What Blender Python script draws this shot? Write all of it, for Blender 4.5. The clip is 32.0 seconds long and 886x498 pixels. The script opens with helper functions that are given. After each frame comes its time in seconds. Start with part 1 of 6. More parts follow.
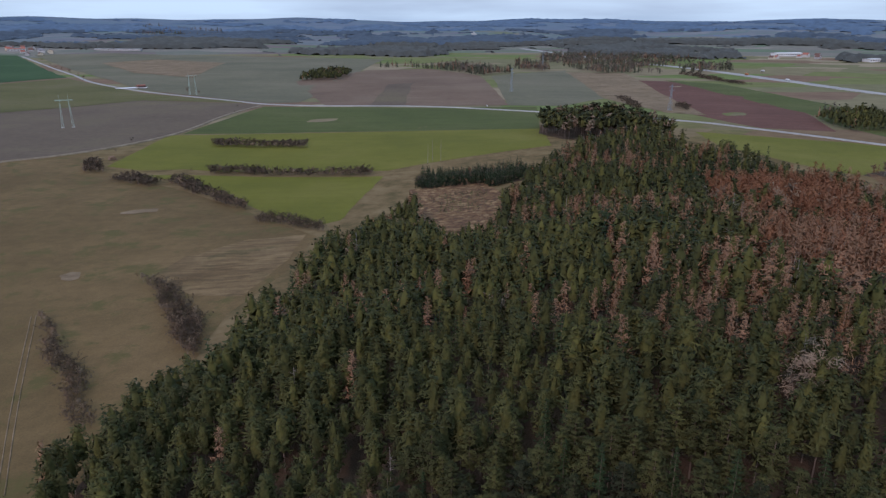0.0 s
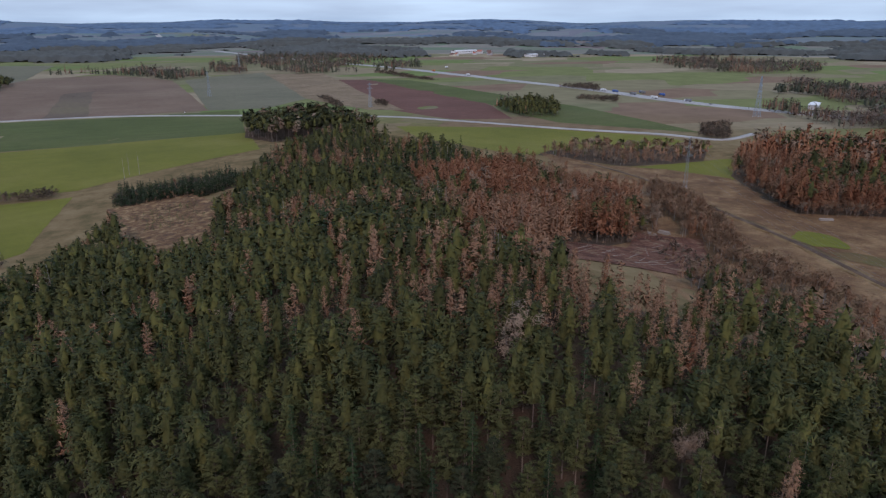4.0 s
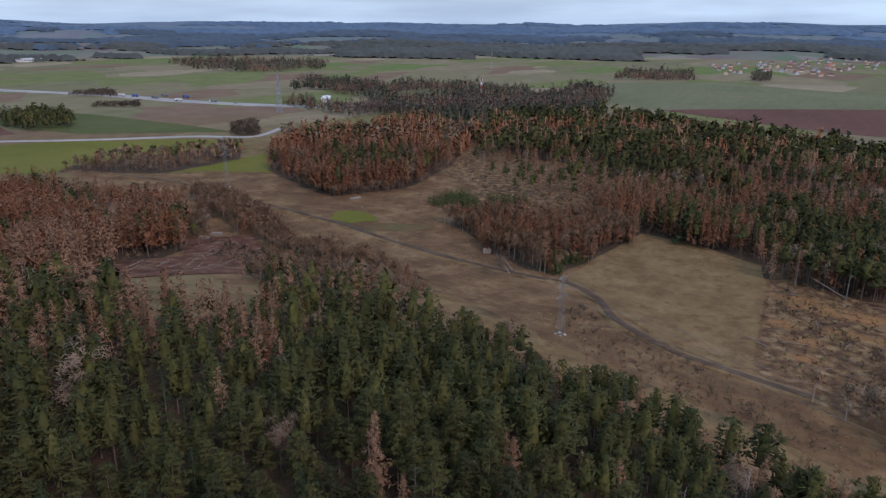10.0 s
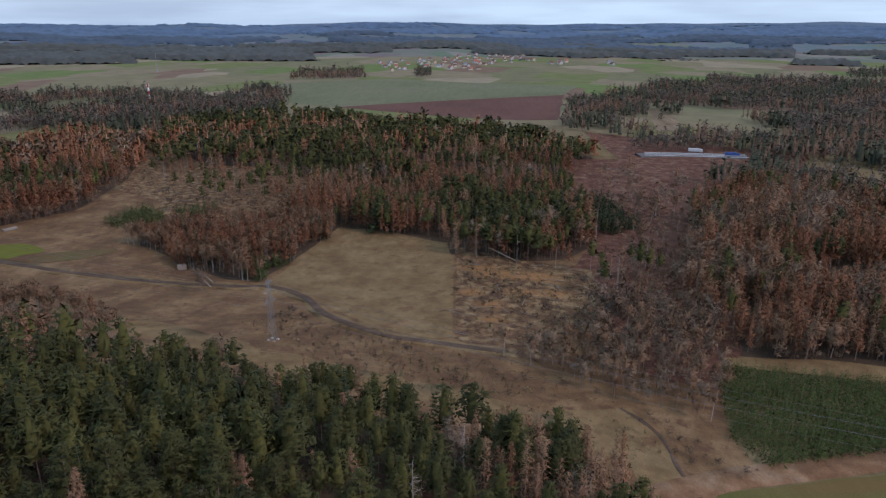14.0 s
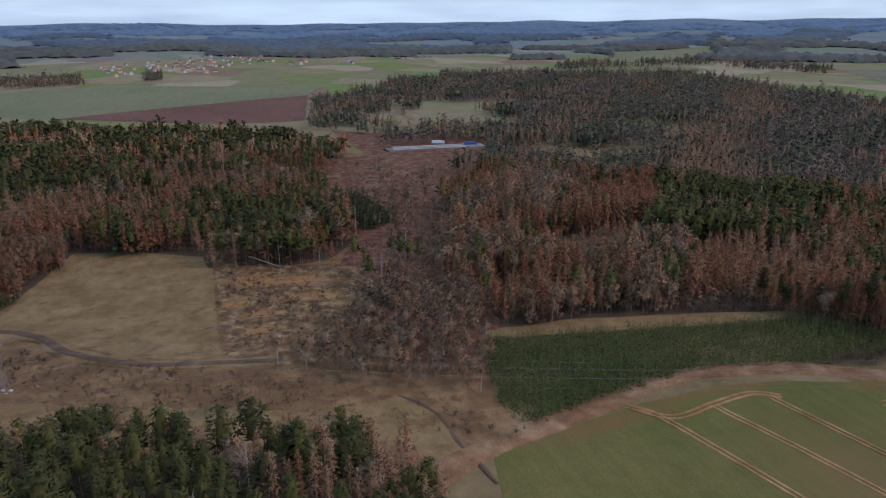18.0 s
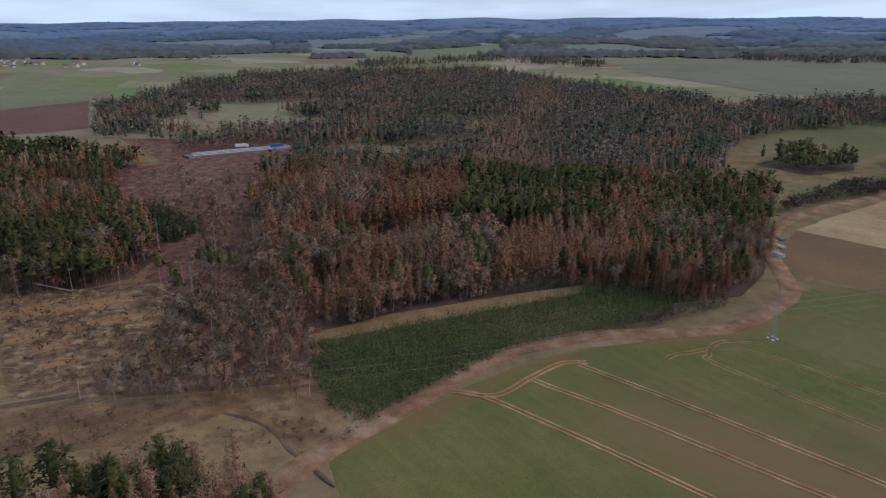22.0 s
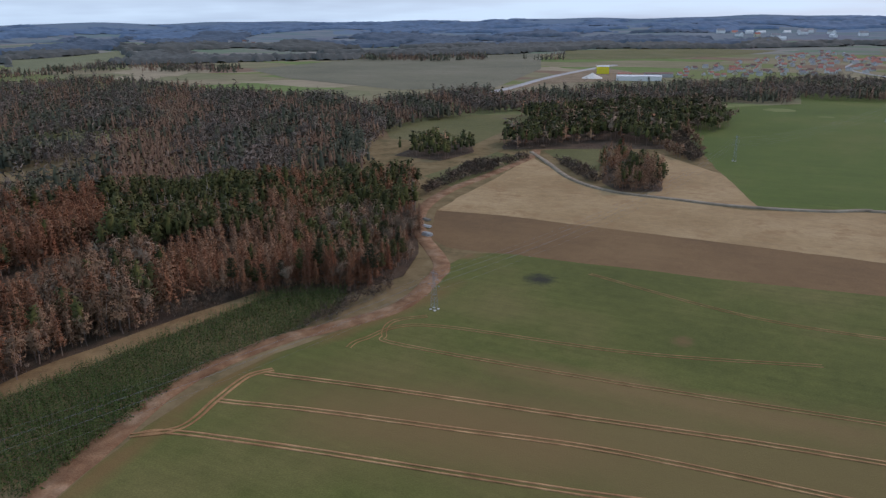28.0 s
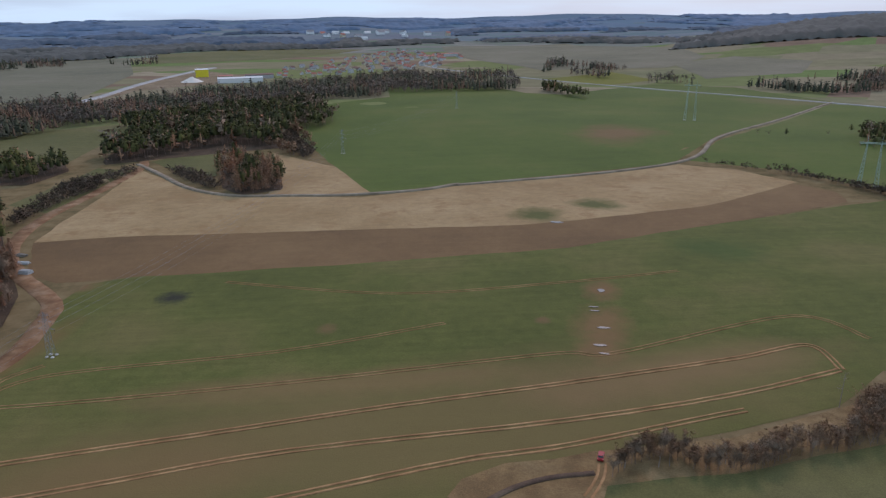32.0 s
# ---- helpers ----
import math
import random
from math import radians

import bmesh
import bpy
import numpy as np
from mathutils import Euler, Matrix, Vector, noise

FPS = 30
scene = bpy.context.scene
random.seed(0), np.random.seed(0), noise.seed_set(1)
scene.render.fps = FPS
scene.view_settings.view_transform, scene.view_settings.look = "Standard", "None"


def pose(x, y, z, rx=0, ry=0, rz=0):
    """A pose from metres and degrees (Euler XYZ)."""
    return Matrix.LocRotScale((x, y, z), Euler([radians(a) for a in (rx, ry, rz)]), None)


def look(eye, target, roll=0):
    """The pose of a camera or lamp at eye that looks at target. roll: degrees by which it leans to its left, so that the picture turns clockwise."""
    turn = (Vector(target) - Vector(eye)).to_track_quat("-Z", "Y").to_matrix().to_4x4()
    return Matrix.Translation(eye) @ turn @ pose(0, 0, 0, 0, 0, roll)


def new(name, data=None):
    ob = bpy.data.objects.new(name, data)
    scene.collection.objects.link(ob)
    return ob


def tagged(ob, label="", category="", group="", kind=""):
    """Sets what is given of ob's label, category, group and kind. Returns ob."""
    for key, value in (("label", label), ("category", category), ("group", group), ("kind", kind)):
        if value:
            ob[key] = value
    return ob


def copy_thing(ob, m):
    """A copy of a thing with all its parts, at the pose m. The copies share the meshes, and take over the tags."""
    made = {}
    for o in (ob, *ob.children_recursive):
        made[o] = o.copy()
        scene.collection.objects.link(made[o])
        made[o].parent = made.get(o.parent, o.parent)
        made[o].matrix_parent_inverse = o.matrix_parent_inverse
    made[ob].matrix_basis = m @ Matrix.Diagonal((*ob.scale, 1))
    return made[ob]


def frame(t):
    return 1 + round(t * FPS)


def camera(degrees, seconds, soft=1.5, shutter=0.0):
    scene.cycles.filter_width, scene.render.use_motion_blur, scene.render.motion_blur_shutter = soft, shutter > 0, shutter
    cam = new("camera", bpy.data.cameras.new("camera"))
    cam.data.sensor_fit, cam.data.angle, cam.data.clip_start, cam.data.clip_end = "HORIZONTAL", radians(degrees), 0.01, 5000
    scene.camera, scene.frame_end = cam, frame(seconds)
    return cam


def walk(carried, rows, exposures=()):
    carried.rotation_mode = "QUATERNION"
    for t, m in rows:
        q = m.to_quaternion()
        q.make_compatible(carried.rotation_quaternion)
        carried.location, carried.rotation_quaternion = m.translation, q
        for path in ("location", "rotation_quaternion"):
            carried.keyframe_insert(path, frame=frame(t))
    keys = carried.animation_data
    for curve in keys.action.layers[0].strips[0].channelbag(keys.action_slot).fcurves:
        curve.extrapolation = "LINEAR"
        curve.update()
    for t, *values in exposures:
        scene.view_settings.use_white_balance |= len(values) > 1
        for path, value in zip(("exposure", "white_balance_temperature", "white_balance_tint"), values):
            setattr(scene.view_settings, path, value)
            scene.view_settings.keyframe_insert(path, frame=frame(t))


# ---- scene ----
# Camera: a drone hovering 120 m above the fields, turning on the spot.
cam = camera(65.55, 32.0, soft=1.3)
EYE = Vector((0, 0, 120))
ROWS = [  # seconds, yaw, pitch, roll
    (0.0, -0.00, -18.39, 0.01), (0.5, -2.71, -18.39, -0.05), (1.0, -5.41, -18.38, -0.11),
    (1.5, -8.28, -18.39, -0.30), (2.0, -11.31, -18.34, -0.33), (2.5, -14.51, -18.34, -0.38),
    (3.0, -17.69, -18.34, -0.44), (3.5, -20.75, -18.30, -0.36), (5.5, -34.33, -18.52, 0.68),
    (6.0, -37.87, -18.45, 0.67), (6.5, -41.29, -18.37, 0.64), (7.0, -44.63, -18.36, 0.61),
    (7.5, -47.94, -18.32, 0.60), (8.0, -51.06, -18.30, 0.47), (8.5, -53.72, -18.27, 0.39),
    (9.0, -56.25, -18.26, 0.33), (9.5, -58.78, -18.24, 0.30), (10.0, -61.50, -18.21, 0.28),
    (10.5, -65.61, -18.19, 0.33), (11.0, -69.48, -18.16, 0.24), (11.5, -72.65, -18.15, 0.24),
    (12.0, -75.76, -18.16, 0.18), (12.5, -78.73, -18.14, 0.15), (13.0, -81.60, -18.14, 0.09),
    (13.5, -84.44, -18.13, 0.08), (14.0, -87.29, -18.11, 0.06), (14.5, -90.00, -18.11, 0.01),
    (16.5, -100.59, -18.13, -0.30), (17.0, -103.02, -18.15, -0.30), (17.5, -105.46, -18.16, -0.25),
    (18.0, -107.88, -18.16, -0.33), (18.5, -110.32, -18.18, -0.27), (19.0, -112.66, -18.19, -0.24),
    (19.5, -114.70, -18.22, -0.23), (20.0, -116.79, -18.25, -0.24), (20.5, -118.75, -18.25, -0.26),
    (21.0, -120.36, -18.29, -0.24), (21.5, -121.90, -18.34, -0.29), (22.0, -123.82, -18.34, -0.28),
    (22.5, -126.18, -18.33, -0.36), (23.0, -128.44, -18.33, -0.35), (23.5, -130.47, -18.34, -0.31),
    (24.0, -132.67, -18.34, -0.33), (24.5, -134.94, -18.33, -0.34), (25.0, -137.28, -18.30, -0.49),
    (25.5, -139.58, -18.29, -0.51), (27.5, -148.78, -18.27, -0.67), (28.0, -152.45, -18.25, -0.65),
    (28.5, -156.36, -18.24, -0.62), (29.0, -160.37, -18.25, -0.71), (29.5, -164.24, -18.31, -0.75),
    (30.0, -168.21, -18.34, -0.66), (30.5, -172.21, -18.34, -0.58), (31.0, -176.15, -18.35, -0.58),
    (31.5, -180.06, -18.40, -0.58), (32.0, -183.93, -18.47, -0.67),
]


def aim(yaw, pitch, roll):
    a, b = radians(yaw), radians(pitch)
    way = Vector((-math.sin(a) * math.cos(b), math.cos(a) * math.cos(b), math.sin(b)))
    return look(EYE, EYE + 100 * way, roll)


walk(cam, [(t, aim(yaw, pitch, roll)) for t, yaw, pitch, roll in ROWS], [(0.0, 0.07, 6450, 46), (32.0, 0.1, 6650, 46)])

# Overcast daylight: a soft broad sun behind high cloud, and the sky.
world = bpy.data.worlds.new("sky")
scene.world = world
world.use_nodes = True
wn, wl = world.node_tree.nodes, world.node_tree.links
bg = wn["Background"]
sky = wn.new("ShaderNodeTexSky")
sky.sky_type, sky.sun_disc = "NISHITA", False
SUN_EL, SUN_AZ = 38.0, 205.0
sky.sun_elevation, sky.sun_rotation = radians(SUN_EL), radians(SUN_AZ)
sky.air_density, sky.dust_density, sky.ozone_density = 1.2, 1.0, 1.5
tc = wn.new("ShaderNodeTexCoord")
mp = wn.new("ShaderNodeMapping")
mp.inputs["Scale"].default_value = (1.0, 1.0, 9.0)
cl = wn.new("ShaderNodeTexNoise")
cl.inputs["Scale"].default_value, cl.inputs["Detail"].default_value = 3.0, 6.0
cr = wn.new("ShaderNodeValToRGB")
cr.color_ramp.elements[0].position, cr.color_ramp.elements[1].position = 0.38, 0.66
mixc = wn.new("ShaderNodeMix")
mixc.data_type = "RGBA"
mixc.inputs[7].default_value = (6.0, 10.0, 11.4, 1)
blend = wn.new("ShaderNodeMath")
blend.operation, blend.inputs[1].default_value, blend.inputs[2].default_value = "MULTIPLY_ADD", 0.25, 0.7
wl.new(tc.outputs["Generated"], mp.inputs[0])
wl.new(mp.outputs[0], cl.inputs["Vector"])
wl.new(cl.outputs["Fac"], cr.inputs[0])
wl.new(cr.outputs[0], blend.inputs[0])
wl.new(blend.outputs[0], mixc.inputs[0])
wl.new(sky.outputs[0], mixc.inputs[6])
banks = wn.new("ShaderNodeMix")
banks.data_type, banks.blend_type = "RGBA", "MULTIPLY"
banks.inputs[0].default_value = 1.0
cb = wn.new("ShaderNodeValToRGB")
cb.color_ramp.elements[0].position, cb.color_ramp.elements[1].position = 0.36, 0.64
cb.color_ramp.elements[0].color, cb.color_ramp.elements[1].color = (0.74, 0.83, 0.88, 1), (1.0, 1.02, 0.98, 1)
wl.new(cl.outputs["Fac"], cb.inputs[0])
wl.new(mixc.outputs[2], banks.inputs[6])
wl.new(cb.outputs[0], banks.inputs[7])
wl.new(banks.outputs[2], bg.inputs[0])
bg.inputs[1].default_value = 0.08

sun = new("sun", bpy.data.lights.new("sun", "SUN"))
sun.data.energy, sun.data.angle, sun.data.color = 1.15, radians(12), (1.0, 0.91, 0.78)
_a, _e = radians(SUN_AZ), radians(SUN_EL)
sun.matrix_world = look((0, 0, 0), (-math.sin(_a) * math.cos(_e), -math.cos(_a) * math.cos(_e), -math.sin(_e)))


# ---- materials ----
# bare and weedy places in the crops: x, y, half length, half width, turn, strength, colour
CROP_STAINS = [(2, -181, 200, 46, 10, 0.75, (0.165, 0.112, 0.046)), (90, -163, 70, 26, 12, 0.5, (0.19, 0.11, 0.048)), (158, -104, 7, 44, 12, 0.6, (0.19, 0.094, 0.04)), (170, -160, 8, 46, 0, 0.6, (0.19, 0.094, 0.04)), (149, -235, 9, 56, -14, 0.6, (0.19, 0.094, 0.04)), (-100, -212, 75, 18, 12, 0.5, (0.23, 0.13, 0.065)), (20, -214, 90, 12, 4, 0.5, (0.22, 0.125, 0.06)), (-93, -289, 10, 16, -18, 0.8, (0.2, 0.105, 0.05)), (-82, -252, 15, 22, -18, 0.75, (0.21, 0.112, 0.052)), (-76, -231, 11, 14, -18, 0.75, (0.2, 0.105, 0.05)), (-241, -726, 50, 75, -18, 0.7, (0.2, 0.1, 0.055)), (104, -302, 9, 10, 19, 0.95, (0.03, 0.03, 0.022)), (-59, -259, 4, 4, -13, 0.6, (0.2, 0.1, 0.055)), (30, -260, 5, 6, 7, 0.5, (0.2, 0.1, 0.055)), (157, -322, 14, 12, 26, 0.7, (0.2, 0.1, 0.055)), (-173, -342, 30, 25, -27, 0.5, (0.04, 0.08, 0.02)), (-576, -976, 90, 60, -31, 0.5, (0.17, 0.12, 0.06))]
STRAW_STAINS = [(-90, -421, 20, 22, -12, 0.9, (0.075, 0.085, 0.025)), (-135, -444, 22, 18, -17, 0.9, (0.075, 0.085, 0.025))]
ROUGH_STAINS = [(334, -2, 7, 15, 0, 0.85, (0.36, 0.175, 0.07)), (324, -15, 9, 18, -2, 0.85, (0.36, 0.175, 0.07)), (320, -33, 9, 16, -5, 0.85, (0.36, 0.175, 0.07)), (297, -37, 7, 9, -7, 0.85, (0.36, 0.175, 0.07)), (280, -8, 7, 9, -1, 0.85, (0.36, 0.175, 0.07)), (298, -22, 6, 11, -4, 0.85, (0.36, 0.175, 0.07)), (297, 1, 7, 8, 0, 0.85, (0.36, 0.175, 0.07)), (262, -8, 6, 8, -1, 0.85, (0.36, 0.175, 0.07))]
MATS = {}


def nodes_of(name):
    m = bpy.data.materials.new(name)
    m.use_nodes = True
    MATS[name] = m
    n, k = m.node_tree.nodes, m.node_tree.links
    return m, n, k, n["Principled BSDF"]


def noise_node(n, k, vec, scale, detail=4.0, rough=0.6):
    t = n.new("ShaderNodeTexNoise")
    t.inputs["Scale"].default_value, t.inputs["Detail"].default_value, t.inputs["Roughness"].default_value = scale, detail, rough
    if vec is not None:
        k.new(vec, t.inputs["Vector"])
    return t.outputs["Fac"]


def ramp(n, k, fac, stops):
    r = n.new("ShaderNodeValToRGB")
    e = r.color_ramp.elements
    while len(e) < len(stops):
        e.new(0.5)
    for el, (p, c) in zip(e, stops):
        el.position, el.color = p, (*c, 1)
    k.new(fac, r.inputs[0])
    return r.outputs[0]


def mix(n, k, fac, a, b, mode="MIX"):
    m = n.new("ShaderNodeMix")
    m.data_type, m.blend_type = "RGBA", mode
    for sock, v in ((m.inputs[0], fac), (m.inputs[6], a), (m.inputs[7], b)):
        if isinstance(v, (int, float)):
            sock.default_value = v
        elif isinstance(v, tuple):
            sock.default_value = (*v, 1)
        else:
            k.new(v, sock)
    return m.outputs[2]


DIM = 0.95  # how much of the light the winter land gives back


def soil(name, low, mid, high, patch=0.012, rows=None, row_width=3.0, row_mix=0.25, fleck=None, rough=0.95, bump=0.3, spots=0.5, stains=(), fleck_scale=0.045):
    """Farmland: large damp and dry patches, clods and blades, and drill rows at an angle in degrees."""
    m, n, k, p = nodes_of(name)
    low, mid, high = (tuple(v * DIM for v in t) for t in (low, mid, high))
    geo = n.new("ShaderNodeNewGeometry").outputs["Position"]
    col = ramp(n, k, noise_node(n, k, geo, patch, 5, 0.62), [(0.33, low), (0.5, mid), (0.66, high)])
    mid_n = noise_node(n, k, geo, 0.16, 5, 0.68)
    shade = ramp(n, k, mid_n, [(0.25, (0.62, 0.62, 0.62)), (0.55, (1, 1, 1)), (0.78, (1.25, 1.22, 1.15))])
    col = mix(n, k, spots, col, mix(n, k, 1.0, col, shade, "MULTIPLY"))
    fine = noise_node(n, k, geo, 1.7, 3, 0.7)
    grain = ramp(n, k, fine, [(0.25, (0.7, 0.7, 0.7)), (0.75, (1.25, 1.25, 1.25))])
    col = mix(n, k, 0.75, col, mix(n, k, 1.0, col, grain, "MULTIPLY"))
    if fleck:
        f = ramp(n, k, noise_node(n, k, geo, fleck_scale, 7, 0.72), [(0.53, (0, 0, 0)), (0.63, (1, 1, 1))])
        col = mix(n, k, f, col, fleck)
    if rows is not None:
        mp = n.new("ShaderNodeMapping")
        mp.inputs["Rotation"].default_value = (0, 0, radians(rows))
        k.new(geo, mp.inputs[0])
        mp.inputs["Scale"].default_value = (0.012, 0.9 / row_width, 1)
        streak = noise_node(n, k, mp.outputs[0], 1.0, 3, 0.6)
        col = mix(n, k, min(1, row_mix * 2.2), col, mix(n, k, 1.0, col, ramp(n, k, streak, [(0.3, (0.66, 0.66, 0.66)), (0.7, (1.32, 1.32, 1.32))]), "MULTIPLY"))
    for sx, sy, rx, ry, turn, amount, tone in stains:
        mp = n.new("ShaderNodeMapping")
        mp.vector_type = "TEXTURE"
        mp.inputs["Location"].default_value, mp.inputs["Rotation"].default_value, mp.inputs["Scale"].default_value = (sx, sy, 0), (0, 0, radians(turn)), (rx, ry, 1e5)
        k.new(geo, mp.inputs[0])
        ln = n.new("ShaderNodeVectorMath")
        ln.operation = "LENGTH"
        k.new(mp.outputs[0], ln.inputs[0])
        rag = n.new("ShaderNodeMath")
        rag.operation, rag.inputs[1].default_value = "MULTIPLY", 1.4
        k.new(noise_node(n, k, geo, 1.6 / max(rx, ry), 6, 0.7), rag.inputs[0])
        edge = n.new("ShaderNodeMath")
        edge.operation = "ADD"
        k.new(rag.outputs[0], edge.inputs[0])
        k.new(ln.outputs["Value"], edge.inputs[1])
        cut = n.new("ShaderNodeMapRange")
        cut.inputs[1].default_value, cut.inputs[2].default_value, cut.inputs[3].default_value, cut.inputs[4].default_value = 1.0, 1.75, amount, 0.0
        k.new(edge.outputs[0], cut.inputs[0])
        col = mix(n, k, cut.outputs[0], col, tone)
    k.new(col, p.inputs["Base Color"])
    b = n.new("ShaderNodeBump")
    b.inputs["Strength"].default_value, b.inputs["Distance"].default_value = bump, 0.5
    k.new(fine, b.inputs["Height"])
    k.new(b.outputs[0], p.inputs["Normal"])
    p.inputs["Roughness"].default_value = rough
    p.inputs["Specular IOR Level"].default_value = 0.15
    return m


def leafy(name, stops, rough=0.85, vary=1.0, tips=(1.18, 1.18, 1.08), inner=0.9):
    """Foliage: each tree has its own shade; twigs and needles vary within it, and young shoots are lighter."""
    m, n, k, p = nodes_of(name)
    at = n.new("ShaderNodeAttribute")
    at.attribute_name = "tint"
    oi = n.new("ShaderNodeObjectInfo")
    ad = n.new("ShaderNodeMath")
    ad.operation = "ADD"
    k.new(at.outputs["Fac"], ad.inputs[0])
    k.new(oi.outputs["Random"], ad.inputs[1])
    fr = n.new("ShaderNodeMath")
    fr.operation, fr.inputs[1].default_value = "PINGPONG", 1.0
    k.new(ad.outputs[0], fr.inputs[0])
    col = ramp(n, k, fr.outputs[0], [(q, tuple(v * DIM for v in t)) for q, t in stops])
    geo = n.new("ShaderNodeNewGeometry")
    isl = ramp(n, k, geo.outputs["Random Per Island"], [(0.0, (1 - 0.15 * vary, 1 - 0.15 * vary, 1 - 0.15 * vary)), (1.0, (1 + 0.15 * vary, 1 + 0.15 * vary, 1 + 0.1 * vary))])
    col = mix(n, k, 1.0, col, isl, "MULTIPLY")
    shoot = n.new("ShaderNodeAttribute")
    shoot.attribute_name = "tip"
    col = mix(n, k, 1.0, col, ramp(n, k, shoot.outputs["Fac"], [(0.0, (inner, inner, inner)), (1.0, tips)]), "MULTIPLY")
    k.new(col, p.inputs["Base Color"])
    p.inputs["Roughness"].default_value, p.inputs["Specular IOR Level"].default_value = rough, 0.15
    return m


def plain(name, col, rough=0.7, metal=0.0, vary=0.25, scale=0.8):
    m, n, k, p = nodes_of(name)
    tc = n.new("ShaderNodeTexCoord").outputs["Object"]
    v = ramp(n, k, noise_node(n, k, tc, scale, 5, 0.65), [(0.3, tuple(c * (1 - vary) for c in col)), (0.7, tuple(min(1, c * (1 + vary)) for c in col))])
    k.new(v, p.inputs["Base Color"])
    p.inputs["Roughness"].default_value, p.inputs["Metallic"].default_value = rough, metal
    return m


soil("olive_field", (0.13, 0.085, 0.036), (0.165, 0.108, 0.047), (0.205, 0.132, 0.06), patch=0.011, fleck=(0.108, 0.09, 0.032), rows=35, row_width=4, row_mix=0.05)
soil("bright_grass", (0.12, 0.125, 0.018), (0.15, 0.148, 0.022), (0.18, 0.166, 0.034), patch=0.008, rows=80, row_width=6, row_mix=0.08, spots=0.2)
soil("dark_grass", (0.07, 0.09, 0.025), (0.085, 0.105, 0.03), (0.105, 0.115, 0.04), patch=0.006, rows=88, row_width=8, row_mix=0.15, spots=0.3)
soil("mauve_soil", (0.125, 0.092, 0.066), (0.15, 0.112, 0.078), (0.165, 0.13, 0.08), patch=0.006, rows=20, row_width=5, row_mix=0.05)
soil("olive_grass", (0.1, 0.1, 0.035), (0.13, 0.12, 0.045), (0.15, 0.13, 0.06), patch=0.006, rows=60, row_width=6, row_mix=0.1)
soil("dark_crop", (0.03, 0.075, 0.028), (0.038, 0.09, 0.032), (0.05, 0.1, 0.04), patch=0.004)
soil("grey_field", (0.13, 0.125, 0.08), (0.16, 0.15, 0.096), (0.19, 0.17, 0.115), patch=0.004, rows=10, row_width=12, row_mix=0.12)
soil("tan_field", (0.2, 0.14, 0.085), (0.235, 0.165, 0.1), (0.27, 0.195, 0.125), patch=0.02, rows=70, row_width=4, row_mix=0.35, fleck=(0.14, 0.1, 0.05))
soil("pink_soil", (0.165, 0.108, 0.075), (0.19, 0.125, 0.086), (0.215, 0.15, 0.105), patch=0.006, rows=2, row_width=22, row_mix=0.12)
soil("red_soil", (0.125, 0.056, 0.042), (0.15, 0.067, 0.05), (0.17, 0.08, 0.06), patch=0.006, rows=55, row_width=8, row_mix=0.12)
soil("dry_grass", (0.132, 0.069, 0.035), (0.202, 0.112, 0.054), (0.291, 0.177, 0.090), patch=0.05, fleck=(0.129, 0.065, 0.036), bump=0.6, spots=0.95, fleck_scale=0.12)
soil("pale_meadow", (0.185, 0.108, 0.049), (0.232, 0.145, 0.067), (0.275, 0.182, 0.09), patch=0.05, fleck=(0.15, 0.092, 0.042), bump=0.5, spots=0.9, fleck_scale=0.12)
soil("rough_ground", (0.115, 0.058, 0.036), (0.22, 0.122, 0.06), (0.38, 0.25, 0.128), patch=0.2, fleck=(0.1, 0.055, 0.036), bump=1.0, spots=1.0, fleck_scale=0.22, stains=ROUGH_STAINS)

soil("needle_litter", (0.1, 0.045, 0.03), (0.165, 0.068, 0.044), (0.22, 0.105, 0.068), patch=0.15, fleck=(0.22, 0.145, 0.09), bump=0.9, spots=1.0, fleck_scale=0.16)
soil("forest_floor", (0.06, 0.04, 0.027), (0.085, 0.056, 0.036), (0.12, 0.08, 0.05), patch=0.05, bump=0.8)
soil("green_crop", (0.082, 0.092, 0.024), (0.105, 0.112, 0.029), (0.145, 0.126, 0.042), patch=0.01, rows=-9, row_width=2.5, row_mix=0.1, spots=0.35, stains=CROP_STAINS)

soil("brown_soil", (0.15, 0.088, 0.042), (0.185, 0.108, 0.05), (0.215, 0.128, 0.06), patch=0.012, rows=2, row_width=3, row_mix=0.05, spots=0.3)
soil("straw_field", (0.29, 0.185, 0.088), (0.345, 0.228, 0.113), (0.39, 0.265, 0.138), patch=0.015, fleck=(0.265, 0.16, 0.076), rows=4, row_width=3, row_mix=0.06, stains=STRAW_STAINS)
soil("pale_crop", (0.14, 0.15, 0.075), (0.165, 0.17, 0.09), (0.19, 0.185, 0.105), patch=0.004, rows=30, row_width=9, row_mix=0.12)
soil("stubble_stripes", (0.15, 0.095, 0.045), (0.2, 0.13, 0.063), (0.26, 0.175, 0.09), patch=0.03, fleck=(0.12, 0.09, 0.04), rows=60, row_width=3.2, row_mix=0.45)
soil("wheat_green", (0.068, 0.1, 0.02), (0.082, 0.116, 0.023), (0.105, 0.124, 0.03), patch=0.007, rows=25, row_width=4, row_mix=0.1, spots=0.25, stains=CROP_STAINS)
soil("asphalt_dark", (0.14, 0.138, 0.135), (0.17, 0.167, 0.163), (0.2, 0.197, 0.19), patch=0.02, spots=0.2)
soil("dirt", (0.21, 0.165, 0.115), (0.26, 0.205, 0.145), (0.31, 0.26, 0.19), patch=0.08)
soil("dark_dirt", (0.085, 0.052, 0.036), (0.12, 0.076, 0.052), (0.17, 0.115, 0.078), patch=0.1, bump=0.6)
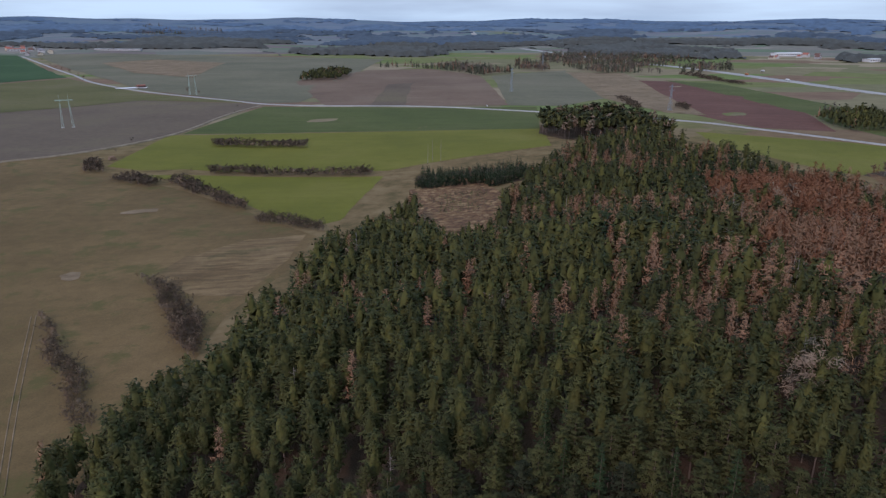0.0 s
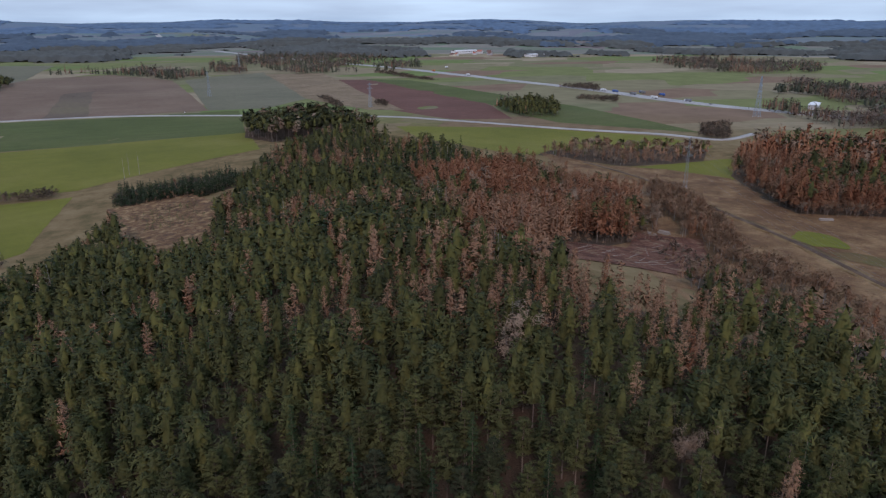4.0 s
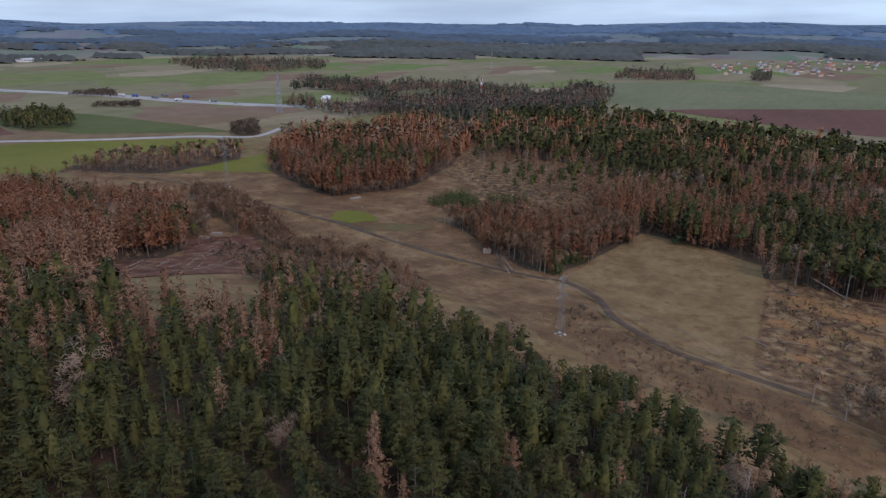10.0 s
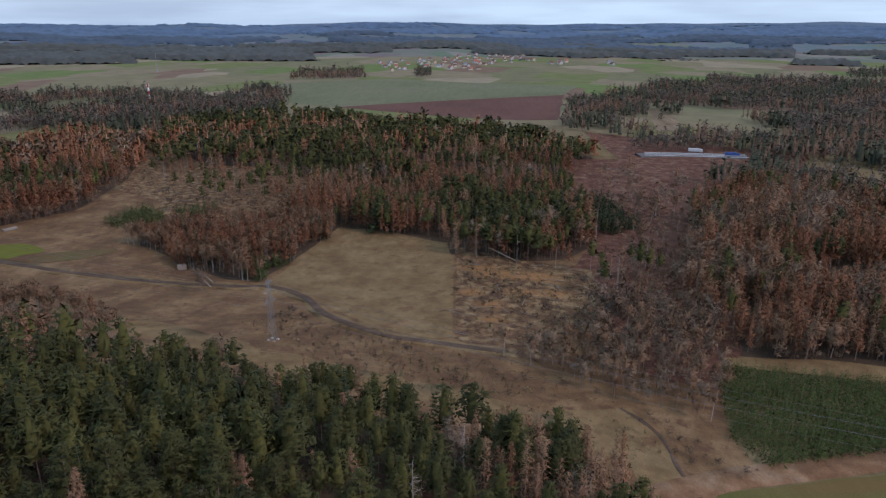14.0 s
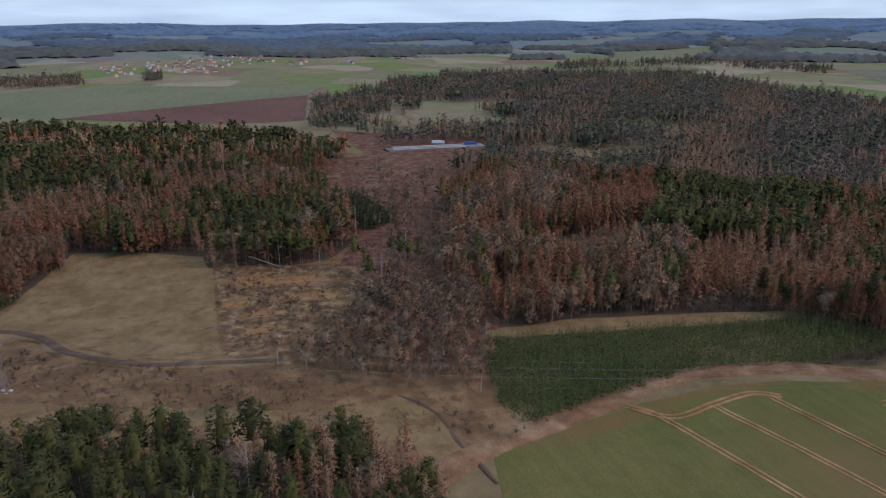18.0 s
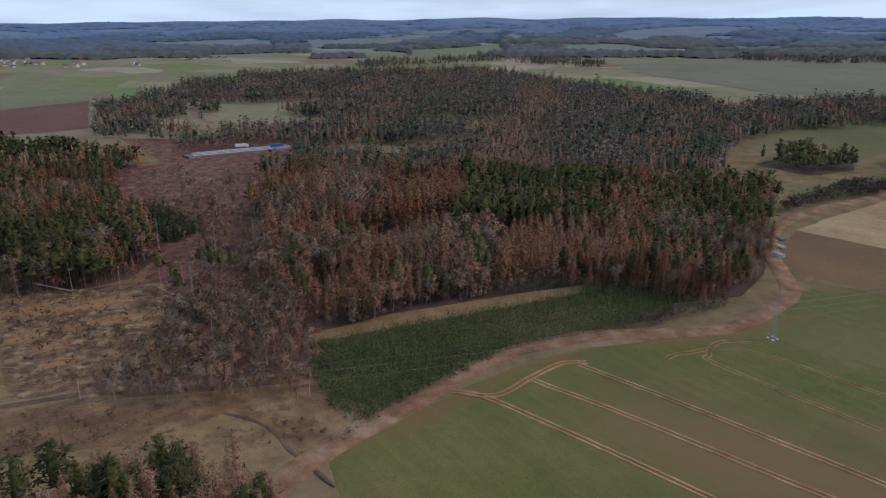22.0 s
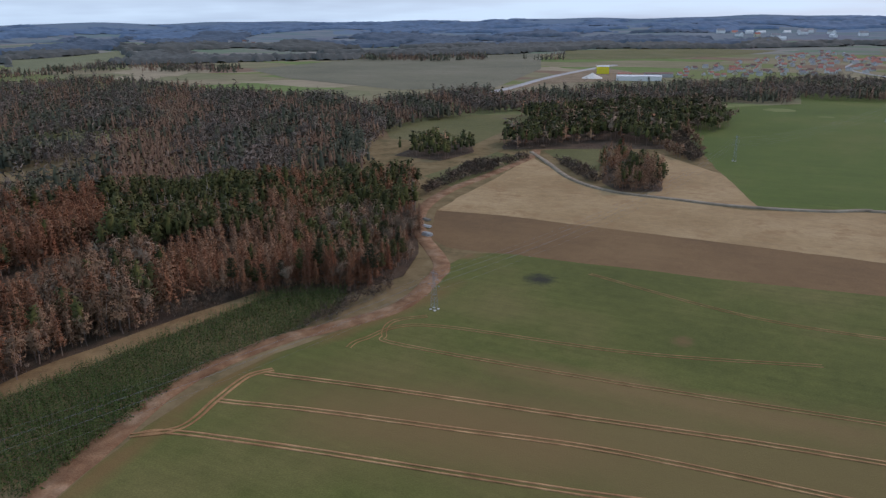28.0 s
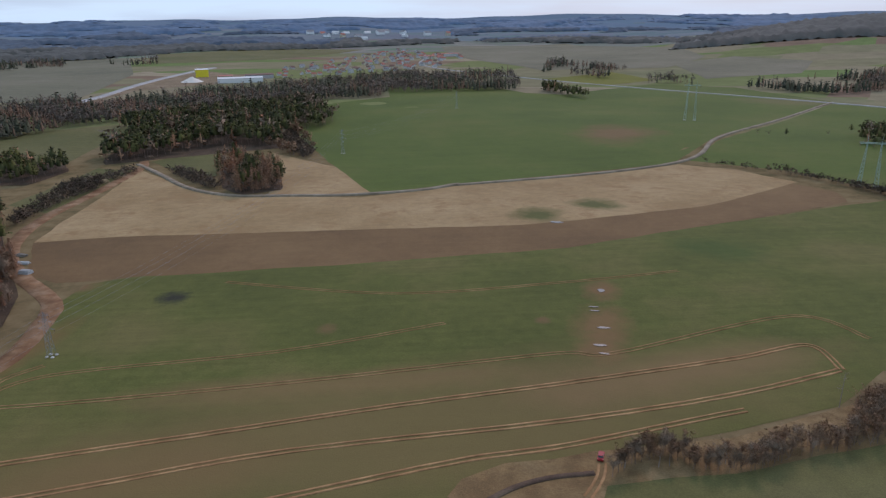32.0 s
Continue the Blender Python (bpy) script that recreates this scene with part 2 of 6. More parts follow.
soil("red_dirt", (0.19, 0.092, 0.046), (0.26, 0.14, 0.074), (0.34, 0.215, 0.13), patch=0.1, bump=0.6, spots=0.9)
soil("tram_dirt", (0.287, 0.144, 0.063), (0.354, 0.185, 0.085), (0.427, 0.244, 0.117), patch=0.08, spots=0.8)
soil("asphalt_light", (0.32, 0.31, 0.295), (0.37, 0.36, 0.345), (0.42, 0.41, 0.39), patch=0.02, spots=0.2)
m_, n_, k_, p_ = nodes_of("dark_water")
p_.inputs["Base Color"].default_value, p_.inputs["Roughness"].default_value = (0.05, 0.038, 0.026, 1), 0.5
m_, n_, k_, p_ = nodes_of("puddle_water")
p_.inputs["Base Color"].default_value, p_.inputs["Roughness"].default_value = (0.16, 0.13, 0.1, 1), 0.2

leafy("pine_needles", [(0.0, (0.028, 0.033, 0.018)), (0.45, (0.043, 0.048, 0.020)), (1.0, (0.081, 0.082, 0.029))], tips=(1.4, 1.38, 1.15))
leafy("spruce_needles", [(0.0, (0.018, 0.036, 0.017)), (0.6, (0.028, 0.05, 0.02)), (1.0, (0.04, 0.062, 0.024))])
leafy("young_needles", [(0.0, (0.03, 0.054, 0.016)), (0.6, (0.045, 0.076, 0.021)), (1.0, (0.07, 0.098, 0.028))], tips=(1.6, 1.55, 1.2))
leafy("larch_twigs", [(0.0, (0.216, 0.108, 0.067)), (0.5, (0.286, 0.151, 0.093)), (1.0, (0.367, 0.211, 0.132))])
leafy("red_needles", [(0.0, (0.191, 0.080, 0.046)), (0.5, (0.265, 0.106, 0.057)), (1.0, (0.329, 0.154, 0.085))])
leafy("bare_twigs", [(0.0, (0.169, 0.113, 0.078)), (0.6, (0.230, 0.157, 0.111)), (1.0, (0.304, 0.223, 0.165))])
leafy("reddish_twigs", [(0.0, (0.174, 0.098, 0.060)), (0.6, (0.234, 0.134, 0.082)), (1.0, (0.300, 0.186, 0.118))])
# pines of distant woods: needle colour paled and greyed to stand for haze
leafy("far_pines", [(0.0, (0.052, 0.061, 0.045)), (0.5, (0.072, 0.079, 0.054)), (1.0, (0.095, 0.095, 0.063))], vary=0.3)
leafy("far_brown", [(0.0, (0.141, 0.083, 0.058)), (0.5, (0.176, 0.104, 0.072)), (1.0, (0.211, 0.132, 0.092))], vary=0.3)
leafy("far_grey", [(0.0, (0.130, 0.101, 0.084)), (0.5, (0.160, 0.126, 0.106)), (1.0, (0.193, 0.160, 0.134))], vary=0.3)
leafy("hedge_twigs", [(0.0, (0.075, 0.056, 0.042)), (0.6, (0.1, 0.074, 0.056)), (1.0, (0.14, 0.105, 0.08))])
leafy("bark", [(0.0, (0.12, 0.088, 0.068)), (0.5, (0.18, 0.135, 0.105)), (1.0, (0.25, 0.19, 0.155))])
leafy("pale_bark", [(0.0, (0.19, 0.16, 0.14)), (1.0, (0.34, 0.3, 0.27))])
leafy("straw_blades", [(0.0, (0.2, 0.125, 0.06)), (0.5, (0.29, 0.19, 0.095)), (1.0, (0.4, 0.29, 0.16))])
leafy("brash_twigs", [(0.0, (0.07, 0.042, 0.03)), (0.5, (0.115, 0.062, 0.042)), (1.0, (0.17, 0.1, 0.07))])
plain("steel", (0.42, 0.46, 0.47), 0.55, 0.3)
plain("concrete", (0.5, 0.48, 0.45), 0.85)


# ---- ground ----
# The far country is drawn in towards the hill beyond 2.6 km: what lies at the first distance stands at the second, in the same direction.
TRUE_FAR = np.linspace(2600, 9300, 200)
SLOPE_FAR = (120 - 135 * ((TRUE_FAR - 2600) / 6400) ** 2) / TRUE_FAR
DRAWN_IN = np.linspace(2600, 4850, 200)
SLOPE_IN = (120 - 120 * ((DRAWN_IN - 2600) / 2100) ** 2) / DRAWN_IN


def true_distance(r):
    return np.where(r < 2600, r, np.interp(-np.interp(r, DRAWN_IN, SLOPE_IN), -SLOPE_FAR, TRUE_FAR))


def drawn_in(r):
    return np.where(r < 2600, r, np.interp(-np.interp(r, TRUE_FAR, SLOPE_FAR), -SLOPE_IN, DRAWN_IN))


def height(x, y):
    """The lie of the land: gentle swells, a wooded hill and knoll, and hills rising towards the horizon."""
    r = np.hypot(x, y)
    s = np.clip((r - 2600) / 2100, 0, 1.1)
    fade = np.clip((r - 60) / 300, 0, 1) * np.clip((2600 - r) / 800, 0, 1)
    swell = 2.2 * np.sin(x / 170 + 1) * np.cos(y / 210) + 1.2 * np.sin((x + y) / 90)
    knoll = 14 * np.exp(-(((x - 170) / 190) ** 2 + ((y - 520) / 260) ** 2)) + 42 * np.exp(-(((x - 85) / 130) ** 2 + ((y - 150) / 170) ** 2))
    ridge = 105 * np.exp(-(((x + 1750) / 620) ** 2 + ((y + 2350) / 620) ** 2))
    k = np.maximum(true_distance(r) / np.maximum(r, 1), 1)
    u, w = x * k, y * k
    hills = 13 * np.sin(u / 470 + 1.7 * np.sin(w / 760)) + 11 * np.sin(w / 410 + 1.4 * np.sin(u / 610 + 2)) + 9 * np.sin((u + w) / 260 + 1) * np.sin((u - w) / 340)
    return (116 - 9 * np.clip((x + y) / np.maximum(r, 1), 0, 1.5)) * s * s + 0.8 * fade * swell + knoll + ridge + np.clip((r - 2750) / 900, 0, 1) * hills / k


def mesh_of(name, verts, tris, mats, mat_index=None, tint=None, smooth=False, tip=None, normals=None):
    """A triangle mesh from arrays."""
    me = bpy.data.meshes.new(name)
    verts, tris = np.asarray(verts, np.float32), np.asarray(tris, np.int32)
    me.vertices.add(len(verts))
    me.vertices.foreach_set("co", verts.ravel())
    me.loops.add(tris.size)
    me.loops.foreach_set("vertex_index", tris.ravel())
    me.polygons.add(len(tris))
    me.polygons.foreach_set("loop_start", np.arange(0, tris.size, 3, dtype=np.int32))
    me.polygons.foreach_set("loop_total", np.full(len(tris), 3, np.int32))
    for m in mats:
        me.materials.append(MATS[m])
    if mat_index is not None:
        me.polygons.foreach_set("material_index", np.asarray(mat_index, np.int32))
    if smooth or normals is not None:
        me.polygons.foreach_set("use_smooth", np.ones(len(tris), bool))
    if tint is not None:
        me.attributes.new("tint", "FLOAT", "POINT").data.foreach_set("value", np.asarray(tint, np.float32))
    if tip is not None:
        me.attributes.new("tip", "FLOAT", "POINT").data.foreach_set("value", np.asarray(tip, np.float32))
    me.update(calc_edges=True)
    if normals is not None:
        me.attributes.new("custom_normal", "FLOAT_VECTOR", "POINT").data.foreach_set("vector", np.asarray(normals, np.float32).ravel())
    return me


def rings(rs, n=420):
    """Points and triangles of a sheet of land between the first and the last radius."""
    a = np.linspace(0, 2 * np.pi, n, endpoint=False)
    x, y = np.outer(rs, np.cos(a)), np.outer(rs, np.sin(a))
    v = np.stack([x, y, height(x, y)], -1).reshape(-1, 3)
    i, j = np.meshgrid(np.arange(len(rs) - 1), np.arange(n), indexing="ij")
    q = [i * n + j, (i + 1) * n + j, (i + 1) * n + (j + 1) % n, i * n + (j + 1) % n]
    return v, np.concatenate([np.stack([q[0], q[1], q[2]], -1).reshape(-1, 3), np.stack([q[0], q[2], q[3]], -1).reshape(-1, 3)])


def waves(x, y, size, seed, octaves=4):
    """Smooth random swells, about -1 to 1."""
    r = np.random.default_rng(seed)
    out, amount = np.zeros(np.shape(x)), 1.0
    for o in range(octaves):
        lattice = r.normal(0, 0.6, (64, 64))
        u, w = x / size * 2**o + 32.5, y / size * 2**o + 32.5
        i, j = np.floor(u).astype(int), np.floor(w).astype(int)
        f, g = u - i, w - j
        f, g = f * f * (3 - 2 * f), g * g * (3 - 2 * g)
        at = lambda p, q: lattice[(i + p) % 64, (j + q) % 64]
        out += amount * ((at(0, 0) * (1 - f) + at(1, 0) * f) * (1 - g) + (at(0, 1) * (1 - f) + at(1, 1) * f) * g)
        amount *= 0.55
    return out


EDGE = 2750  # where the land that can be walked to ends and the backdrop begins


def land():
    """The ground round the hill, and beyond it the backdrop of far country out to the horizon."""
    near = np.concatenate([np.arange(0, 400, 7), np.arange(400, 600, 12), np.arange(600, 1400, 25), np.arange(1400, 2600, 50), np.linspace(2600, EDGE, 4)])
    v, t = rings(near)
    tagged(new("ground", mesh_of("ground", v, t, ["countryside"], smooth=True)), "patchwork of winter fields and rough dry grass", "ground", kind="structure")
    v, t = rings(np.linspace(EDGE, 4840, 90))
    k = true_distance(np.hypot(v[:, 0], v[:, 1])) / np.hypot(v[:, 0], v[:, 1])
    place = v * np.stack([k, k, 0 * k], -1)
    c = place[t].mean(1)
    # bands of distance, each with more haze in its colour
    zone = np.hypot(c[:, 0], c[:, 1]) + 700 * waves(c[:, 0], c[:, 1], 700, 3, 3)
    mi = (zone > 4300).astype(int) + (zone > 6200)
    me = mesh_of("backdrop", v, t, ["hazed_country", "hazier_country", "haziest_country"], mi, smooth=True)
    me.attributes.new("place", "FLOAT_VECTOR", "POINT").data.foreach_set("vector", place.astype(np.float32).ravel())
    tagged(new("backdrop", me), "fields and hills at the horizon, haze painted into their colours", "backdrop", kind="structure")


def countryside(name, blue):
    """Farmland far off: parcels of meadow, stubble and ploughed soil; blue is the share of haze colour laid over them.
    """
    m, n, k, p = nodes_of(name)
    if blue:
        at = n.new("ShaderNodeAttribute")
        at.attribute_name = "place"
        geo = at.outputs["Vector"]
    else:
        geo = n.new("ShaderNodeNewGeometry").outputs["Position"]
    warp = n.new("ShaderNodeMapping")
    warp.inputs["Rotation"].default_value, warp.inputs["Scale"].default_value = (0, 0, 0.4), (1, 1.7, 0)
    k.new(geo, warp.inputs[0])
    vo = n.new("ShaderNodeTexVoronoi")
    vo.distance = "CHEBYCHEV"
    vo.inputs["Scale"].default_value = 0.0042
    k.new(warp.outputs[0], vo.inputs["Vector"])
    sc = n.new("ShaderNodeSeparateColor")
    k.new(vo.outputs["Color"], sc.inputs[0])
    r = n.new("ShaderNodeValToRGB")
    r.color_ramp.interpolation = "CONSTANT"
    stops = [(0.0, (0.213, 0.190, 0.118)), (0.2, (0.168, 0.185, 0.084)), (0.38, (0.241, 0.202, 0.134)), (0.55, (0.185, 0.179, 0.106)), (0.7, (0.213, 0.146, 0.106)), (0.8, (0.146, 0.190, 0.078)), (0.92, (0.291, 0.241, 0.168))]
    e = r.color_ramp.elements
    while len(e) < len(stops):
        e.new(0.5)
    for el, (q, c) in zip(e, stops):
        el.position, el.color = q, (*c, 1)
    k.new(sc.outputs[0], r.inputs[0])
    grain = ramp(n, k, noise_node(n, k, geo, 0.02, 6, 0.7), [(0.3, (0.82, 0.82, 0.82)), (0.7, (1.15, 1.15, 1.12))])
    col = mix(n, k, 1.0, r.outputs[0], grain, "MULTIPLY")
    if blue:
        # distance haze, painted straight into the field colour
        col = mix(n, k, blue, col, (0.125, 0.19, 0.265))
    else:
        # rough dry grass close by, where no field is laid out
        ln = n.new("ShaderNodeVectorMath")
        ln.operation = "LENGTH"
        k.new(geo, ln.inputs[0])
        close = n.new("ShaderNodeMapRange")
        close.inputs[1].default_value, close.inputs[2].default_value, close.inputs[3].default_value, close.inputs[4].default_value = 700, 1000, 1.0, 0.0
        k.new(ln.outputs["Value"], close.inputs[0])
        rough = ramp(n, k, noise_node(n, k, geo, 0.05, 6, 0.7), [(0.35, (0.11, 0.09, 0.045)), (0.5, (0.18, 0.127, 0.067)), (0.65, (0.225, 0.165, 0.09))])
        col = mix(n, k, close.outputs[0], col, rough)
    k.new(col, p.inputs["Base Color"])
    p.inputs["Roughness"].default_value, p.inputs["Specular IOR Level"].default_value = 1.0, 0.0


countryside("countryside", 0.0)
# three strengths of painted blue haze, the strongest at the horizon
countryside("hazed_country", 0.3)
countryside("hazier_country", 0.6)
countryside("haziest_country", 0.85)
# canopy by distance: the second and third have blue haze mixed into the colour
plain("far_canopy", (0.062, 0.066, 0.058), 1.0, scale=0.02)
plain("hazed_canopy", (0.05, 0.08, 0.112), 1.0, scale=0.02)
plain("hazier_canopy", (0.07, 0.128, 0.2), 1.0, scale=0.02)
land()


def far_woods():
    """Woods of the far country, a closed canopy of crowns over the slopes."""
    rs, n = 2450 * 1.0115 ** np.arange(114), 1500
    a = np.linspace(0, 2 * np.pi, n, endpoint=False)
    mid = (rs[:-1] + rs[1:]) / 2
    cx, cy = np.outer(mid, np.cos(a + np.pi / n)), np.outer(mid, np.sin(a + np.pi / n))
    on = waves(cx, cy, 480, 11, 5) > np.interp(mid, [2450, 3300, 5200, 9000], [0.62, 0.42, 0.1, -0.05])[:, None] - 0.4 * np.clip(cx / np.hypot(cx, cy), 0, 1)
    px, py = cx * (drawn_in(mid) / mid)[:, None], cy * (drawn_in(mid) / mid)[:, None]
    for pts in OPEN_LAND:
        if max(math.hypot(*q) for q in pts) > 2200:
            on &= ~inside(px.ravel(), py.ravel(), pts).reshape(cx.shape)
    for pts in FAR_STANDS:
        on |= inside(px.ravel(), py.ravel(), pts).reshape(cx.shape) & (waves(cx, cy, 260, 5, 3) > -0.45)
    at = drawn_in(rs)
    x, y = np.outer(at, np.cos(a)), np.outer(at, np.sin(a))
    small = (at / rs)[:, None]
    r = np.random.default_rng(5)
    pad = np.vstack([on[:1] * 0, on, on[:1] * 0]).astype(int)
    full = pad[1:] + pad[:-1] + np.roll(pad[1:], 1, 1) + np.roll(pad[:-1], 1, 1) == 4
    z = height(x, y) + small * np.where(full, 17 + r.normal(0, 3.2, x.shape), -2 + 9 * r.random(x.shape))
    v = np.stack([x, y, z], -1).reshape(-1, 3)
    i, j = np.nonzero(on)
    q = [i * n + j, (i + 1) * n + j, (i + 1) * n + (j + 1) % n, i * n + (j + 1) % n]
    t = np.concatenate([np.stack([q[0], q[1], q[2]], -1), np.stack([q[0], q[2], q[3]], -1)])
    # farther woods take the haze-tinted canopy colours
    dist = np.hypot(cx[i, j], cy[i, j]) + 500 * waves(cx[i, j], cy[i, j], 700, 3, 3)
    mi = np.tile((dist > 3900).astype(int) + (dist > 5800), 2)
    used, inv = np.unique(t, return_inverse=True)
    tagged(new("far_woods", mesh_of("far_woods", v[used], inv.reshape(-1, 3), ["far_canopy", "hazed_canopy", "hazier_canopy"], mi)), "dark winter woods over the far slopes, tinted for haze farther out", "woods", kind="stuff")


OPEN_LAND, FAR_STANDS = [], []
LAYER = [0]
LEVEL = dict.fromkeys(("valley_meadow", "red_slope", "ditch_bank", "stubble_rows", "stubble_patch", "ploughed_stripe"), 1)
LEVEL.update(dict.fromkeys(("square_meadow", "rough_clearing", "red_clearing", "log_clearing", "felled_patch", "stream_bank", "grass_ride", "bottom_field", "spruce_clearing", "viaduct_ground", "hill_clearing_ground"), 2))


def drape(name, outline, mat, lift, step, label, category):
    """A piece of ground with an uneven outline, laid on the land."""
    bm = bmesh.new()
    vs = [bm.verts.new((x, y, 0)) for x, y in outline]
    bm.faces.new(vs)
    bmesh.ops.triangulate(bm, faces=bm.faces[:], ngon_method="EAR_CLIP")
    xs, ys = [p[0] for p in outline], [p[1] for p in outline]
    for axis, lo, hi in ((0, min(xs), max(xs)), (1, min(ys), max(ys))):
        c = math.ceil((lo + 0.01) / step) * step
        while c < hi:
            co, no = [0, 0, 0], [0, 0, 0]
            co[axis], no[axis] = c, 1
            bmesh.ops.bisect_plane(bm, geom=bm.verts[:] + bm.edges[:] + bm.faces[:], plane_co=co, plane_no=no)
            c += step
    bmesh.ops.triangulate(bm, faces=bm.faces[:])
    for v in bm.verts:
        v.co.z = height(v.co.x, v.co.y) + lift
    bmesh.ops.recalc_face_normals(bm, faces=bm.faces[:])
    if sum(f.normal.z for f in bm.faces) < 0:
        bmesh.ops.reverse_faces(bm, faces=bm.faces[:])
    me = bpy.data.meshes.new(name)
    bm.to_mesh(me)
    bm.free()
    me.materials.append(MATS[mat])
    return tagged(new(name, me), label, category, kind="structure")


def ragged(pts, amount, step):
    """Corners joined by edges that wander a little."""
    out = []
    for (x0, y0), (x1, y1) in zip(pts, pts[1:] + pts[:1]):
        d = math.hypot(x1 - x0, y1 - y0)
        n = max(1, int(d / step))
        for i in range(n):
            f = i / n
            x, y = x0 + (x1 - x0) * f, y0 + (y1 - y0) * f
            out.append((x + amount * noise.noise((x / step / 2, y / step / 2, 1)), y + amount * noise.noise((x / step / 2, y / step / 2, 9))))
    return out


def glide(pts, per=6):
    """A smooth line through the points."""
    p = [pts[0]] + list(pts) + [pts[-1]]
    out = []
    for i in range(1, len(p) - 2):
        for s in range(per):
            t = s / per
            out.append(tuple(0.5 * (2 * b + (c - a) * t + (2 * a - 5 * b + 4 * c - d) * t * t + (3 * b - a - 3 * c + d) * t**3) for a, b, c, d in zip(p[i - 1], p[i], p[i + 1], p[i + 2])))
    return out + [pts[-1]]


FIELD_LABELS = {
    "stubble_stripes": "reddish stubble strip with mown rows",
    "olive_field": "olive-brown field of thin winter grass", "bright_grass": "bright yellow-green strip of winter crop", "dark_grass": "dull green strip of winter crop",
    "mauve_soil": "mauve-brown harrowed soil", "olive_grass": "pale olive grass field", "dark_crop": "deep green field of winter crop", "grey_field": "grey-olive stubble field",
    "tan_field": "beige fallow field", "pink_soil": "pinkish-brown ploughed field with stripes", "red_soil": "dark reddish-brown ploughed field", "dry_grass": "dry tan meadow in the valley",
    "pale_meadow": "pale straw-coloured mown meadow", "rough_ground": "rough felled ground with straw grass and brash", "needle_litter": "red-brown clear-cut slope of needle litter",
    "wheat_green": "vivid green field of winter wheat", "green_crop": "green field of young winter wheat", "brown_soil": "dark brown harrowed strip", "straw_field": "straw-coloured stubble field", "pale_crop": "pale green field on the plateau"}


def field(name, mat, pts):
    far = max(math.hypot(x, y) for x, y in pts)
    near = min(math.hypot(x, y) for x, y in pts)
    LAYER[0] += 1
    OPEN_LAND.append(pts)
    lift = (0.08 + 0.1 * LEVEL.get(name, 0) + 0.004 * (LAYER[0] % 8)) * (1 if near < 900 else 4)
    return drape(name, ragged(pts, 1.5 if near < 700 else 4, 9 if near < 700 else 40), mat, lift, 10 if far < 620 else (20 if far < 1000 else 60), FIELD_LABELS[mat], "field")


def strip(name, width, mat, pts, lift, label, category, wander=0.15, per=8):
    """A band of ground along a line."""
    line = []
    for (x0, y0), (x1, y1) in zip(glide(pts, per), glide(pts, per)[1:]):
        n = max(1, int(math.hypot(x1 - x0, y1 - y0) / 4)) if math.hypot(x0, y0) < 1200 else 1
        line += [(x0 + (x1 - x0) * i / n, y0 + (y1 - y0) * i / n) for i in range(n)]
    line.append(pts[-1])
    v, t = [], []
    for i, (x, y) in enumerate(line):
        a, b = line[max(0, i - 1)], line[min(len(line) - 1, i + 1)]
        d = math.hypot(b[0] - a[0], b[1] - a[1]) or 1
        nx, ny = -(b[1] - a[1]) / d, (b[0] - a[0]) / d
        for s in (-1.12, -1, 1, 1.12):
            w = width / 2 * s * (1 + wander * noise.noise((x / 9, y / 9, s * 3)))
            px, py = x + nx * w, y + ny * w
            v.append((px, py, height(px, py) + (lift if abs(s) < 1.1 else 0.02)))
        if i:
            o = 4 * i
            for c in range(3):
                t += [(o + c - 4, o + c - 3, o + c + 1), (o + c - 4, o + c + 1, o + c)]
    return tagged(new(name, mesh_of(name, v, t, [mat])), label, category, kind="structure")


def lane(name, width, mat, pts):
    labels = {"asphalt_light": "pale grey asphalt road", "dirt": "pale dirt track between fields", "dark_dirt": "muddy brown wheel track through the meadow", "red_dirt": "wide reddish dirt road along the field edge", "dark_water": "narrow dark stream in the grass"}
    if name == "stream":
        return strip(name, width, mat, pts, 0.36, "narrow dark muddy ditch with a trickle of water", "ditch", 1.2)
    return strip(name, width, mat, pts, 0.36 if mat == "dark_water" else (0.46 if max(math.hypot(*q) for q in pts) < 1000 else 1.0), labels[mat], "road" if mat != "dark_water" else "water")


field("valley_base", "dry_grass", [(311, 473), (339, 448), (419, 387), (495, 272), (493, 20), (653, -148), (334, -127), (227, -89), (186, -77), (161, -77), (145, -50), (119, -32), (111, 14), (172, 108), (143, 124), (194, 242)])
field("ditch_bank", "pale_meadow", [(-10, -150), (-15, -157), (-29, -163), (-55, -167), (-62, -167), (-98, -171), (-159, -189), (-204, -207), (-174, -171), (-139, -161), (-90, -153), (-55, -150), (-49, -143), (-25, -138)])
field("bottom_field", "olive_grass", [(-54, -152), (-90, -154), (-140, -163), (-176, -174), (-155, -134), (-75, -81), (-26, -84)])
field("dry_field", "olive_field", [(-176, 112), (-423, 382), (-386, 592), (-339, 647), (-291, 569), (-188, 493), (-128, 436), (-72, 374), (-73, 319), (-88, 255), (-86, 191), (-79, 137)])
field("stubble_rows", "stubble_stripes", [(-141, 310), (-135, 342), (-110, 371), (-78, 378), (-79, 330), (-87, 278), (-111, 283)])
field("meadow_strip", "bright_grass", [(-288, 582), (-300, 754), (114, 790), (101, 639), (-21, 577), (-44, 559), (-105, 563), (-181, 565), (-218, 575), (-253, 568)])
field("crop_strip", "dark_grass", [(-289, 762), (-260, 1015), (54, 1016), (136, 1015), (112, 790)])
field("meadow_low", "bright_grass", [(-254, 549), (-210, 552), (-47, 538), (-57, 469), (-64, 409), (-76, 398), (-115, 431), (-132, 453), (-201, 527)])
field("ploughed_left", "mauve_soil", [(-459, 504), (-762, 862), (-607, 953), (-475, 1105), (-274, 1046), (-293, 755), (-339, 647), (-390, 600)])
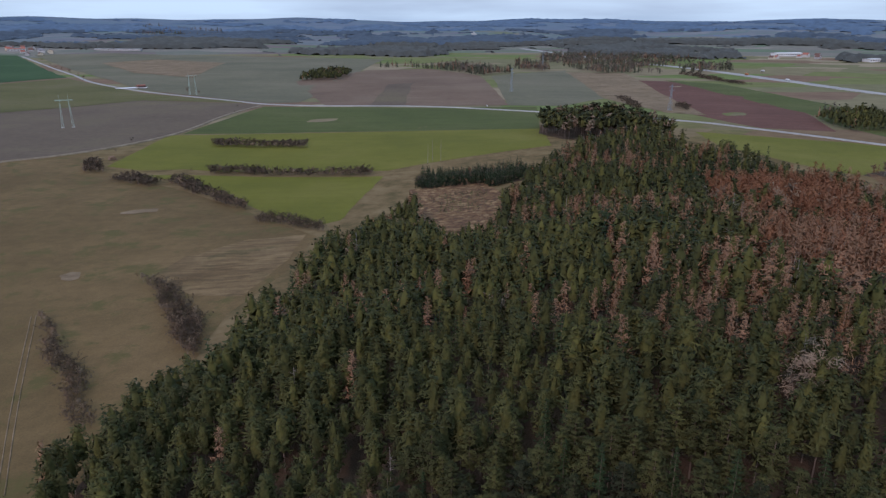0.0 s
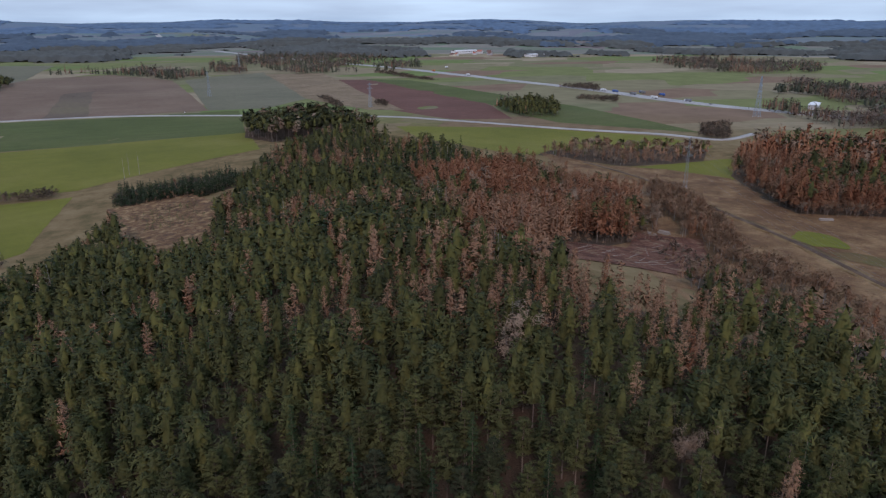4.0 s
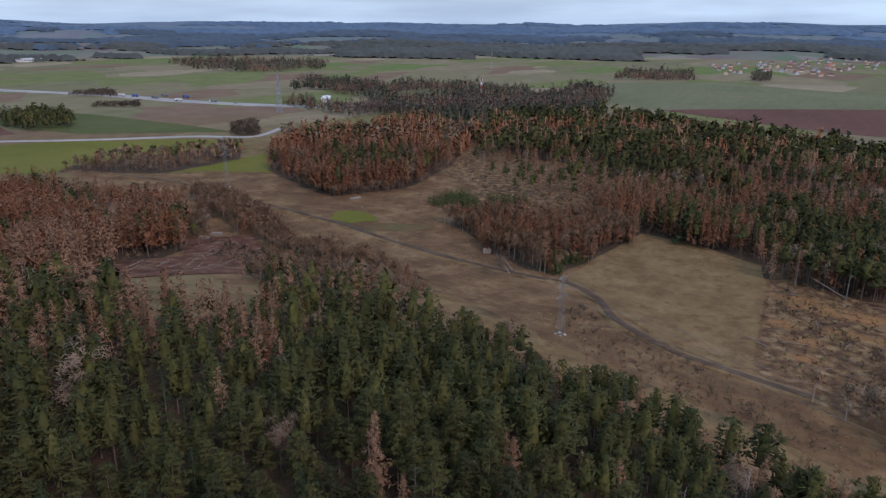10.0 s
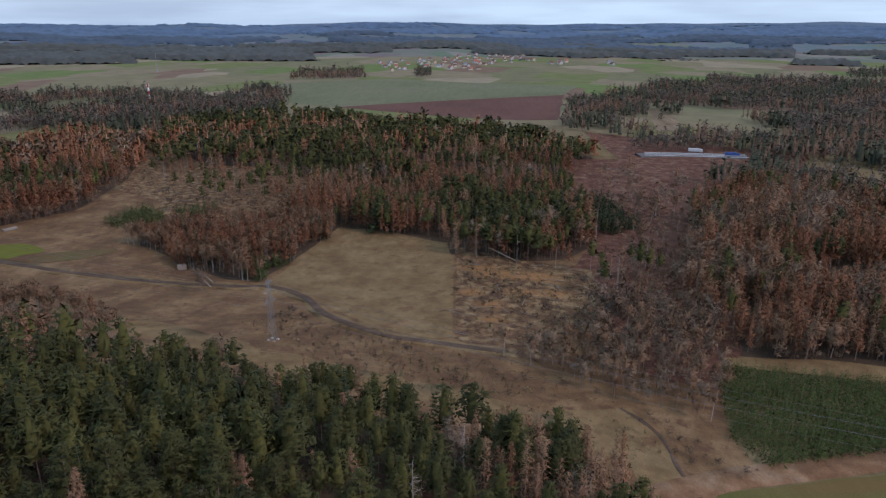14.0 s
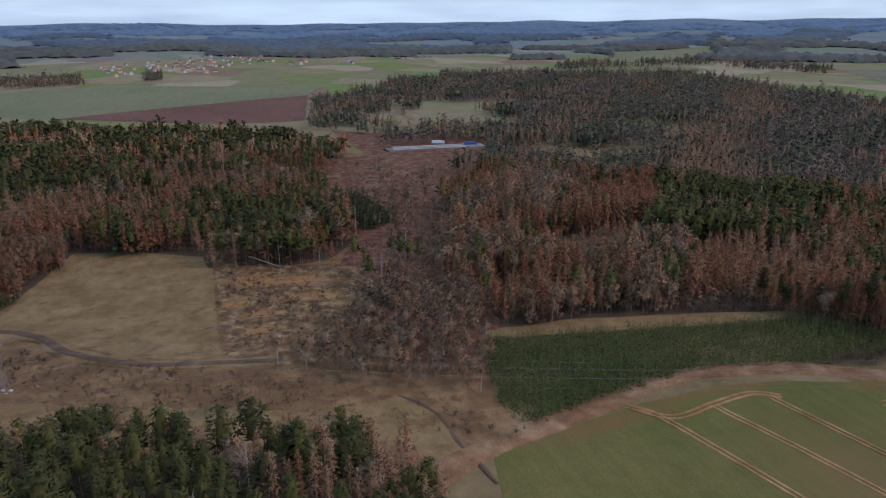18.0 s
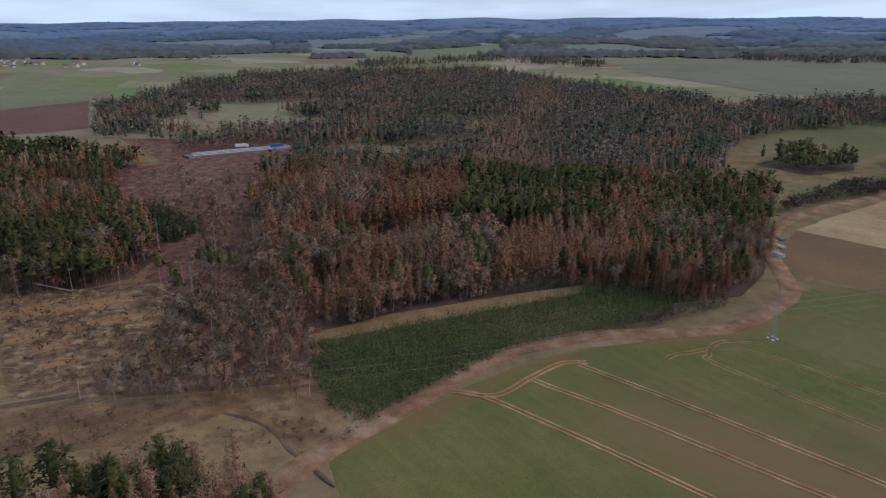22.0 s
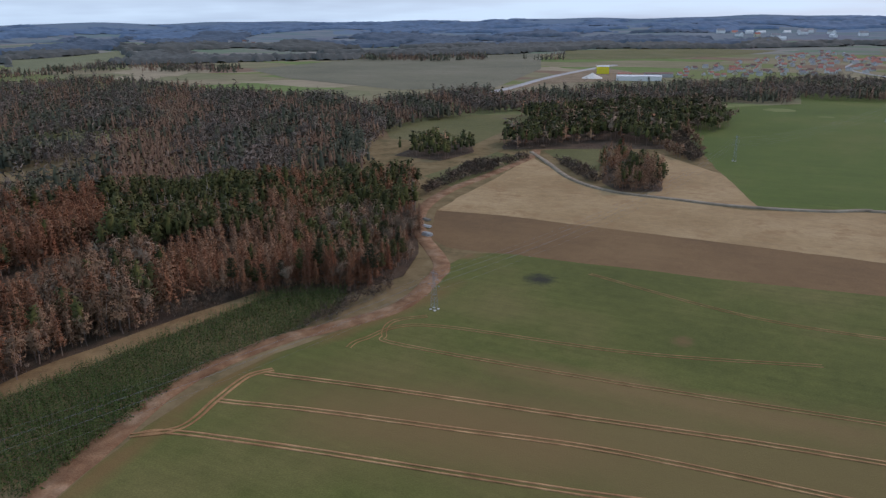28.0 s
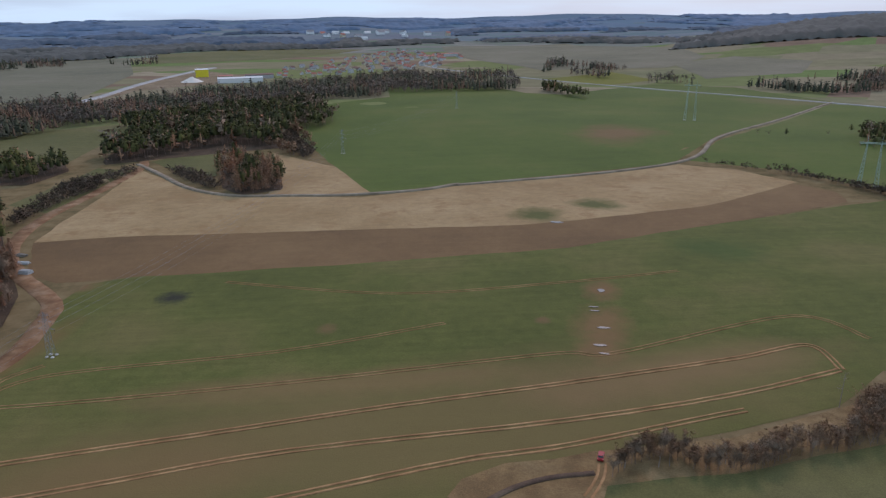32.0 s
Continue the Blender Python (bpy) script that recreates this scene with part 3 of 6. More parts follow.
field("grass_left", "olive_grass", [(-762, 862), (-1190, 1365), (-870, 1385), (-795, 1500), (-525, 1220), (-319, 1086), (-276, 1054), (-475, 1105), (-607, 953)])
field("crop_left", "dark_crop", [(-1675, 2145), (-1555, 2505), (-1500, 2515), (-815, 1530), (-885, 1410), (-985, 1250)])
field("stubble_upper", "grey_field", [(-1460, 2550), (-1225, 2650), (-700, 2500), (-190, 2320), (-205, 1795), (-205, 1385), (-221, 1075), (-270, 1063), (-545, 1275), (-935, 1795)])
field("stubble_patch", "tan_field", [(-1010, 2105), (-910, 2280), (-640, 2095), (-555, 1570), (-740, 1700)])
field("ploughed_pink", "pink_soil", [(-305, 1460), (-190, 1795), (-35, 1850), (85, 1600), (97, 1031), (-175, 1037)])
field("ploughed_stripe", "mauve_soil", [(-105, 1365), (-60, 1390), (-58, 1041), (-109, 1041)])
field("stubble_mid", "grey_field", [(110, 1595), (310, 1805), (258, 1120), (178, 1019), (97, 1031)])
field("fallow_mid", "tan_field", [(300, 1740), (435, 1700), (345, 910), (302, 940), (258, 1120)])
field("ploughed_red", "red_soil", [(350, 1495), (470, 1465), (500, 1190), (496, 955), (439, 768), (367, 798), (329, 925)])
field("crop_mid", "dark_grass", [(470, 1500), (555, 1415), (580, 1115), (597, 890), (571, 580), (471, 715), (467, 833), (496, 955)])
field("meadow_right", "bright_grass", [(280, 765), (418, 695), (514, 585), (526, 517), (487, 493), (303, 524), (288, 559), (263, 652)])
field("meadow_nook", "bright_grass", [(339, 448), (478, 461), (532, 451), (419, 387), (370, 412)])
field("valley_meadow", "dry_grass", [(332, 533), (354, 460), (394, 437), (420, 392), (378, 294), (433, 266), (480, 263), (472, 224), (421, 230), (362, 189), (333, 152), (299, 115), (303, 103), (409, 83), (381, 16), (294, 4), (279, -9), (221, -22), (204, -69), (152, -55), (130, -37), (151, 5), (174, 40), (204, 86), (256, 157), (303, 278), (234, 255), (286, 359), (308, 460)])
field("red_slope", "needle_litter", [(654, -83), (653, -163), (595, -218), (315, -114), (243, -103), (207, -83), (215, -61), (261, -52), (298, -53), (335, -51), (372, -64), (454, -69)])
field("viaduct_ground", "needle_litter", [(813, -125), (686, -325), (554, -263), (575, -143)])
field("square_meadow", "pale_meadow", [(407, 85), (403, 54), (380, 16), (350, 11), (239, 7), (235, 16), (245, 42), (270, 63), (297, 97), (341, 95)])
field("rough_clearing", "rough_ground", [(372, 10), (347, -28), (333, -60), (280, -57), (220, -22), (225, -3), (239, 6)])
field("red_clearing", "needle_litter", [(619, -93), (668, -156), (564, -168), (439, -121), (315, -101), (276, -68), (324, -59), (375, -91), (451, -99)])
field("log_clearing", "rough_ground", [(491, 267), (628, 313), (733, 355), (717, 326), (593, 240), (598, 184), (657, 153), (514, 110), (436, 96), (382, 165), (396, 189), (462, 221)])
field("felled_patch", "needle_litter", [(177, 257), (207, 250), (240, 285), (271, 267), (234, 220), (200, 195), (144, 209)])
field("stream_bank", "pale_meadow", [(182, -23), (189, -49), (174, -53), (154, -56), (139, -42), (155, -42), (164, -33)])
field("grass_ride", "pale_meadow", [(234, -93), (235, -128), (228, -169), (215, -229), (207, -229), (216, -160), (226, -89)])
field("near_field", "green_crop", [(148, -62), (157, -88), (166, -119), (169, -152), (166, -179), (154, -215), (144, -244), (146, -276), (154, -304), (152, -326), (129, -333), (31, -337), (-91, -350), (-186, -386), (-294, -422), (-331, -430), (-371, -391), (-231, -206), (-168, -204), (-139, -184), (-61, -165), (-54, -160), (-17, -156), (-9, -146), (3, -97), (30, -80), (86, -47), (131, -57)])

field("ploughed_long", "brown_soil", [(212, -399), (169, -405), (55, -400), (-67, -397), (-104, -406), (-207, -432), (-296, -485), (-313, -457), (-304, -430), (-186, -386), (-91, -350), (31, -337), (129, -333), (168, -328), (188, -340)])
field("stubble_long", "straw_field", [(212, -399), (215, -434), (215, -506), (220, -604), (180, -552), (124, -498), (25, -481), (-65, -518), (-240, -563), (-277, -537), (-302, -488), (-207, -432), (-104, -403), (-67, -397), (55, -400), (169, -405)])
field("upper_field", "wheat_green", [(21, -492), (142, -899), (160, -994), (5, -1143), (15, -1495), (-120, -1445), (-225, -1180), (-283, -1141), (-490, -1310), (-610, -1220), (-630, -967), (-451, -793), (-335, -693), (-246, -578), (-233, -569), (-66, -524)])
field("far_right_field", "wheat_green", [(-256, -576), (-320, -660), (-438, -770), (-609, -934), (-684, -890), (-491, -503), (-348, -455), (-317, -523)])
field("nook_field", "olive_grass", [(471, -745), (435, -815), (331, -890), (302, -748), (297, -643), (397, -639)])
field("nook_field_b", "olive_grass", [(222, -638), (173, -708), (146, -563), (182, -586)])
field("nook_slope", "straw_field", [(119, -675), (52, -598), (17, -490), (71, -496), (93, -497)])
field("nook_field_c", "olive_grass", [(273, -491), (259, -612), (219, -598), (234, -464)])
field("plateau_field", "pale_crop", [(1170, 395), (1455, 415), (1620, 190), (1435, -205), (1250, -155), (1034, 208)])
field("plateau_ploughed", "red_soil", [(1034, 208), (1250, -155), (914, -107), (919, -25)])
field("plain_fields", "grey_field", [(1390, -1515), (1075, -1285), (680, -1135), (540, -1260), (625, -1765), (935, -2615), (1420, -2165)])
field("plain_field_b", "olive_grass", [(905, -2835), (510, -3140), (110, -2920), (385, -2395), (710, -2230)])
field("plain_field_c", "pale_crop", [(2645, -1615), (2630, -2075), (2150, -1750), (1895, -1315), (1890, -1145)])
field("yard_ground", "tan_field", [(495, -1165), (535, -1685), (465, -1840), (275, -1595), (360, -1440), (475, -1345)])
field("ridge_right", "grey_field", [(-210, -3025), (-790, -3215), (-955, -2330), (-900, -1990), (-675, -1700), (-360, -1675), (-205, -2410)])
field("ridge_right_b", "bright_grass", [(-315, -1470), (-500, -1590), (-530, -1395), (-385, -1295)])
field("fallow_right", "grey_field", [(-735, -1825), (-960, -1940), (-1055, -1715), (-870, -1450), (-630, -1380)])
field("hill_clearing_ground", "rough_ground", [(-24, 485), (31, 493), (42, 452), (24, 267), (0, 273), (-19, 355)])
field("spruce_clearing", "tan_field", [(1065, -259), (958, -270), (827, -245), (821, -212)])

lane("main_road", 6, "asphalt_light", [(-1450, 2460), (-890, 1680), (-710, 1425), (-540, 1255), (-342, 1103), (-266, 1046), (-186, 1028), (-3, 1019), (275, 874), (361, 784), (449, 670), (522, 594), (557, 539), (615, 550)])
lane("farm_track", 4, "dirt", [(-467, 514), (-386, 592), (-339, 647), (-296, 762), (-285, 913), (-266, 1030)])
lane("motorway", 24, "asphalt_light", [(150, 4135), (180, 3800), (680, 1655), (725, 1500), (755, 1255), (770, 1035), (773, 897), (792, 770), (827, 644), (835, 573)])
strip("grass_band", 13, "pale_meadow", [(232, 128), (206, 82), (192, 44), (184, 10), (172, -22), (160, -38)], 0.4, "pale dry grass along the edge of the wood", "verge", 0.9)
strip("track_verge", 9, "pale_meadow", [(342, 479), (346, 404), (334, 328), (323, 251), (304, 182), (297, 145), (294, 113), (295, 94), (281, 75), (257, 60), (236, 35), (231, 13), (227, -11)], 0.4, "pale trodden grass beside the track", "verge", 0.6)
lane("valley_track", 4, "dark_dirt", [(342, 479), (346, 404), (334, 328), (323, 251), (304, 182), (297, 145), (294, 113), (295, 94), (281, 75), (257, 60), (236, 35), (231, 13), (227, -11)])
lane("field_road", 8, "red_dirt", [(121, -21), (133, -34), (144, -47), (151, -59), (158, -74), (167, -102), (177, -133), (179, -159), (172, -190), (159, -214), (148, -241), (151, -276), (159, -303), (193, -343), (219, -387), (231, -447), (224, -531), (221, -606), (229, -640)])
lane("hill_track", 4, "dirt", [(229, -625), (196, -580), (158, -526), (119, -497), (78, -492), (33, -489), (-18, -499), (-47, -516), (-65, -518), (-244, -571), (-327, -676), (-451, -793), (-617, -946)])
lane("far_lane", 6, "asphalt_light", [(-95, -2860), (-105, -2340), (-120, -1820), (-617, -946), (-684, -890)])
lane("ditch", 1.8, "dark_dirt", [(-20, -147), (-30, -153), (-40, -156), (-52, -157)])
lane("stream", 1.2, "dark_dirt", [(189, -46), (175, -54), (157, -55), (136, -58)])


# ---- trees ----
RNG = np.random.default_rng(7)


def stick(a, b, ra, rb, sides=4):
    """A tapered limb between two points: verts and triangles."""
    a, b = np.array(a, float), np.array(b, float)
    d = (b - a) / (np.linalg.norm(b - a) + 1e-9)
    u = np.cross(d, (0.3, 0.9, 0.1))
    u /= np.linalg.norm(u)
    w = np.cross(d, u)
    ang = np.linspace(0, 2 * np.pi, sides, endpoint=False)
    ring = np.cos(ang)[:, None] * u + np.sin(ang)[:, None] * w
    v = np.concatenate([a + ra * ring, b + rb * ring])
    t = []
    for i in range(sides):
        j = (i + 1) % sides
        t += [(i, j, sides + j), (i, sides + j, sides + i)]
    return v, np.array(t)


def tufts(centres, size, per, rng, flat=0.6, sharp=1.0, out=0.0, plate=False):
    """Sprays of needles or twigs: slim triangles round each centre, pointing out and up as far as told."""
    centres = np.asarray(centres, float)
    c = np.repeat(centres, per, axis=0)
    s = np.repeat(np.broadcast_to(size, (len(centres),)), per)[:, None]
    n = len(c)
    d = rng.normal(0, 1, (n, 3)) * (1, 1, flat)
    d /= np.linalg.norm(d, axis=1, keepdims=True)
    if out:
        o = c * (1, 1, 0)
        o = o / (np.linalg.norm(o, axis=1, keepdims=True) + 0.02) + (0, 0, 0.35)
        d = d + out * o
        d /= np.linalg.norm(d, axis=1, keepdims=True)
    c = c + rng.normal(0, 0.42, (n, 3)) * s * (1, 1, flat)
    e = np.cross(d, (0, 0, 1) + rng.normal(0, 0.45, (n, 3))) if plate else np.cross(d, rng.normal(0, 1, (n, 3)))
    e /= np.linalg.norm(e, axis=1, keepdims=True)
    v = np.stack([c - d * s * 0.55 - e * s * 0.42 * sharp, c - d * s * 0.5 + e * s * 0.42 * sharp, c + d * s * 0.75], 1).reshape(-1, 3)
    return v, np.arange(3 * n).reshape(-1, 3)


def outward(v, t, m, seed):
    """Foliage takes the light as a crown does: its sprays face out and up from the stem. Also tells the tips of the sprays."""
    r = np.random.default_rng(seed)
    rho = np.hypot(v[:, 0], v[:, 1])
    n = np.stack([v[:, 0], v[:, 1], 0.75 * rho + 0.015], -1)
    n /= np.linalg.norm(n, axis=1, keepdims=True)
    n += r.normal(0, 0.12, n.shape)
    n /= np.linalg.norm(n, axis=1, keepdims=True)
    face = np.cross(v[t[:, 1]] - v[t[:, 0]], v[t[:, 2]] - v[t[:, 0]])
    turn = ((face * n[t].sum(1)).sum(1) < 0) & (m == 1)
    tip = np.zeros(len(v))
    tip[t[m == 1][:, 2]] = 1
    t = t.copy()
    t[turn] = t[turn][:, [1, 0, 2]]
    return v, t, m, n, tip


class Shape:
    """Collects the wood and the foliage of one tree, one unit tall."""

    def __init__(self):
        self.v, self.t, self.m, self.n = [], [], [], 0

    def add(self, vt, mat):
        v, t = vt
        self.v.append(v)
        self.t.append(t + self.n)
        self.m.append(np.full(len(t), mat))
        self.n += len(v)
        return self

    def done(self):
        return np.concatenate(self.v), np.concatenate(self.t), np.concatenate(self.m)


def core(rng, base, wide, power, sides, levels, lean=(0, 0)):
    """The close-set inner boughs of a crown: a lumpy cone."""
    v, t = [], []
    for i in range(levels):
        f = i / levels
        for j in range(sides):
            a = j * 2 * math.pi / sides + i * 0.5 + rng.uniform(-0.2, 0.2)
            q = wide * (1 - f) ** power * min(1, 0.7 + 1.5 * f) * rng.uniform(0.7, 1.15)
            h = base + (0.97 - base) * f + rng.uniform(-0.02, 0.02)
            v.append((math.cos(a) * q + lean[0] * h, math.sin(a) * q + lean[1] * h, h))
            if i:
                o, k = i * sides, (j + 1) % sides
                t += [(o + j - sides, o + k - sides, o + k), (o + j - sides, o + k, o + j)]
    v.append((lean[0], lean[1], 0.97))
    for j in range(sides):
        t.append(((levels - 1) * sides + j, (levels - 1) * sides + (j + 1) % sides, len(v) - 1))
    return np.array(v), np.array(t)


def pine(seed, lod, base=0.38, wide=0.22):
    """Scots pine: bare stem, separate tiers of upswept boughs, a tapering ragged top."""
    r = np.random.default_rng(seed)
    s = Shape()
    lean = r.normal(0, 0.014, 2)
    s.add(stick((0, 0, -0.03), (lean[0], lean[1], 0.96), 0.0105, 0.003, (5, 3, 3, 3)[lod]), 0)
    tiers, spokes, k, per = ((10, 6, 3, 9), (9, 5, 2, 3), (7, 4, 1, 2), (5, 1, 1, 3))[lod]
    cs, sz = [], []
    round_top = r.uniform(0.45, 0.7)
    for i in range(tiers):
        for q in range(spokes):
            f = (i + 0.5 * r.random()) / tiers
            h = base + (0.98 - base) * f
            reach = wide * ((1.0 - f) ** round_top * min(1, 0.65 + 2.2 * f) + 0.025) * r.uniform(0.55, 1.3)
            a = i * 1.7 + q * 2 * math.pi / spokes + r.uniform(-0.5, 0.5)
            for j in range(k):
                u = ((j + 0.8) / k) ** 0.75
                cs.append((math.cos(a) * reach * u + lean[0] * h, math.sin(a) * reach * u + lean[1] * h, min(0.985, h + 0.42 * reach * u + r.normal(0, 0.004))))
                sz.append((0.04, 0.072, 0.11, 0.17)[lod] * r.uniform(0.75, 1.2) * (1.2 - 0.5 * f))
            if lod == 0 and q % 2 == 0:
                s.add(stick((lean[0] * h, lean[1] * h, h - 0.01), cs[-1], 0.0022, 0.001, 3), 0)
    if lod:
        s.add(core(r, base + 0.02, wide * (0.5, 0.5, 0.62, 0.8)[lod], round_top, (6, 6, 6, 5)[lod], (3, 3, 3, 2)[lod], lean), 1)
    cs.append((lean[0], lean[1], 0.97))
    sz.append((0.04, 0.045, 0.07, 0.12)[lod])
    s.add(tufts(cs, np.array(sz), per, r, 0.45, (0.42, 0.55, 0.75, 1.1)[lod], (0.6, 0.6, 0.5, 0.2)[lod], True), 1)
    return s.done()


def spruce(seed, lod, base=0.1, wide=0.15):
    """Spruce: a cone of drooping tiers down almost to the ground."""
    r = np.random.default_rng(seed)
    s = Shape()
    s.add(stick((0, 0, -0.03), (0, 0, 0.97), 0.011, 0.002, 4 if lod == 0 else 3), 0)
    n, k, per = ((64, 4, 4), (34, 3, 3), (18, 2, 2), (8, 1, 3))[lod]
    cs, sz = [], []
    for i in range(n):
        f = (i + r.random()) / n
        h = base + (1 - base) * f
        reach = wide * (1.02 - f) ** 0.85 * r.uniform(0.8, 1.15)
        a = i * 2.4 + r.uniform(-0.3, 0.3)
        for j in range(k):
            q = (j + 0.9) / k
            cs.append((math.cos(a) * reach * q, math.sin(a) * reach * q, h - 0.25 * reach * q))
            sz.append((0.04, 0.055, 0.12, 0.2)[lod] * r.uniform(0.8, 1.15) * (1.15 - 0.75 * f))
    cs.append((0, 0, 0.97))
    sz.append(0.035)
    s.add(tufts(cs, np.array(sz), per, r, 0.4, (0.5, 0.6, 0.8, 1.0)[lod], (0.8, 0.6, 0.3, 0.0)[lod], True), 1)
    return s.done()


def larch(seed, lod, base=0.25, wide=0.18, thick=1.0):
    """Larch or dying spruce: a loose cone of thin brown boughs on a straight stem."""
    r = np.random.default_rng(seed)
    s = Shape()
    s.add(stick((0, 0, -0.03), (r.normal(0, 0.01), r.normal(0, 0.01), 0.99), 0.0095, 0.002, 5 if lod == 0 else 3), 0)
    n, k, per = ((64, 4, 6), (36, 3, 4), (26, 2, 4), (7, 1, 3))[lod]
    cs, sz = [], []
    for i in range(n):
        f = (i + r.random()) / n
        h = base + (1 - base) * f
        reach = wide * (1.03 - f) ** 0.7 * r.uniform(0.45, 1.25)
        a = i * 2.4 + r.uniform(-0.4, 0.4)
        for j in range(k):
            q = (j + 0.8) / k
            cs.append((math.cos(a) * reach * q, math.sin(a) * reach * q, h + 0.1 * reach * q))
            sz.append((0.044, 0.06, 0.088, 0.15)[lod] * r.uniform(0.8, 1.2) * (1.1 - 0.55 * f))
        if lod == 0 and i % 2 == 0:
            s.add(stick((0, 0, h - 0.01), cs[-1], 0.0025, 0.001, 3), 0)
    if lod == 3:
        s.add(core(r, base + 0.1, wide * 0.5, 0.8, 5, 2), 1)
    s.add(tufts(cs, np.array(sz), per, r, 0.9, (0.16, 0.2, 0.25, 0.7)[lod] * thick, (0.8, 0.6, 0.3, 0.0)[lod]), 1)
    return s.done()


def bare(seed, lod, forks=6, wide=0.26, base=0.25, thick=1.0):
    """Leafless broadleaf: a forking stem and a haze of fine twigs."""
    r = np.random.default_rng(seed)
    s = Shape()
    top = np.array([r.normal(0, 0.03), r.normal(0, 0.03), base + 0.12])
    s.add(stick((0, 0, -0.03), top, 0.015, 0.011, 5 if lod == 0 else 3), 0)
    cs = []
    nf = (forks, forks, 5, 3)[lod]
    for i in range(nf):
        a = i * 2.4 + r.uniform(-0.5, 0.5)
        out = wide * r.uniform(0.35, 0.75)
        end = np.array([math.cos(a) * out, math.sin(a) * out, r.uniform(0.68, 0.95)])
        s.add(stick(top, end, 0.008, 0.003, 4 if lod == 0 else 3), 0)
        for j in range((7, 5, 3, 2)[lod]):
            f = r.uniform(0.25, 1.0)
            o = top + (end - top) * f
            b = o + np.array([r.normal(0, 0.1), r.normal(0, 0.1), r.uniform(0.02, 0.14)]) * (wide / 0.26)
            if lod < 2:
                s.add(stick(o, b, 0.003, 0.001, 3), 0)
            cs.append(b)
            cs.append((o + b) / 2)
    cs = np.array(cs)
    s.add(tufts(cs, np.full(len(cs), (0.075, 0.085, 0.1, 0.17)[lod]), (14, 8, 6, 4)[lod], r, 1.0, (0.07, 0.11, 0.16, 0.36)[lod] * thick), 1)
    return s.done()


def clump(seed, lod, blades=30, spread=0.9, slim=0.3):
    """A tussock of dry grass or a heap of brash: short blades leaning out of the ground."""
    r = np.random.default_rng(seed)
    s = Shape()
    a, q = r.uniform(0, 6.28, blades), spread * np.sqrt(r.random(blades))
    cs = np.stack([np.cos(a) * q, np.sin(a) * q, 0.15 + 0.45 * r.random(blades) * (1.1 - q / spread)], -1)
    s.add(stick((0, 0, -0.1), (0.05, 0, 0.3), 0.03, 0.01, 3), 0)
    s.add(tufts(cs, r.uniform(0.28, 0.5, blades), 1, r, 0.8, slim, 0.5), 1)
    return s.done()


def snag(seed, lod):
    """A dead grey tree with broken limbs."""
    r = np.random.default_rng(seed)
    s = Shape()
    s.add(stick((0, 0, -0.03), (r.normal(0, 0.02), r.normal(0, 0.02), 0.98), 0.011, 0.003, 4), 0)
    for i in range((18, 12, 7, 4)[lod]):
        h = r.uniform(0.4, 0.95)
        a = r.uniform(0, 6.28)
        q = 0.13 * (1.2 - h) + 0.04
        e = (math.cos(a) * q, math.sin(a) * q, h + r.uniform(-0.02, 0.06))
        s.add(stick((0, 0, h), e, 0.004, 0.001, 3), 0)
        s.add(tufts([e], 0.04, 3, r, 1.0, 0.1), 1)
    return s.done()


KINDS = {  # kind: (maker, variants, arguments, wood, foliage)
    "pine": (pine, 5, {}, "bark", "pine_needles"), "tallpine": (pine, 4, {"base": 0.55, "wide": 0.16}, "bark", "pine_needles"),
    "spruce": (spruce, 4, {}, "bark", "spruce_needles"), "youngspruce": (spruce, 4, {"base": 0.03, "wide": 0.3}, "bark", "young_needles"),
    "larch": (larch, 5, {"base": 0.2, "thick": 1.6}, "bark", "larch_twigs"), "red": (larch, 5, {"base": 0.24, "wide": 0.145, "thick": 1.35}, "bark", "red_needles"), "talllarch": (larch, 5, {"base": 0.18, "wide": 0.155, "thick": 1.15}, "bark", "larch_twigs"), "midpine": (pine, 5, {"base": 0.46, "wide": 0.18}, "bark", "pine_needles"),
    "bare": (bare, 5, {"thick": 1.7}, "bark", "bare_twigs"), "birch": (bare, 4, {"forks": 5, "wide": 0.15, "base": 0.4, "thick": 1.5}, "pale_bark", "reddish_twigs"),
    "brown": (bare, 4, {"forks": 6, "wide": 0.2, "base": 0.15, "thick": 1.6}, "bark", "reddish_twigs"), "shrubtree": (bare, 4, {"forks": 9, "wide": 0.42, "base": 0.02}, "bark", "reddish_twigs"), "bush": (bare, 4, {"forks": 8, "wide": 0.62, "base": 0.0, "thick": 2.4}, "bark", "hedge_twigs"),
    "redbush": (bare, 4, {"forks": 8, "wide": 0.8, "base": 0.0, "thick": 2.0}, "bark", "brash_twigs"), "tussock": (clump, 4, {"slim": 0.45}, "bark", "straw_blades"), "brash": (clump, 4, {"slim": 0.22, "spread": 1.4}, "bark", "brash_twigs"), "darkbush": (spruce, 3, {"base": 0.0, "wide": 0.8}, "bark", "spruce_needles"),
    "snag": (snag, 4, {}, "pale_bark", "bare_twigs"), "far": (pine, 3, {"base": 0.15, "wide": 0.2}, "bark", "far_pines"), "farbrown": (larch, 3, {"base": 0.15, "wide": 0.19}, "bark", "far_brown"),
    "fargrey": (bare, 3, {"wide": 0.3, "base": 0.1}, "bark", "far_grey"),
}
TEMPLATES = {}


def template(kind, lod, i):
    key = (kind, lod, i)
    if key not in TEMPLATES:
        maker, _, args, _, _ = KINDS[kind]
        TEMPLATES[key] = outward(*maker(i * 7 + len(kind) * 13 + 1, lod, **args), i)
    return TEMPLATES[key]


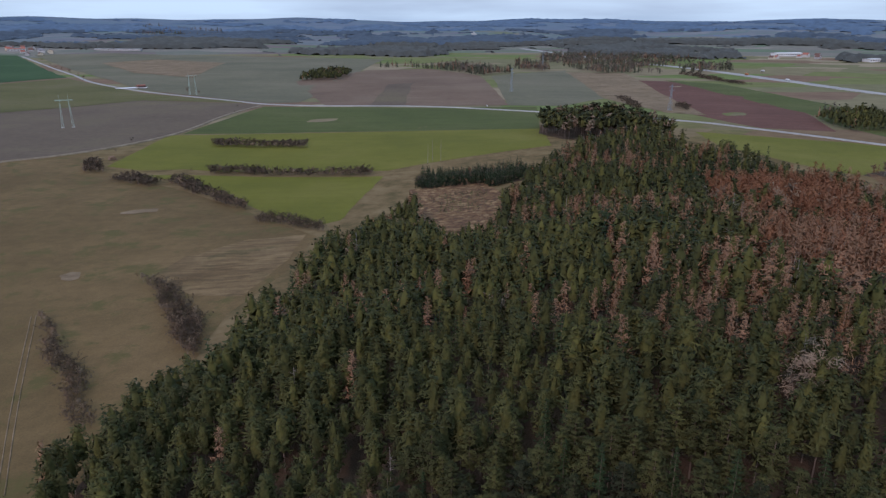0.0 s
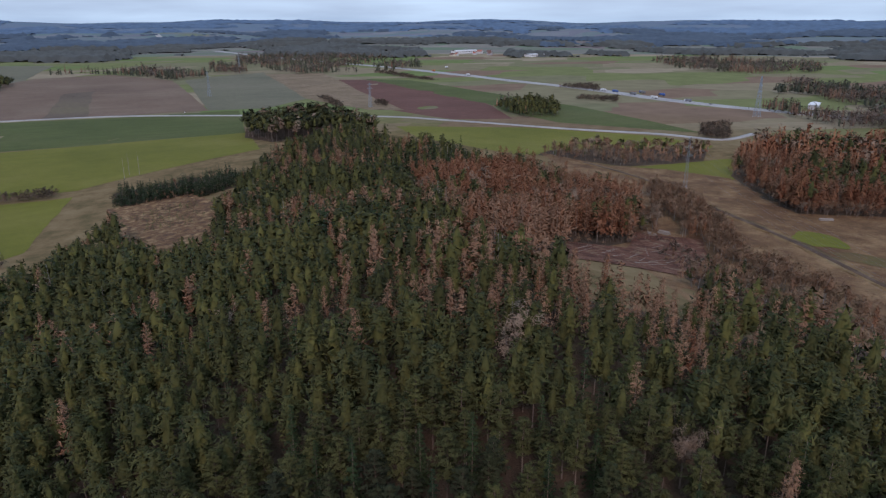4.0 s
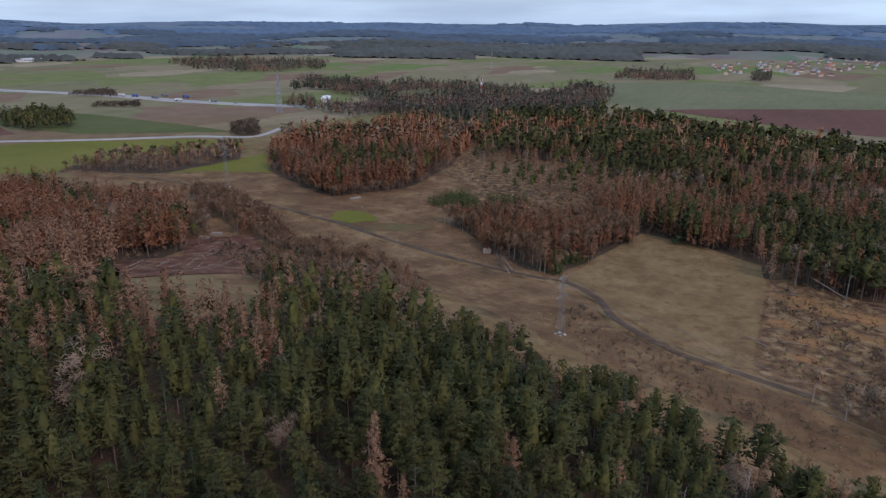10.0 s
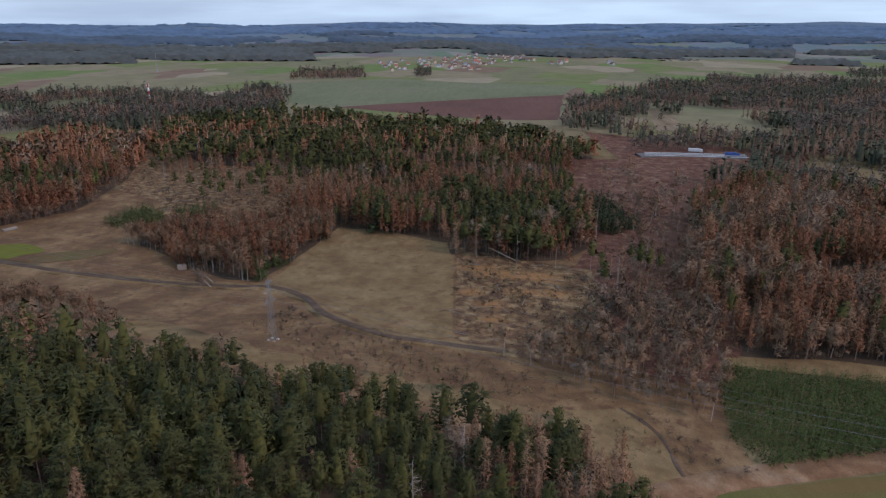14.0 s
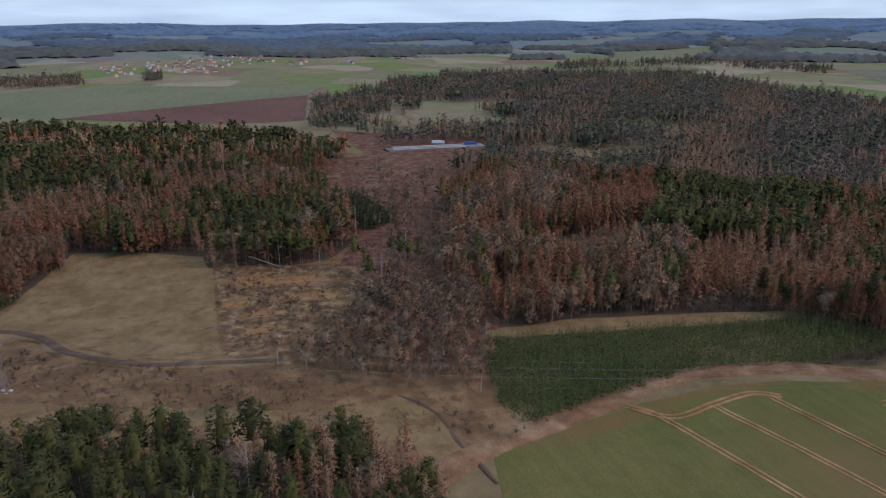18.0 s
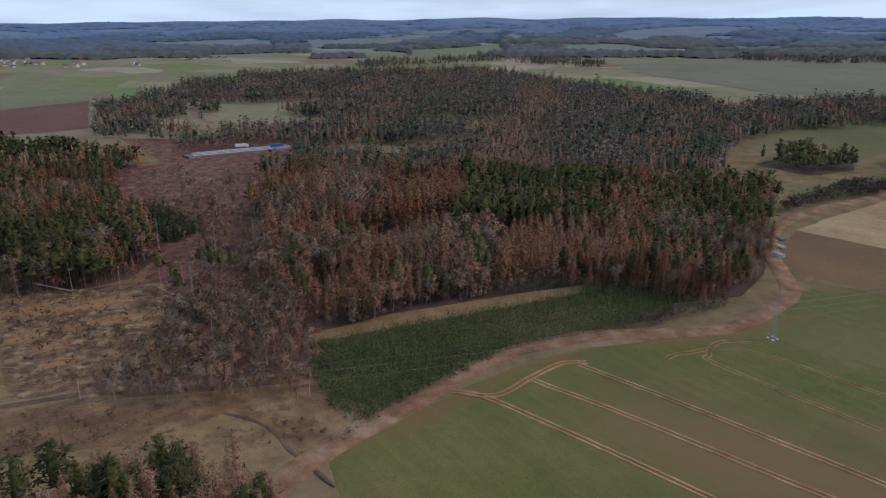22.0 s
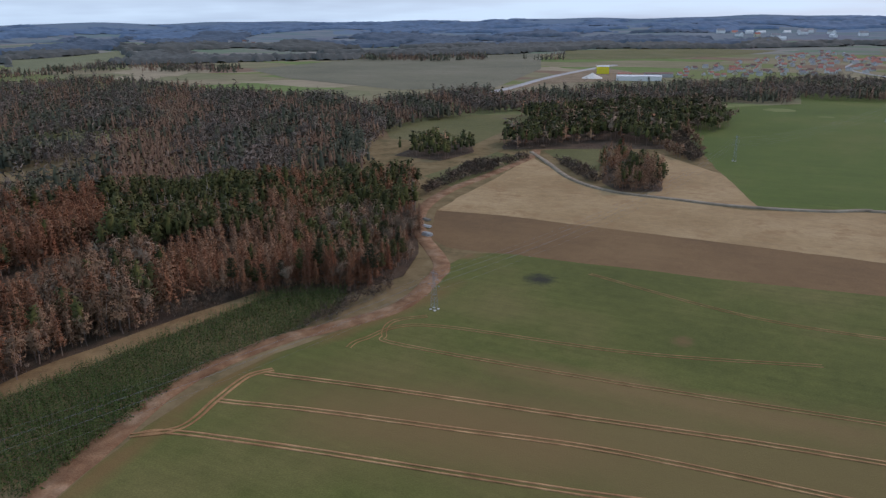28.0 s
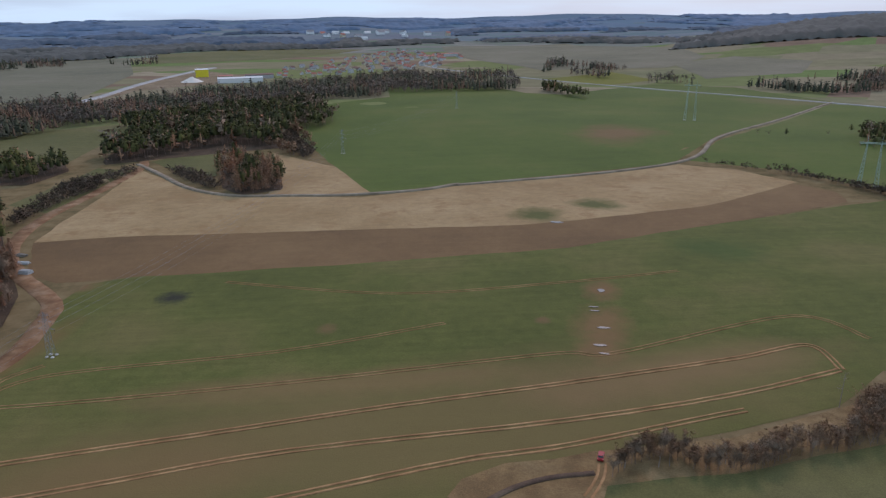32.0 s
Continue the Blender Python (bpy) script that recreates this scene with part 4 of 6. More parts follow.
def inside(x, y, pts):
    hit = np.zeros(len(x), bool)
    px, py = np.array(pts, float).T
    for i in range(len(pts)):
        x0, y0, x1, y1 = px[i], py[i], px[i - 1], py[i - 1]
        c = (y0 > y) != (y1 > y)
        with np.errstate(divide="ignore", invalid="ignore"):
            hit ^= c & (x < (x1 - x0) * (y - y0) / (y1 - y0 + 1e-12) + x0)
    return hit


def scatter(pts, gap, jitter=0.42, edge=0.0):
    """Places in an outline, about a gap apart."""
    a = np.array(pts, float)
    gx, gy = np.arange(a[:, 0].min(), a[:, 0].max() + gap, gap), np.arange(a[:, 1].min(), a[:, 1].max() + gap, gap)
    x, y = (g.ravel().astype(float) for g in np.meshgrid(gx, gy))
    x += RNG.uniform(-jitter, jitter, len(x)) * gap
    y += RNG.uniform(-jitter, jitter, len(y)) * gap
    # the edge of a stand wanders
    ok = inside(x + edge * (np.sin(x / 11 + y / 17) + np.sin(y / 7)), y + edge * (np.sin(y / 13 - x / 9) + np.sin(x / 6 + 1)), pts)
    return x[ok], y[ok]


CLUMP = {"farwood": 2.6, "mixed": 1.9, "greywood": 1.4, "larchmix": 1.5, "redlarch": 1.4, "darkpine": 1.9, "larch": 1.5, "ridge": 1.2, "rough": 1.6, "meadowtufts": 1.8, "scrub": 2.4}
HOLES = []
PLANTED = []
MIXES = {  # mix: (gap, lowest, tallest, shares, label)
    "pine": (5.3, 12, 18, {"pine": 0.875, "spruce": 0.05, "larch": 0.06, "snag": 0.007, "bare": 0.008}, "dense stand of dark green Scots pines"),
    "larch": (5.0, 13, 18, {"larch": 0.6, "pine": 0.32, "snag": 0.02, "red": 0.06}, "band of brown leafless larches among green pines"),
    "redlarch": (4.3, 17, 23, {"red": 0.62, "talllarch": 0.24, "midpine": 0.1, "bare": 0.04}, "stand of dying red-brown conifers"),
    "mixed": (4.6, 15, 21, {"midpine": 0.24, "tallpine": 0.12, "red": 0.24, "talllarch": 0.28, "spruce": 0.04, "snag": 0.04, "bare": 0.04}, "mixed wood of green pines and brown larches"),
    "ridge": (5.2, 15, 21, {"pine": 0.66, "spruce": 0.14, "larch": 0.12, "red": 0.05, "snag": 0.03}, "dark pines with dead stems along the ridge"),
    "sparsetall": (10.0, 15, 22, {"tallpine": 0.4, "talllarch": 0.25, "red": 0.1, "snag": 0.25}, "scattered tall pines left standing on felled ground"),
    "sparse": (11.0, 8, 14, {"bare": 0.45, "birch": 0.3, "brown": 0.15, "larch": 0.1}, "sparse thin leafless trees on the slope"),
    "heather": (5.0, 1.0, 3.2, {"bush": 0.75, "youngspruce": 0.25}, "low dark bushes on the felled ground"),
    "tallpine": (4.8, 19, 23, {"tallpine": 0.92, "bare": 0.08}, "tall pines with long bare trunks on the knoll"),
    "darkpine": (4.8, 17, 23, {"tallpine": 0.42, "midpine": 0.16, "red": 0.19, "talllarch": 0.2, "snag": 0.03}, "wood of dark pines with bare trunks"),
    "knollpine": (4.8, 15, 21, {"midpine": 0.68, "tallpine": 0.12, "talllarch": 0.1, "bare": 0.1}, "copse of dark green pines with a few leafless trees"),
    "spruce_small": (3.0, 6, 10, {"spruce": 1.0}, "block of dark young spruces"),
    "bushspruce": (2.8, 5, 8, {"youngspruce": 1.0}, "clump of bushy dark green spruces"),
    "alders": (3.2, 8, 13, {"birch": 0.35, "brown": 0.45, "red": 0.1, "shrubtree": 0.1}, "row of slender leafless red-brown alders"),
    "plantation": (2.1, 3.8, 5.6, {"youngspruce": 1.0}, "plantation of young green spruces in rows"),
    "birchmix": (4.6, 7, 13, {"birch": 0.4, "larch": 0.3, "bare": 0.2, "pine": 0.1}, "fringe of bare birches and larches"),
    "birchbrown": (3.2, 10, 15, {"birch": 0.55, "red": 0.4, "spruce": 0.05}, "thicket of young brown birches"),
    "bare": (5.5, 4, 9, {"bare": 0.5, "bush": 0.5}, "leafless grey-brown shrubs and small trees"),
    "greywood": (4.8, 16, 21, {"bare": 0.13, "brown": 0.17, "talllarch": 0.32, "midpine": 0.1, "red": 0.28}, "grey-brown leafless wood"),
    "larchmix": (4.4, 15, 20, {"talllarch": 0.42, "red": 0.42, "bare": 0.06, "midpine": 0.1}, "wood of red-brown larches"),
    "farwood": (8.2, 13, 21, {"far": 0.36, "farbrown": 0.3, "fargrey": 0.34}, "distant mixed winter wood"),
    "thicket": (3.6, 6.5, 12, {"shrubtree": 0.65, "brown": 0.25, "bare": 0.1}, "leafless grey-brown thicket along the stream"),
    "streamwood": (5.0, 7, 15, {"bare": 0.45, "brown": 0.25, "birch": 0.15, "bush": 0.15}, "open leafless brown trees along the stream"),
    "hedgerow": (2.0, 5.0, 9.0, {"bare": 0.5, "brown": 0.35, "shrubtree": 0.15}, "leafless brown hedgerow of small trees beside the ditch"),
    "hedge": (2.3, 3.2, 6, {"bush": 0.75, "bare": 0.25}, "leafless brown hedge of shrubs"),
    "rough": (2.8, 0.5, 1.5, {"tussock": 0.46, "brash": 0.5, "darkbush": 0.04}, "straw tussocks and dark brash on felled ground"),
    "scrub": (3.4, 0.5, 1.5, {"redbush": 0.55, "brash": 0.2, "tussock": 0.25}, "low reddish scrub and tussocks in the valley"),
    "meadowtufts": (5.5, 0.4, 0.95, {"tussock": 0.55, "brash": 0.45}, "tussocks of dry grass in the meadow"),
    "saplings": (3.6, 1.5, 3.5, {"youngspruce": 0.7, "bush": 0.3}, "young saplings on felled ground"),
}


def grow(name, kinds, x, y, h, label, category="wood", near_lod=120, far_lod=640, coarse=None):
    """One mesh of many trees of the kinds given at the places given."""
    r = np.hypot(x, y)
    lod = np.where(r < near_lod, 0, np.where(r < 185, 1, np.where(r < far_lod, 2, 3)))
    if coarse is not None:
        lod = np.full(len(r), coarse)
    mats = []
    V, T, M, C, P, N = [], [], [], [], [], []
    off = 0
    z = height(x, y)
    for kind in sorted(set(kinds)):
        _, variants, _, wood_mat, leaf_mat = KINDS[kind]
        slots = []
        for m in (wood_mat, leaf_mat):
            if m not in mats:
                mats.append(m)
            slots.append(mats.index(m))
        slots = np.array(slots)
        for l in range(4):
            sel = np.where((kinds == kind) & (lod == l))[0]
            if not len(sel):
                continue
            which = RNG.integers(0, variants, len(sel))
            for i in range(variants):
                s = sel[which == i]
                if not len(s):
                    continue
                v, t, m, nv, tip = template(kind, l, i)
                a = RNG.uniform(0, 2 * np.pi, len(s))
                w = h[s] * RNG.uniform(0.85, 1.2, len(s))
                ca, sa = np.cos(a) * w, np.sin(a) * w
                X = ca[:, None] * v[:, 0] - sa[:, None] * v[:, 1] + x[s][:, None]
                Y = sa[:, None] * v[:, 0] + ca[:, None] * v[:, 1] + y[s][:, None]
                Z = h[s][:, None] * v[:, 2] + z[s][:, None]
                V.append(np.stack([X, Y, Z], -1).reshape(-1, 3))
                T.append((t[None] + (np.arange(len(s)) * len(v))[:, None, None]).reshape(-1, 3) + off)
                M.append(np.tile(slots[m], len(s)))
                C.append(np.repeat(RNG.random(len(s)), len(v)))
                P.append(np.tile(tip, len(s)))
                c1, s1 = np.cos(a)[:, None], np.sin(a)[:, None]
                N.append(np.stack([c1 * nv[:, 0] - s1 * nv[:, 1], s1 * nv[:, 0] + c1 * nv[:, 1], np.tile(nv[:, 2], (len(s), 1))], -1).reshape(-1, 3))
                off += len(s) * len(v)
    if not V:
        return None
    me = mesh_of(name, np.concatenate(V), np.concatenate(T), mats, np.concatenate(M), np.concatenate(C), tip=np.concatenate(P), normals=np.concatenate(N))
    return tagged(new(name, me), label, category, kind="stuff")


def wood(name, style, pts):
    gap, lo, hi, shares, label = MIXES[style]
    if style == "plantation":
        x, y = scatter(pts, gap, 0.2)
    else:
        x, y = scatter(pts, gap, edge={"hedge": 1.0, "heather": 2.0}.get(style, 3.0))
    for hole in HOLES:
        ok = ~inside(x, y, hole) if style != "saplings" else np.ones(len(x), bool)
        x, y = x[ok], y[ok]
    for taken in () if style in ("rough", "meadowtufts", "scrub") else PLANTED:
        ok = ~inside(x, y, taken)
        x, y = x[ok], y[ok]
    if not style.startswith(("sparse", "rough", "meadow", "scrub")):
        PLANTED.append(pts)
    if style == "farwood":
        thin = -2.3 if name.startswith("north") else -1.3
        w = np.sin(x / 61 + y / 83) + np.sin(x / 37 - y / 49 + 1) + np.sin(y / 29 + 2) * 0.7 + np.sin(x / 211 + 1) + np.sin(y / 173)
        x, y = x[w > thin], y[w > thin]
    far = np.hypot(x, y)
    if style not in ("farwood", "plantation", "hedge"):
        keep = (far < 520) | (RNG.random(len(x)) < 0.48)
        x, y = x[keep], y[keep]
    if style == "hedge":
        keep = RNG.random(len(x)) < np.clip(420 / far, 0.3, 1) ** 1.3
        x, y = x[keep], y[keep]
    if style == "farwood":
        keep = RNG.random(len(x)) < np.clip(1000 / np.hypot(x, y), 0.2, 1) ** 1.5
        x, y = x[keep], y[keep]
    # each kind keeps to its own patches: the strongest of several slow waves, with some chance mixed in
    names, want = list(shares), np.array(list(shares.values()))
    score = []
    for i in range(len(names)):
        p, q, f, g = RNG.uniform(0.5, 1.3, 4)
        wave = np.sin(x * p / 21 + f * 9) * np.cos(y * q / 24 + g * 7) + 0.7 * np.sin((x + y) * q / 37 + g * 5)
        score.append(np.log(want[i]) + CLUMP.get(style, 0.8) * wave + RNG.gumbel(0, 1, len(x)))
    if style in ("redlarch", "mixed", "darkpine", "greywood", "larchmix", "birchbrown"):
        gaps = np.sin(x / 13 + y / 29) + np.sin(y / 11 - x / 23 + 2) + RNG.normal(0, 0.6, len(x)) > -1.5
        x, y, score = x[gaps], y[gaps], [s[gaps] for s in score]
    kinds = np.array(names)[np.argmax(score, axis=0)] if len(x) else np.array([])
    h = RNG.uniform(lo, hi, len(x)) * (1 + 0.16 * np.sin(x / 23) * np.cos(y / 19)) * RNG.uniform(0.82, 1.1, len(x))
    if name in ("hill_pines", "east_larch"):
        # the nearest stand as separate trees
        order = np.argsort(np.hypot(x, y))[: NEAR_TREES if name == "hill_pines" else 140]
        for i in order:
            near_tree(kinds[i], x[i], y[i], h[i])
        rest = np.setdiff1d(np.arange(len(x)), order)
        x, y, h, kinds = x[rest], y[rest], h[rest], kinds[rest]
    if style not in ("farwood", "plantation", "bare", "hedge", "saplings", "thicket", "streamwood", "hedgerow", "sparse", "sparsetall", "heather", "rough", "meadowtufts", "scrub", "bushspruce", "alders"):
        LAYER[0] += 1
        if min(math.hypot(*p) for p in pts) < 700:
            drape(name + "_floor", ragged(pts, 3, 8), "forest_floor", 0.16 + 0.006 * (LAYER[0] % 9), 10 if max(math.hypot(*p) for p in pts) < 620 else 20, "brown forest floor of needles and litter", "forest floor")
            # low growth and saplings under the trees
            close = min(math.hypot(*p) for p in pts) < 330 and name in ("grey_wood", "east_wood", "east_larch", "red_wood", "back_wood", "young_birch")
            ux, uy = scatter(pts, 4.6 if close else 6.5, edge=2.0)
            near = (np.hypot(ux, uy) < 600) & (uy < 620)
            ux, uy = ux[near], uy[near]
            if len(ux) and name not in ("hill_pines", "larch_band", "larch_fill", "ridge_mixed"):
                grow(name + "_undergrowth", RNG.choice(["brown", "shrubtree"] if close else ["bush", "brown"], len(ux)), ux, uy, RNG.uniform(2.5, 8.0, len(ux)) if close else RNG.uniform(1.8, 5.5, len(ux)), "brown leafless undergrowth below the trees", "undergrowth", coarse=3)
    return grow(name, kinds, x, y, h, label, coarse=2 if style == "plantation" else None, far_lod={"farwood": 460, "hedge": 450, "heather": 250}.get(style, 640))


NEAR_TREES = 260
NEAR = {}
NEAR_LABELS = {"pine": "green Scots pine with bare lower trunk", "spruce": "dark green spruce in the stand", "larch": "brown leafless larch among the pines", "snag": "dead grey tree with broken limbs", "bare": "leafless grey broadleaf tree", "red": "dying red-brown conifer at the wood's edge", "talllarch": "tall brown larch at the wood's edge", "midpine": "green pine among brown larches"}
NEAR_NAMES = {"snag": "dead_tree", "red": "dying_conifer", "talllarch": "larch_tree", "midpine": "pine_tree"}


def near_tree(kind, x, y, h):
    """A tree of its own: a trunk and a crown."""
    i = int(RNG.integers(0, KINDS[kind][1]))
    m = pose(x, y, float(height(x, y)), 0, 0, RNG.uniform(0, 360)) @ Matrix.Diagonal((h, h, h, 1))
    if (kind, i) not in NEAR:
        v, t, mi, nv, tip = template(kind, 0, i)
        root = new(NEAR_NAMES.get(kind, kind + "_tree"))
        for slot, part_name in ((0, "trunk"), (1, "crown")):
            tt = t[mi == slot]
            used, inv = np.unique(tt, return_inverse=True)
            ob = new(part_name, mesh_of(part_name, v[used], inv.reshape(-1, 3), [KINDS[kind][3 + slot]], tip=tip[used], normals=nv[used]))
            ob.parent = root
        tagged(root, NEAR_LABELS[kind], "tree", "trees of the near stand")
        NEAR[kind, i] = root
        root.matrix_basis = m
        return root
    src = NEAR[kind, i]
    made = copy_thing(src, Matrix())
    made.matrix_basis = m
    return made


HOLES.append([(-20, 482), (29, 491), (40, 452), (25, 309), (2, 312), (-15, 373)])
HOLES.append([(177, 257), (207, 250), (240, 285), (271, 267), (234, 220), (200, 195), (144, 209)])
HOLES.append([(697, -165), (693, -274), (564, -224), (559, -133)])
HOLES.append([(1065, -259), (958, -266), (834, -244), (714, -201), (746, -187)])
wood("larch_band", "larch", [(52, 239), (76, 212), (105, 206), (115, 137), (151, 136), (122, 95), (104, 93), (98, 122), (50, 145)])
wood("red_stand", "redlarch", [(167, 427), (238, 427), (274, 362), (261, 311), (226, 266), (168, 239), (112, 202), (136, 321)])
wood("ridge_mixed", "ridge", [(39, 395), (99, 555), (193, 683), (203, 531), (233, 440), (178, 347), (74, 200), (49, 250), (28, 283)])
wood("tall_pines", "tallpine", [(104, 741), (121, 684), (194, 684), (222, 653), (229, 843), (119, 835)])
wood("pine_row", "pine", [(229, 591), (235, 551), (255, 482), (242, 478), (222, 552)])
wood("young_spruces", "spruce_small", [(-16, 486), (27, 479), (73, 498), (65, 541), (-19, 532)])
wood("valley_edge", "birchmix", [(291, 392), (275, 322), (218, 193), (207, 141), (199, 117), (178, 114), (173, 166), (238, 268), (286, 359)])
wood("edge_larch", "larchmix", [(155, 6), (144, -15), (146, -28), (143, -37), (121, -34), (114, -16), (131, -3)])
wood("hill_pines", "pine", [(-93, 125), (-96, 136), (-88, 173), (-78, 188), (-73, 211), (-68, 222), (-69, 250), (-57, 295), (-50, 316), (-42, 366), (-15, 408), (58, 417), (109, 445), (161, 421), (190, 342), (85, 212), (85, 167), (114, 137), (133, 121), (151, 102), (172, 89), (177, 74), (176, 59), (170, 49), (172, 55), (167, 38), (162, 24), (156, 9), (156, 6), (143, -14), (145, -28), (142, -37), (123, -35), (105, -32), (74, -6), (47, 46), (9, 76), (-65, 90)])
wood("alder_row", "alders", [(316, 376), (324, 319), (264, 228), (244, 164), (233, 134), (234, 182), (259, 256)])
wood("west_wood", "redlarch", [(428, 399), (386, 326), (378, 294), (433, 266), (513, 278), (657, 314), (709, 313), (710, 415), (561, 495)])
wood("west_wood_front", "thicket", [(424, 388), (375, 291), (428, 263), (495, 269), (502, 292), (414, 310)])
wood("mast_wood", "darkpine", [(672, 325), (607, 287), (579, 235), (587, 180), (654, 157), (659, 124), (730, 50), (665, 8), (790, 15), (853, 107), (900, 245), (787, 349)])
wood("clear_wood", "mixed", [(518, 119), (562, 34), (539, 1), (386, -5), (383, 16), (397, 47), (409, 83), (422, 114)])
wood("bush_east", "bushspruce", [(413, 186), (428, 167), (447, 177), (438, 196)])
wood("birch_front", "bushspruce", [(306, 111), (305, 100), (340, 98), (358, 98), (336, 105), (316, 113)])
wood("dark_bush", "bushspruce", [(415, 232), (387, 213), (387, 201), (410, 199), (440, 215), (432, 232)])
wood("young_birch", "birchbrown", [(361, 191), (330, 155), (304, 117), (307, 101), (343, 99), (406, 82), (449, 101), (392, 170), (367, 194)])
wood("back_wood", "mixed", [(399, 89), (407, 54), (380, 15), (346, -14), (350, -49), (384, -71), (448, -74), (532, -68), (576, -18), (558, 75), (487, 112), (431, 103)])
wood("back_wood_far", "darkpine", [(533, 145), (548, 74), (567, -18), (580, -87), (663, -112), (749, -44), (814, 110), (872, 235)])
wood("plateau_wood", "farwood", [(846, -110), (748, -195), (704, -322), (1355, -595), (1325, -330), (1144, -160)])
wood("stream_thicket", "streamwood", [(221, -22), (205, -30), (191, -44), (190, -55), (188, -74), (216, -86), (244, -99), (286, -93), (297, -77), (273, -56), (239, -32)])
wood("red_wood", "redlarch", [(318, -106), (316, -112), (346, -136), (336, -243), (418, -299), (529, -219), (486, -169), (420, -137)])
wood("grey_wood", "greywood", [(255, -82), (236, -97), (236, -129), (226, -179), (291, -233), (330, -143), (313, -105), (296, -93)])
wood("east_wood", "larchmix", [(226, -179), (231, -214), (213, -241), (183, -257), (177, -280), (242, -365), (282, -257), (276, -215)])
wood("east_pines", "darkpine", [(311, -226), (280, -285), (215, -310), (204, -347), (244, -426), (255, -447), (328, -431), (417, -307), (433, -226)])
wood("east_larch", "larchmix", [(231, -211), (206, -227), (177, -247), (167, -277), (179, -313), (203, -352), (230, -320), (230, -233)])
wood("north_wood", "farwood", [(846, -104), (565, -191), (427, -230), (371, -386), (330, -490), (629, -900), (1390, -1040), (1495, -385), (1088, -146)])
wood("north_wood_b", "farwood", [(692, -205), (502, -262), (396, -342), (364, -522), (408, -649), (430, -735), (364, -913), (510, -1150), (606, -733), (1435, -1080), (1615, -515)])
wood("field_clump", "pine", [(335, -564), (290, -554), (279, -603), (295, -631), (347, -650), (341, -559)])
wood("far_clump", "knollpine", [(259, -628), (227, -653), (178, -726), (111, -705), (127, -809), (214, -862), (284, -790), (266, -643)])
wood("corner_clump", "mixed", [(132, -522), (112, -500), (87, -511), (101, -587), (144, -629), (151, -601)])
wood("slope_row", "hedge", [(119, -719), (84, -636), (75, -672), (127, -830)])
wood("village_wood", "farwood", [(362, -893), (294, -932), (182, -1070), (18, -1134), (15, -1235), (200, -1260), (385, -1220), (443, -978)])
wood("village_wood_b", "farwood", [(247, -1054), (183, -1181), (-5, -1210), (-225, -1225), (-270, -1555), (-10, -1575), (245, -1265)])
wood("hedge_thicket", "hedgerow", [(-57, -156), (-75, -155), (-96, -156), (-116, -156), (-142, -165), (-180, -183), (-191, -197), (-154, -182), (-125, -167), (-95, -164), (-62, -161)])
wood("clump_mid", "pine", [(468, 875), (449, 773), (497, 754), (568, 865), (544, 902)])
wood("pylon_bushes", "hedge", [(549, 562), (560, 528), (648, 618), (605, 615)])
wood("mound_bushes", "birchmix", [(323, 519), (364, 457), (455, 460), (511, 510), (430, 540), (351, 544)])
wood("copse_a", "farwood", [(-185, 1850), (25, 1965), (170, 1680), (85, 1600), (-5, 1790), (-130, 1920)])
FAR_STANDS.append([(-620, 3530), (-220, 3350), (455, 3270), (625, 2505), (985, 2320), (1090, 2675), (885, 3075), (320, 3495), (-260, 3920)])
FAR_STANDS.append([(-1285, 2810), (-1020, 2850), (-925, 2930), (-1025, 3225), (-1065, 3040)])
wood("copse_d", "farwood", [(489, 918), (471, 806), (502, 783), (566, 809), (559, 880), (490, 908)])
wood("mast_town", "farwood", [(808, 712), (707, 460), (778, 374), (898, 257), (1118, 306), (1210, 540), (1195, 1020)])
FAR_STANDS.append([(-850, -2165), (-915, -2025), (-1055, -2135), (-1055, -1715), (-1245, -1720), (-1435, -1675), (-1910, -2255), (-1640, -2295), (-2240, -3915), (-1865, -3810), (-1080, -2635)])
wood("right_copse", "farwood", [(-615, -1275), (-650, -1105), (-695, -1065), (-790, -1075), (-920, -1080), (-1145, -1355), (-970, -1325), (-735, -1260)])
wood("right_strip", "farwood", [(-345, -1605), (-430, -1450), (-495, -1335), (-585, -1225), (-630, -1325), (-535, -1630), (-430, -1945)])
wood("right_clump", "pine", [(-250, -1175), (-280, -1125), (-298, -1057), (-306, -1086), (-280, -1265)])
wood("right_pines", "pine", [(-438, -611), (-474, -578), (-544, -671), (-500, -696)])
wood("hedge_h", "hedge", [(-253, -576), (-286, -536), (-321, -490), (-336, -438), (-350, -407), (-356, -416), (-326, -499), (-281, -545)])
wood("ditch_hedge", "hedge", [(-149, 312), (-118, 287), (-90, 234), (-85, 209), (-106, 242), (-126, 281)])
wood("ditch_low", "hedge", [(-170, 266), (-154, 249), (-116, 200), (-98, 174), (-109, 176), (-142, 224)])
wood("hedge_a", "hedge", [(-258, 523), (-219, 506), (-220, 520), (-254, 549)])
wood("hedge_b", "hedge", [(-218, 520), (-175, 479), (-128, 436), (-131, 450), (-175, 502), (-208, 535)])
wood("hedge_c", "hedge", [(-193, 558), (-144, 549), (-56, 540), (-57, 556), (-148, 565), (-199, 576)])
wood("hedge_d", "hedge", [(-116, 412), (-81, 388), (-70, 381), (-74, 397), (-111, 428)])
wood("hedge_e", "hedge", [(-231, 686), (-181, 677), (-133, 674), (-138, 700), (-194, 705), (-237, 712)])
wood("bush_a", "hedge", [(-292, 551), (-278, 552), (-296, 594), (-316, 605)])
wood("bush_b", "pine", [(-295, 1460), (-220, 1485), (-210, 1655), (-255, 1730), (-305, 1590)])
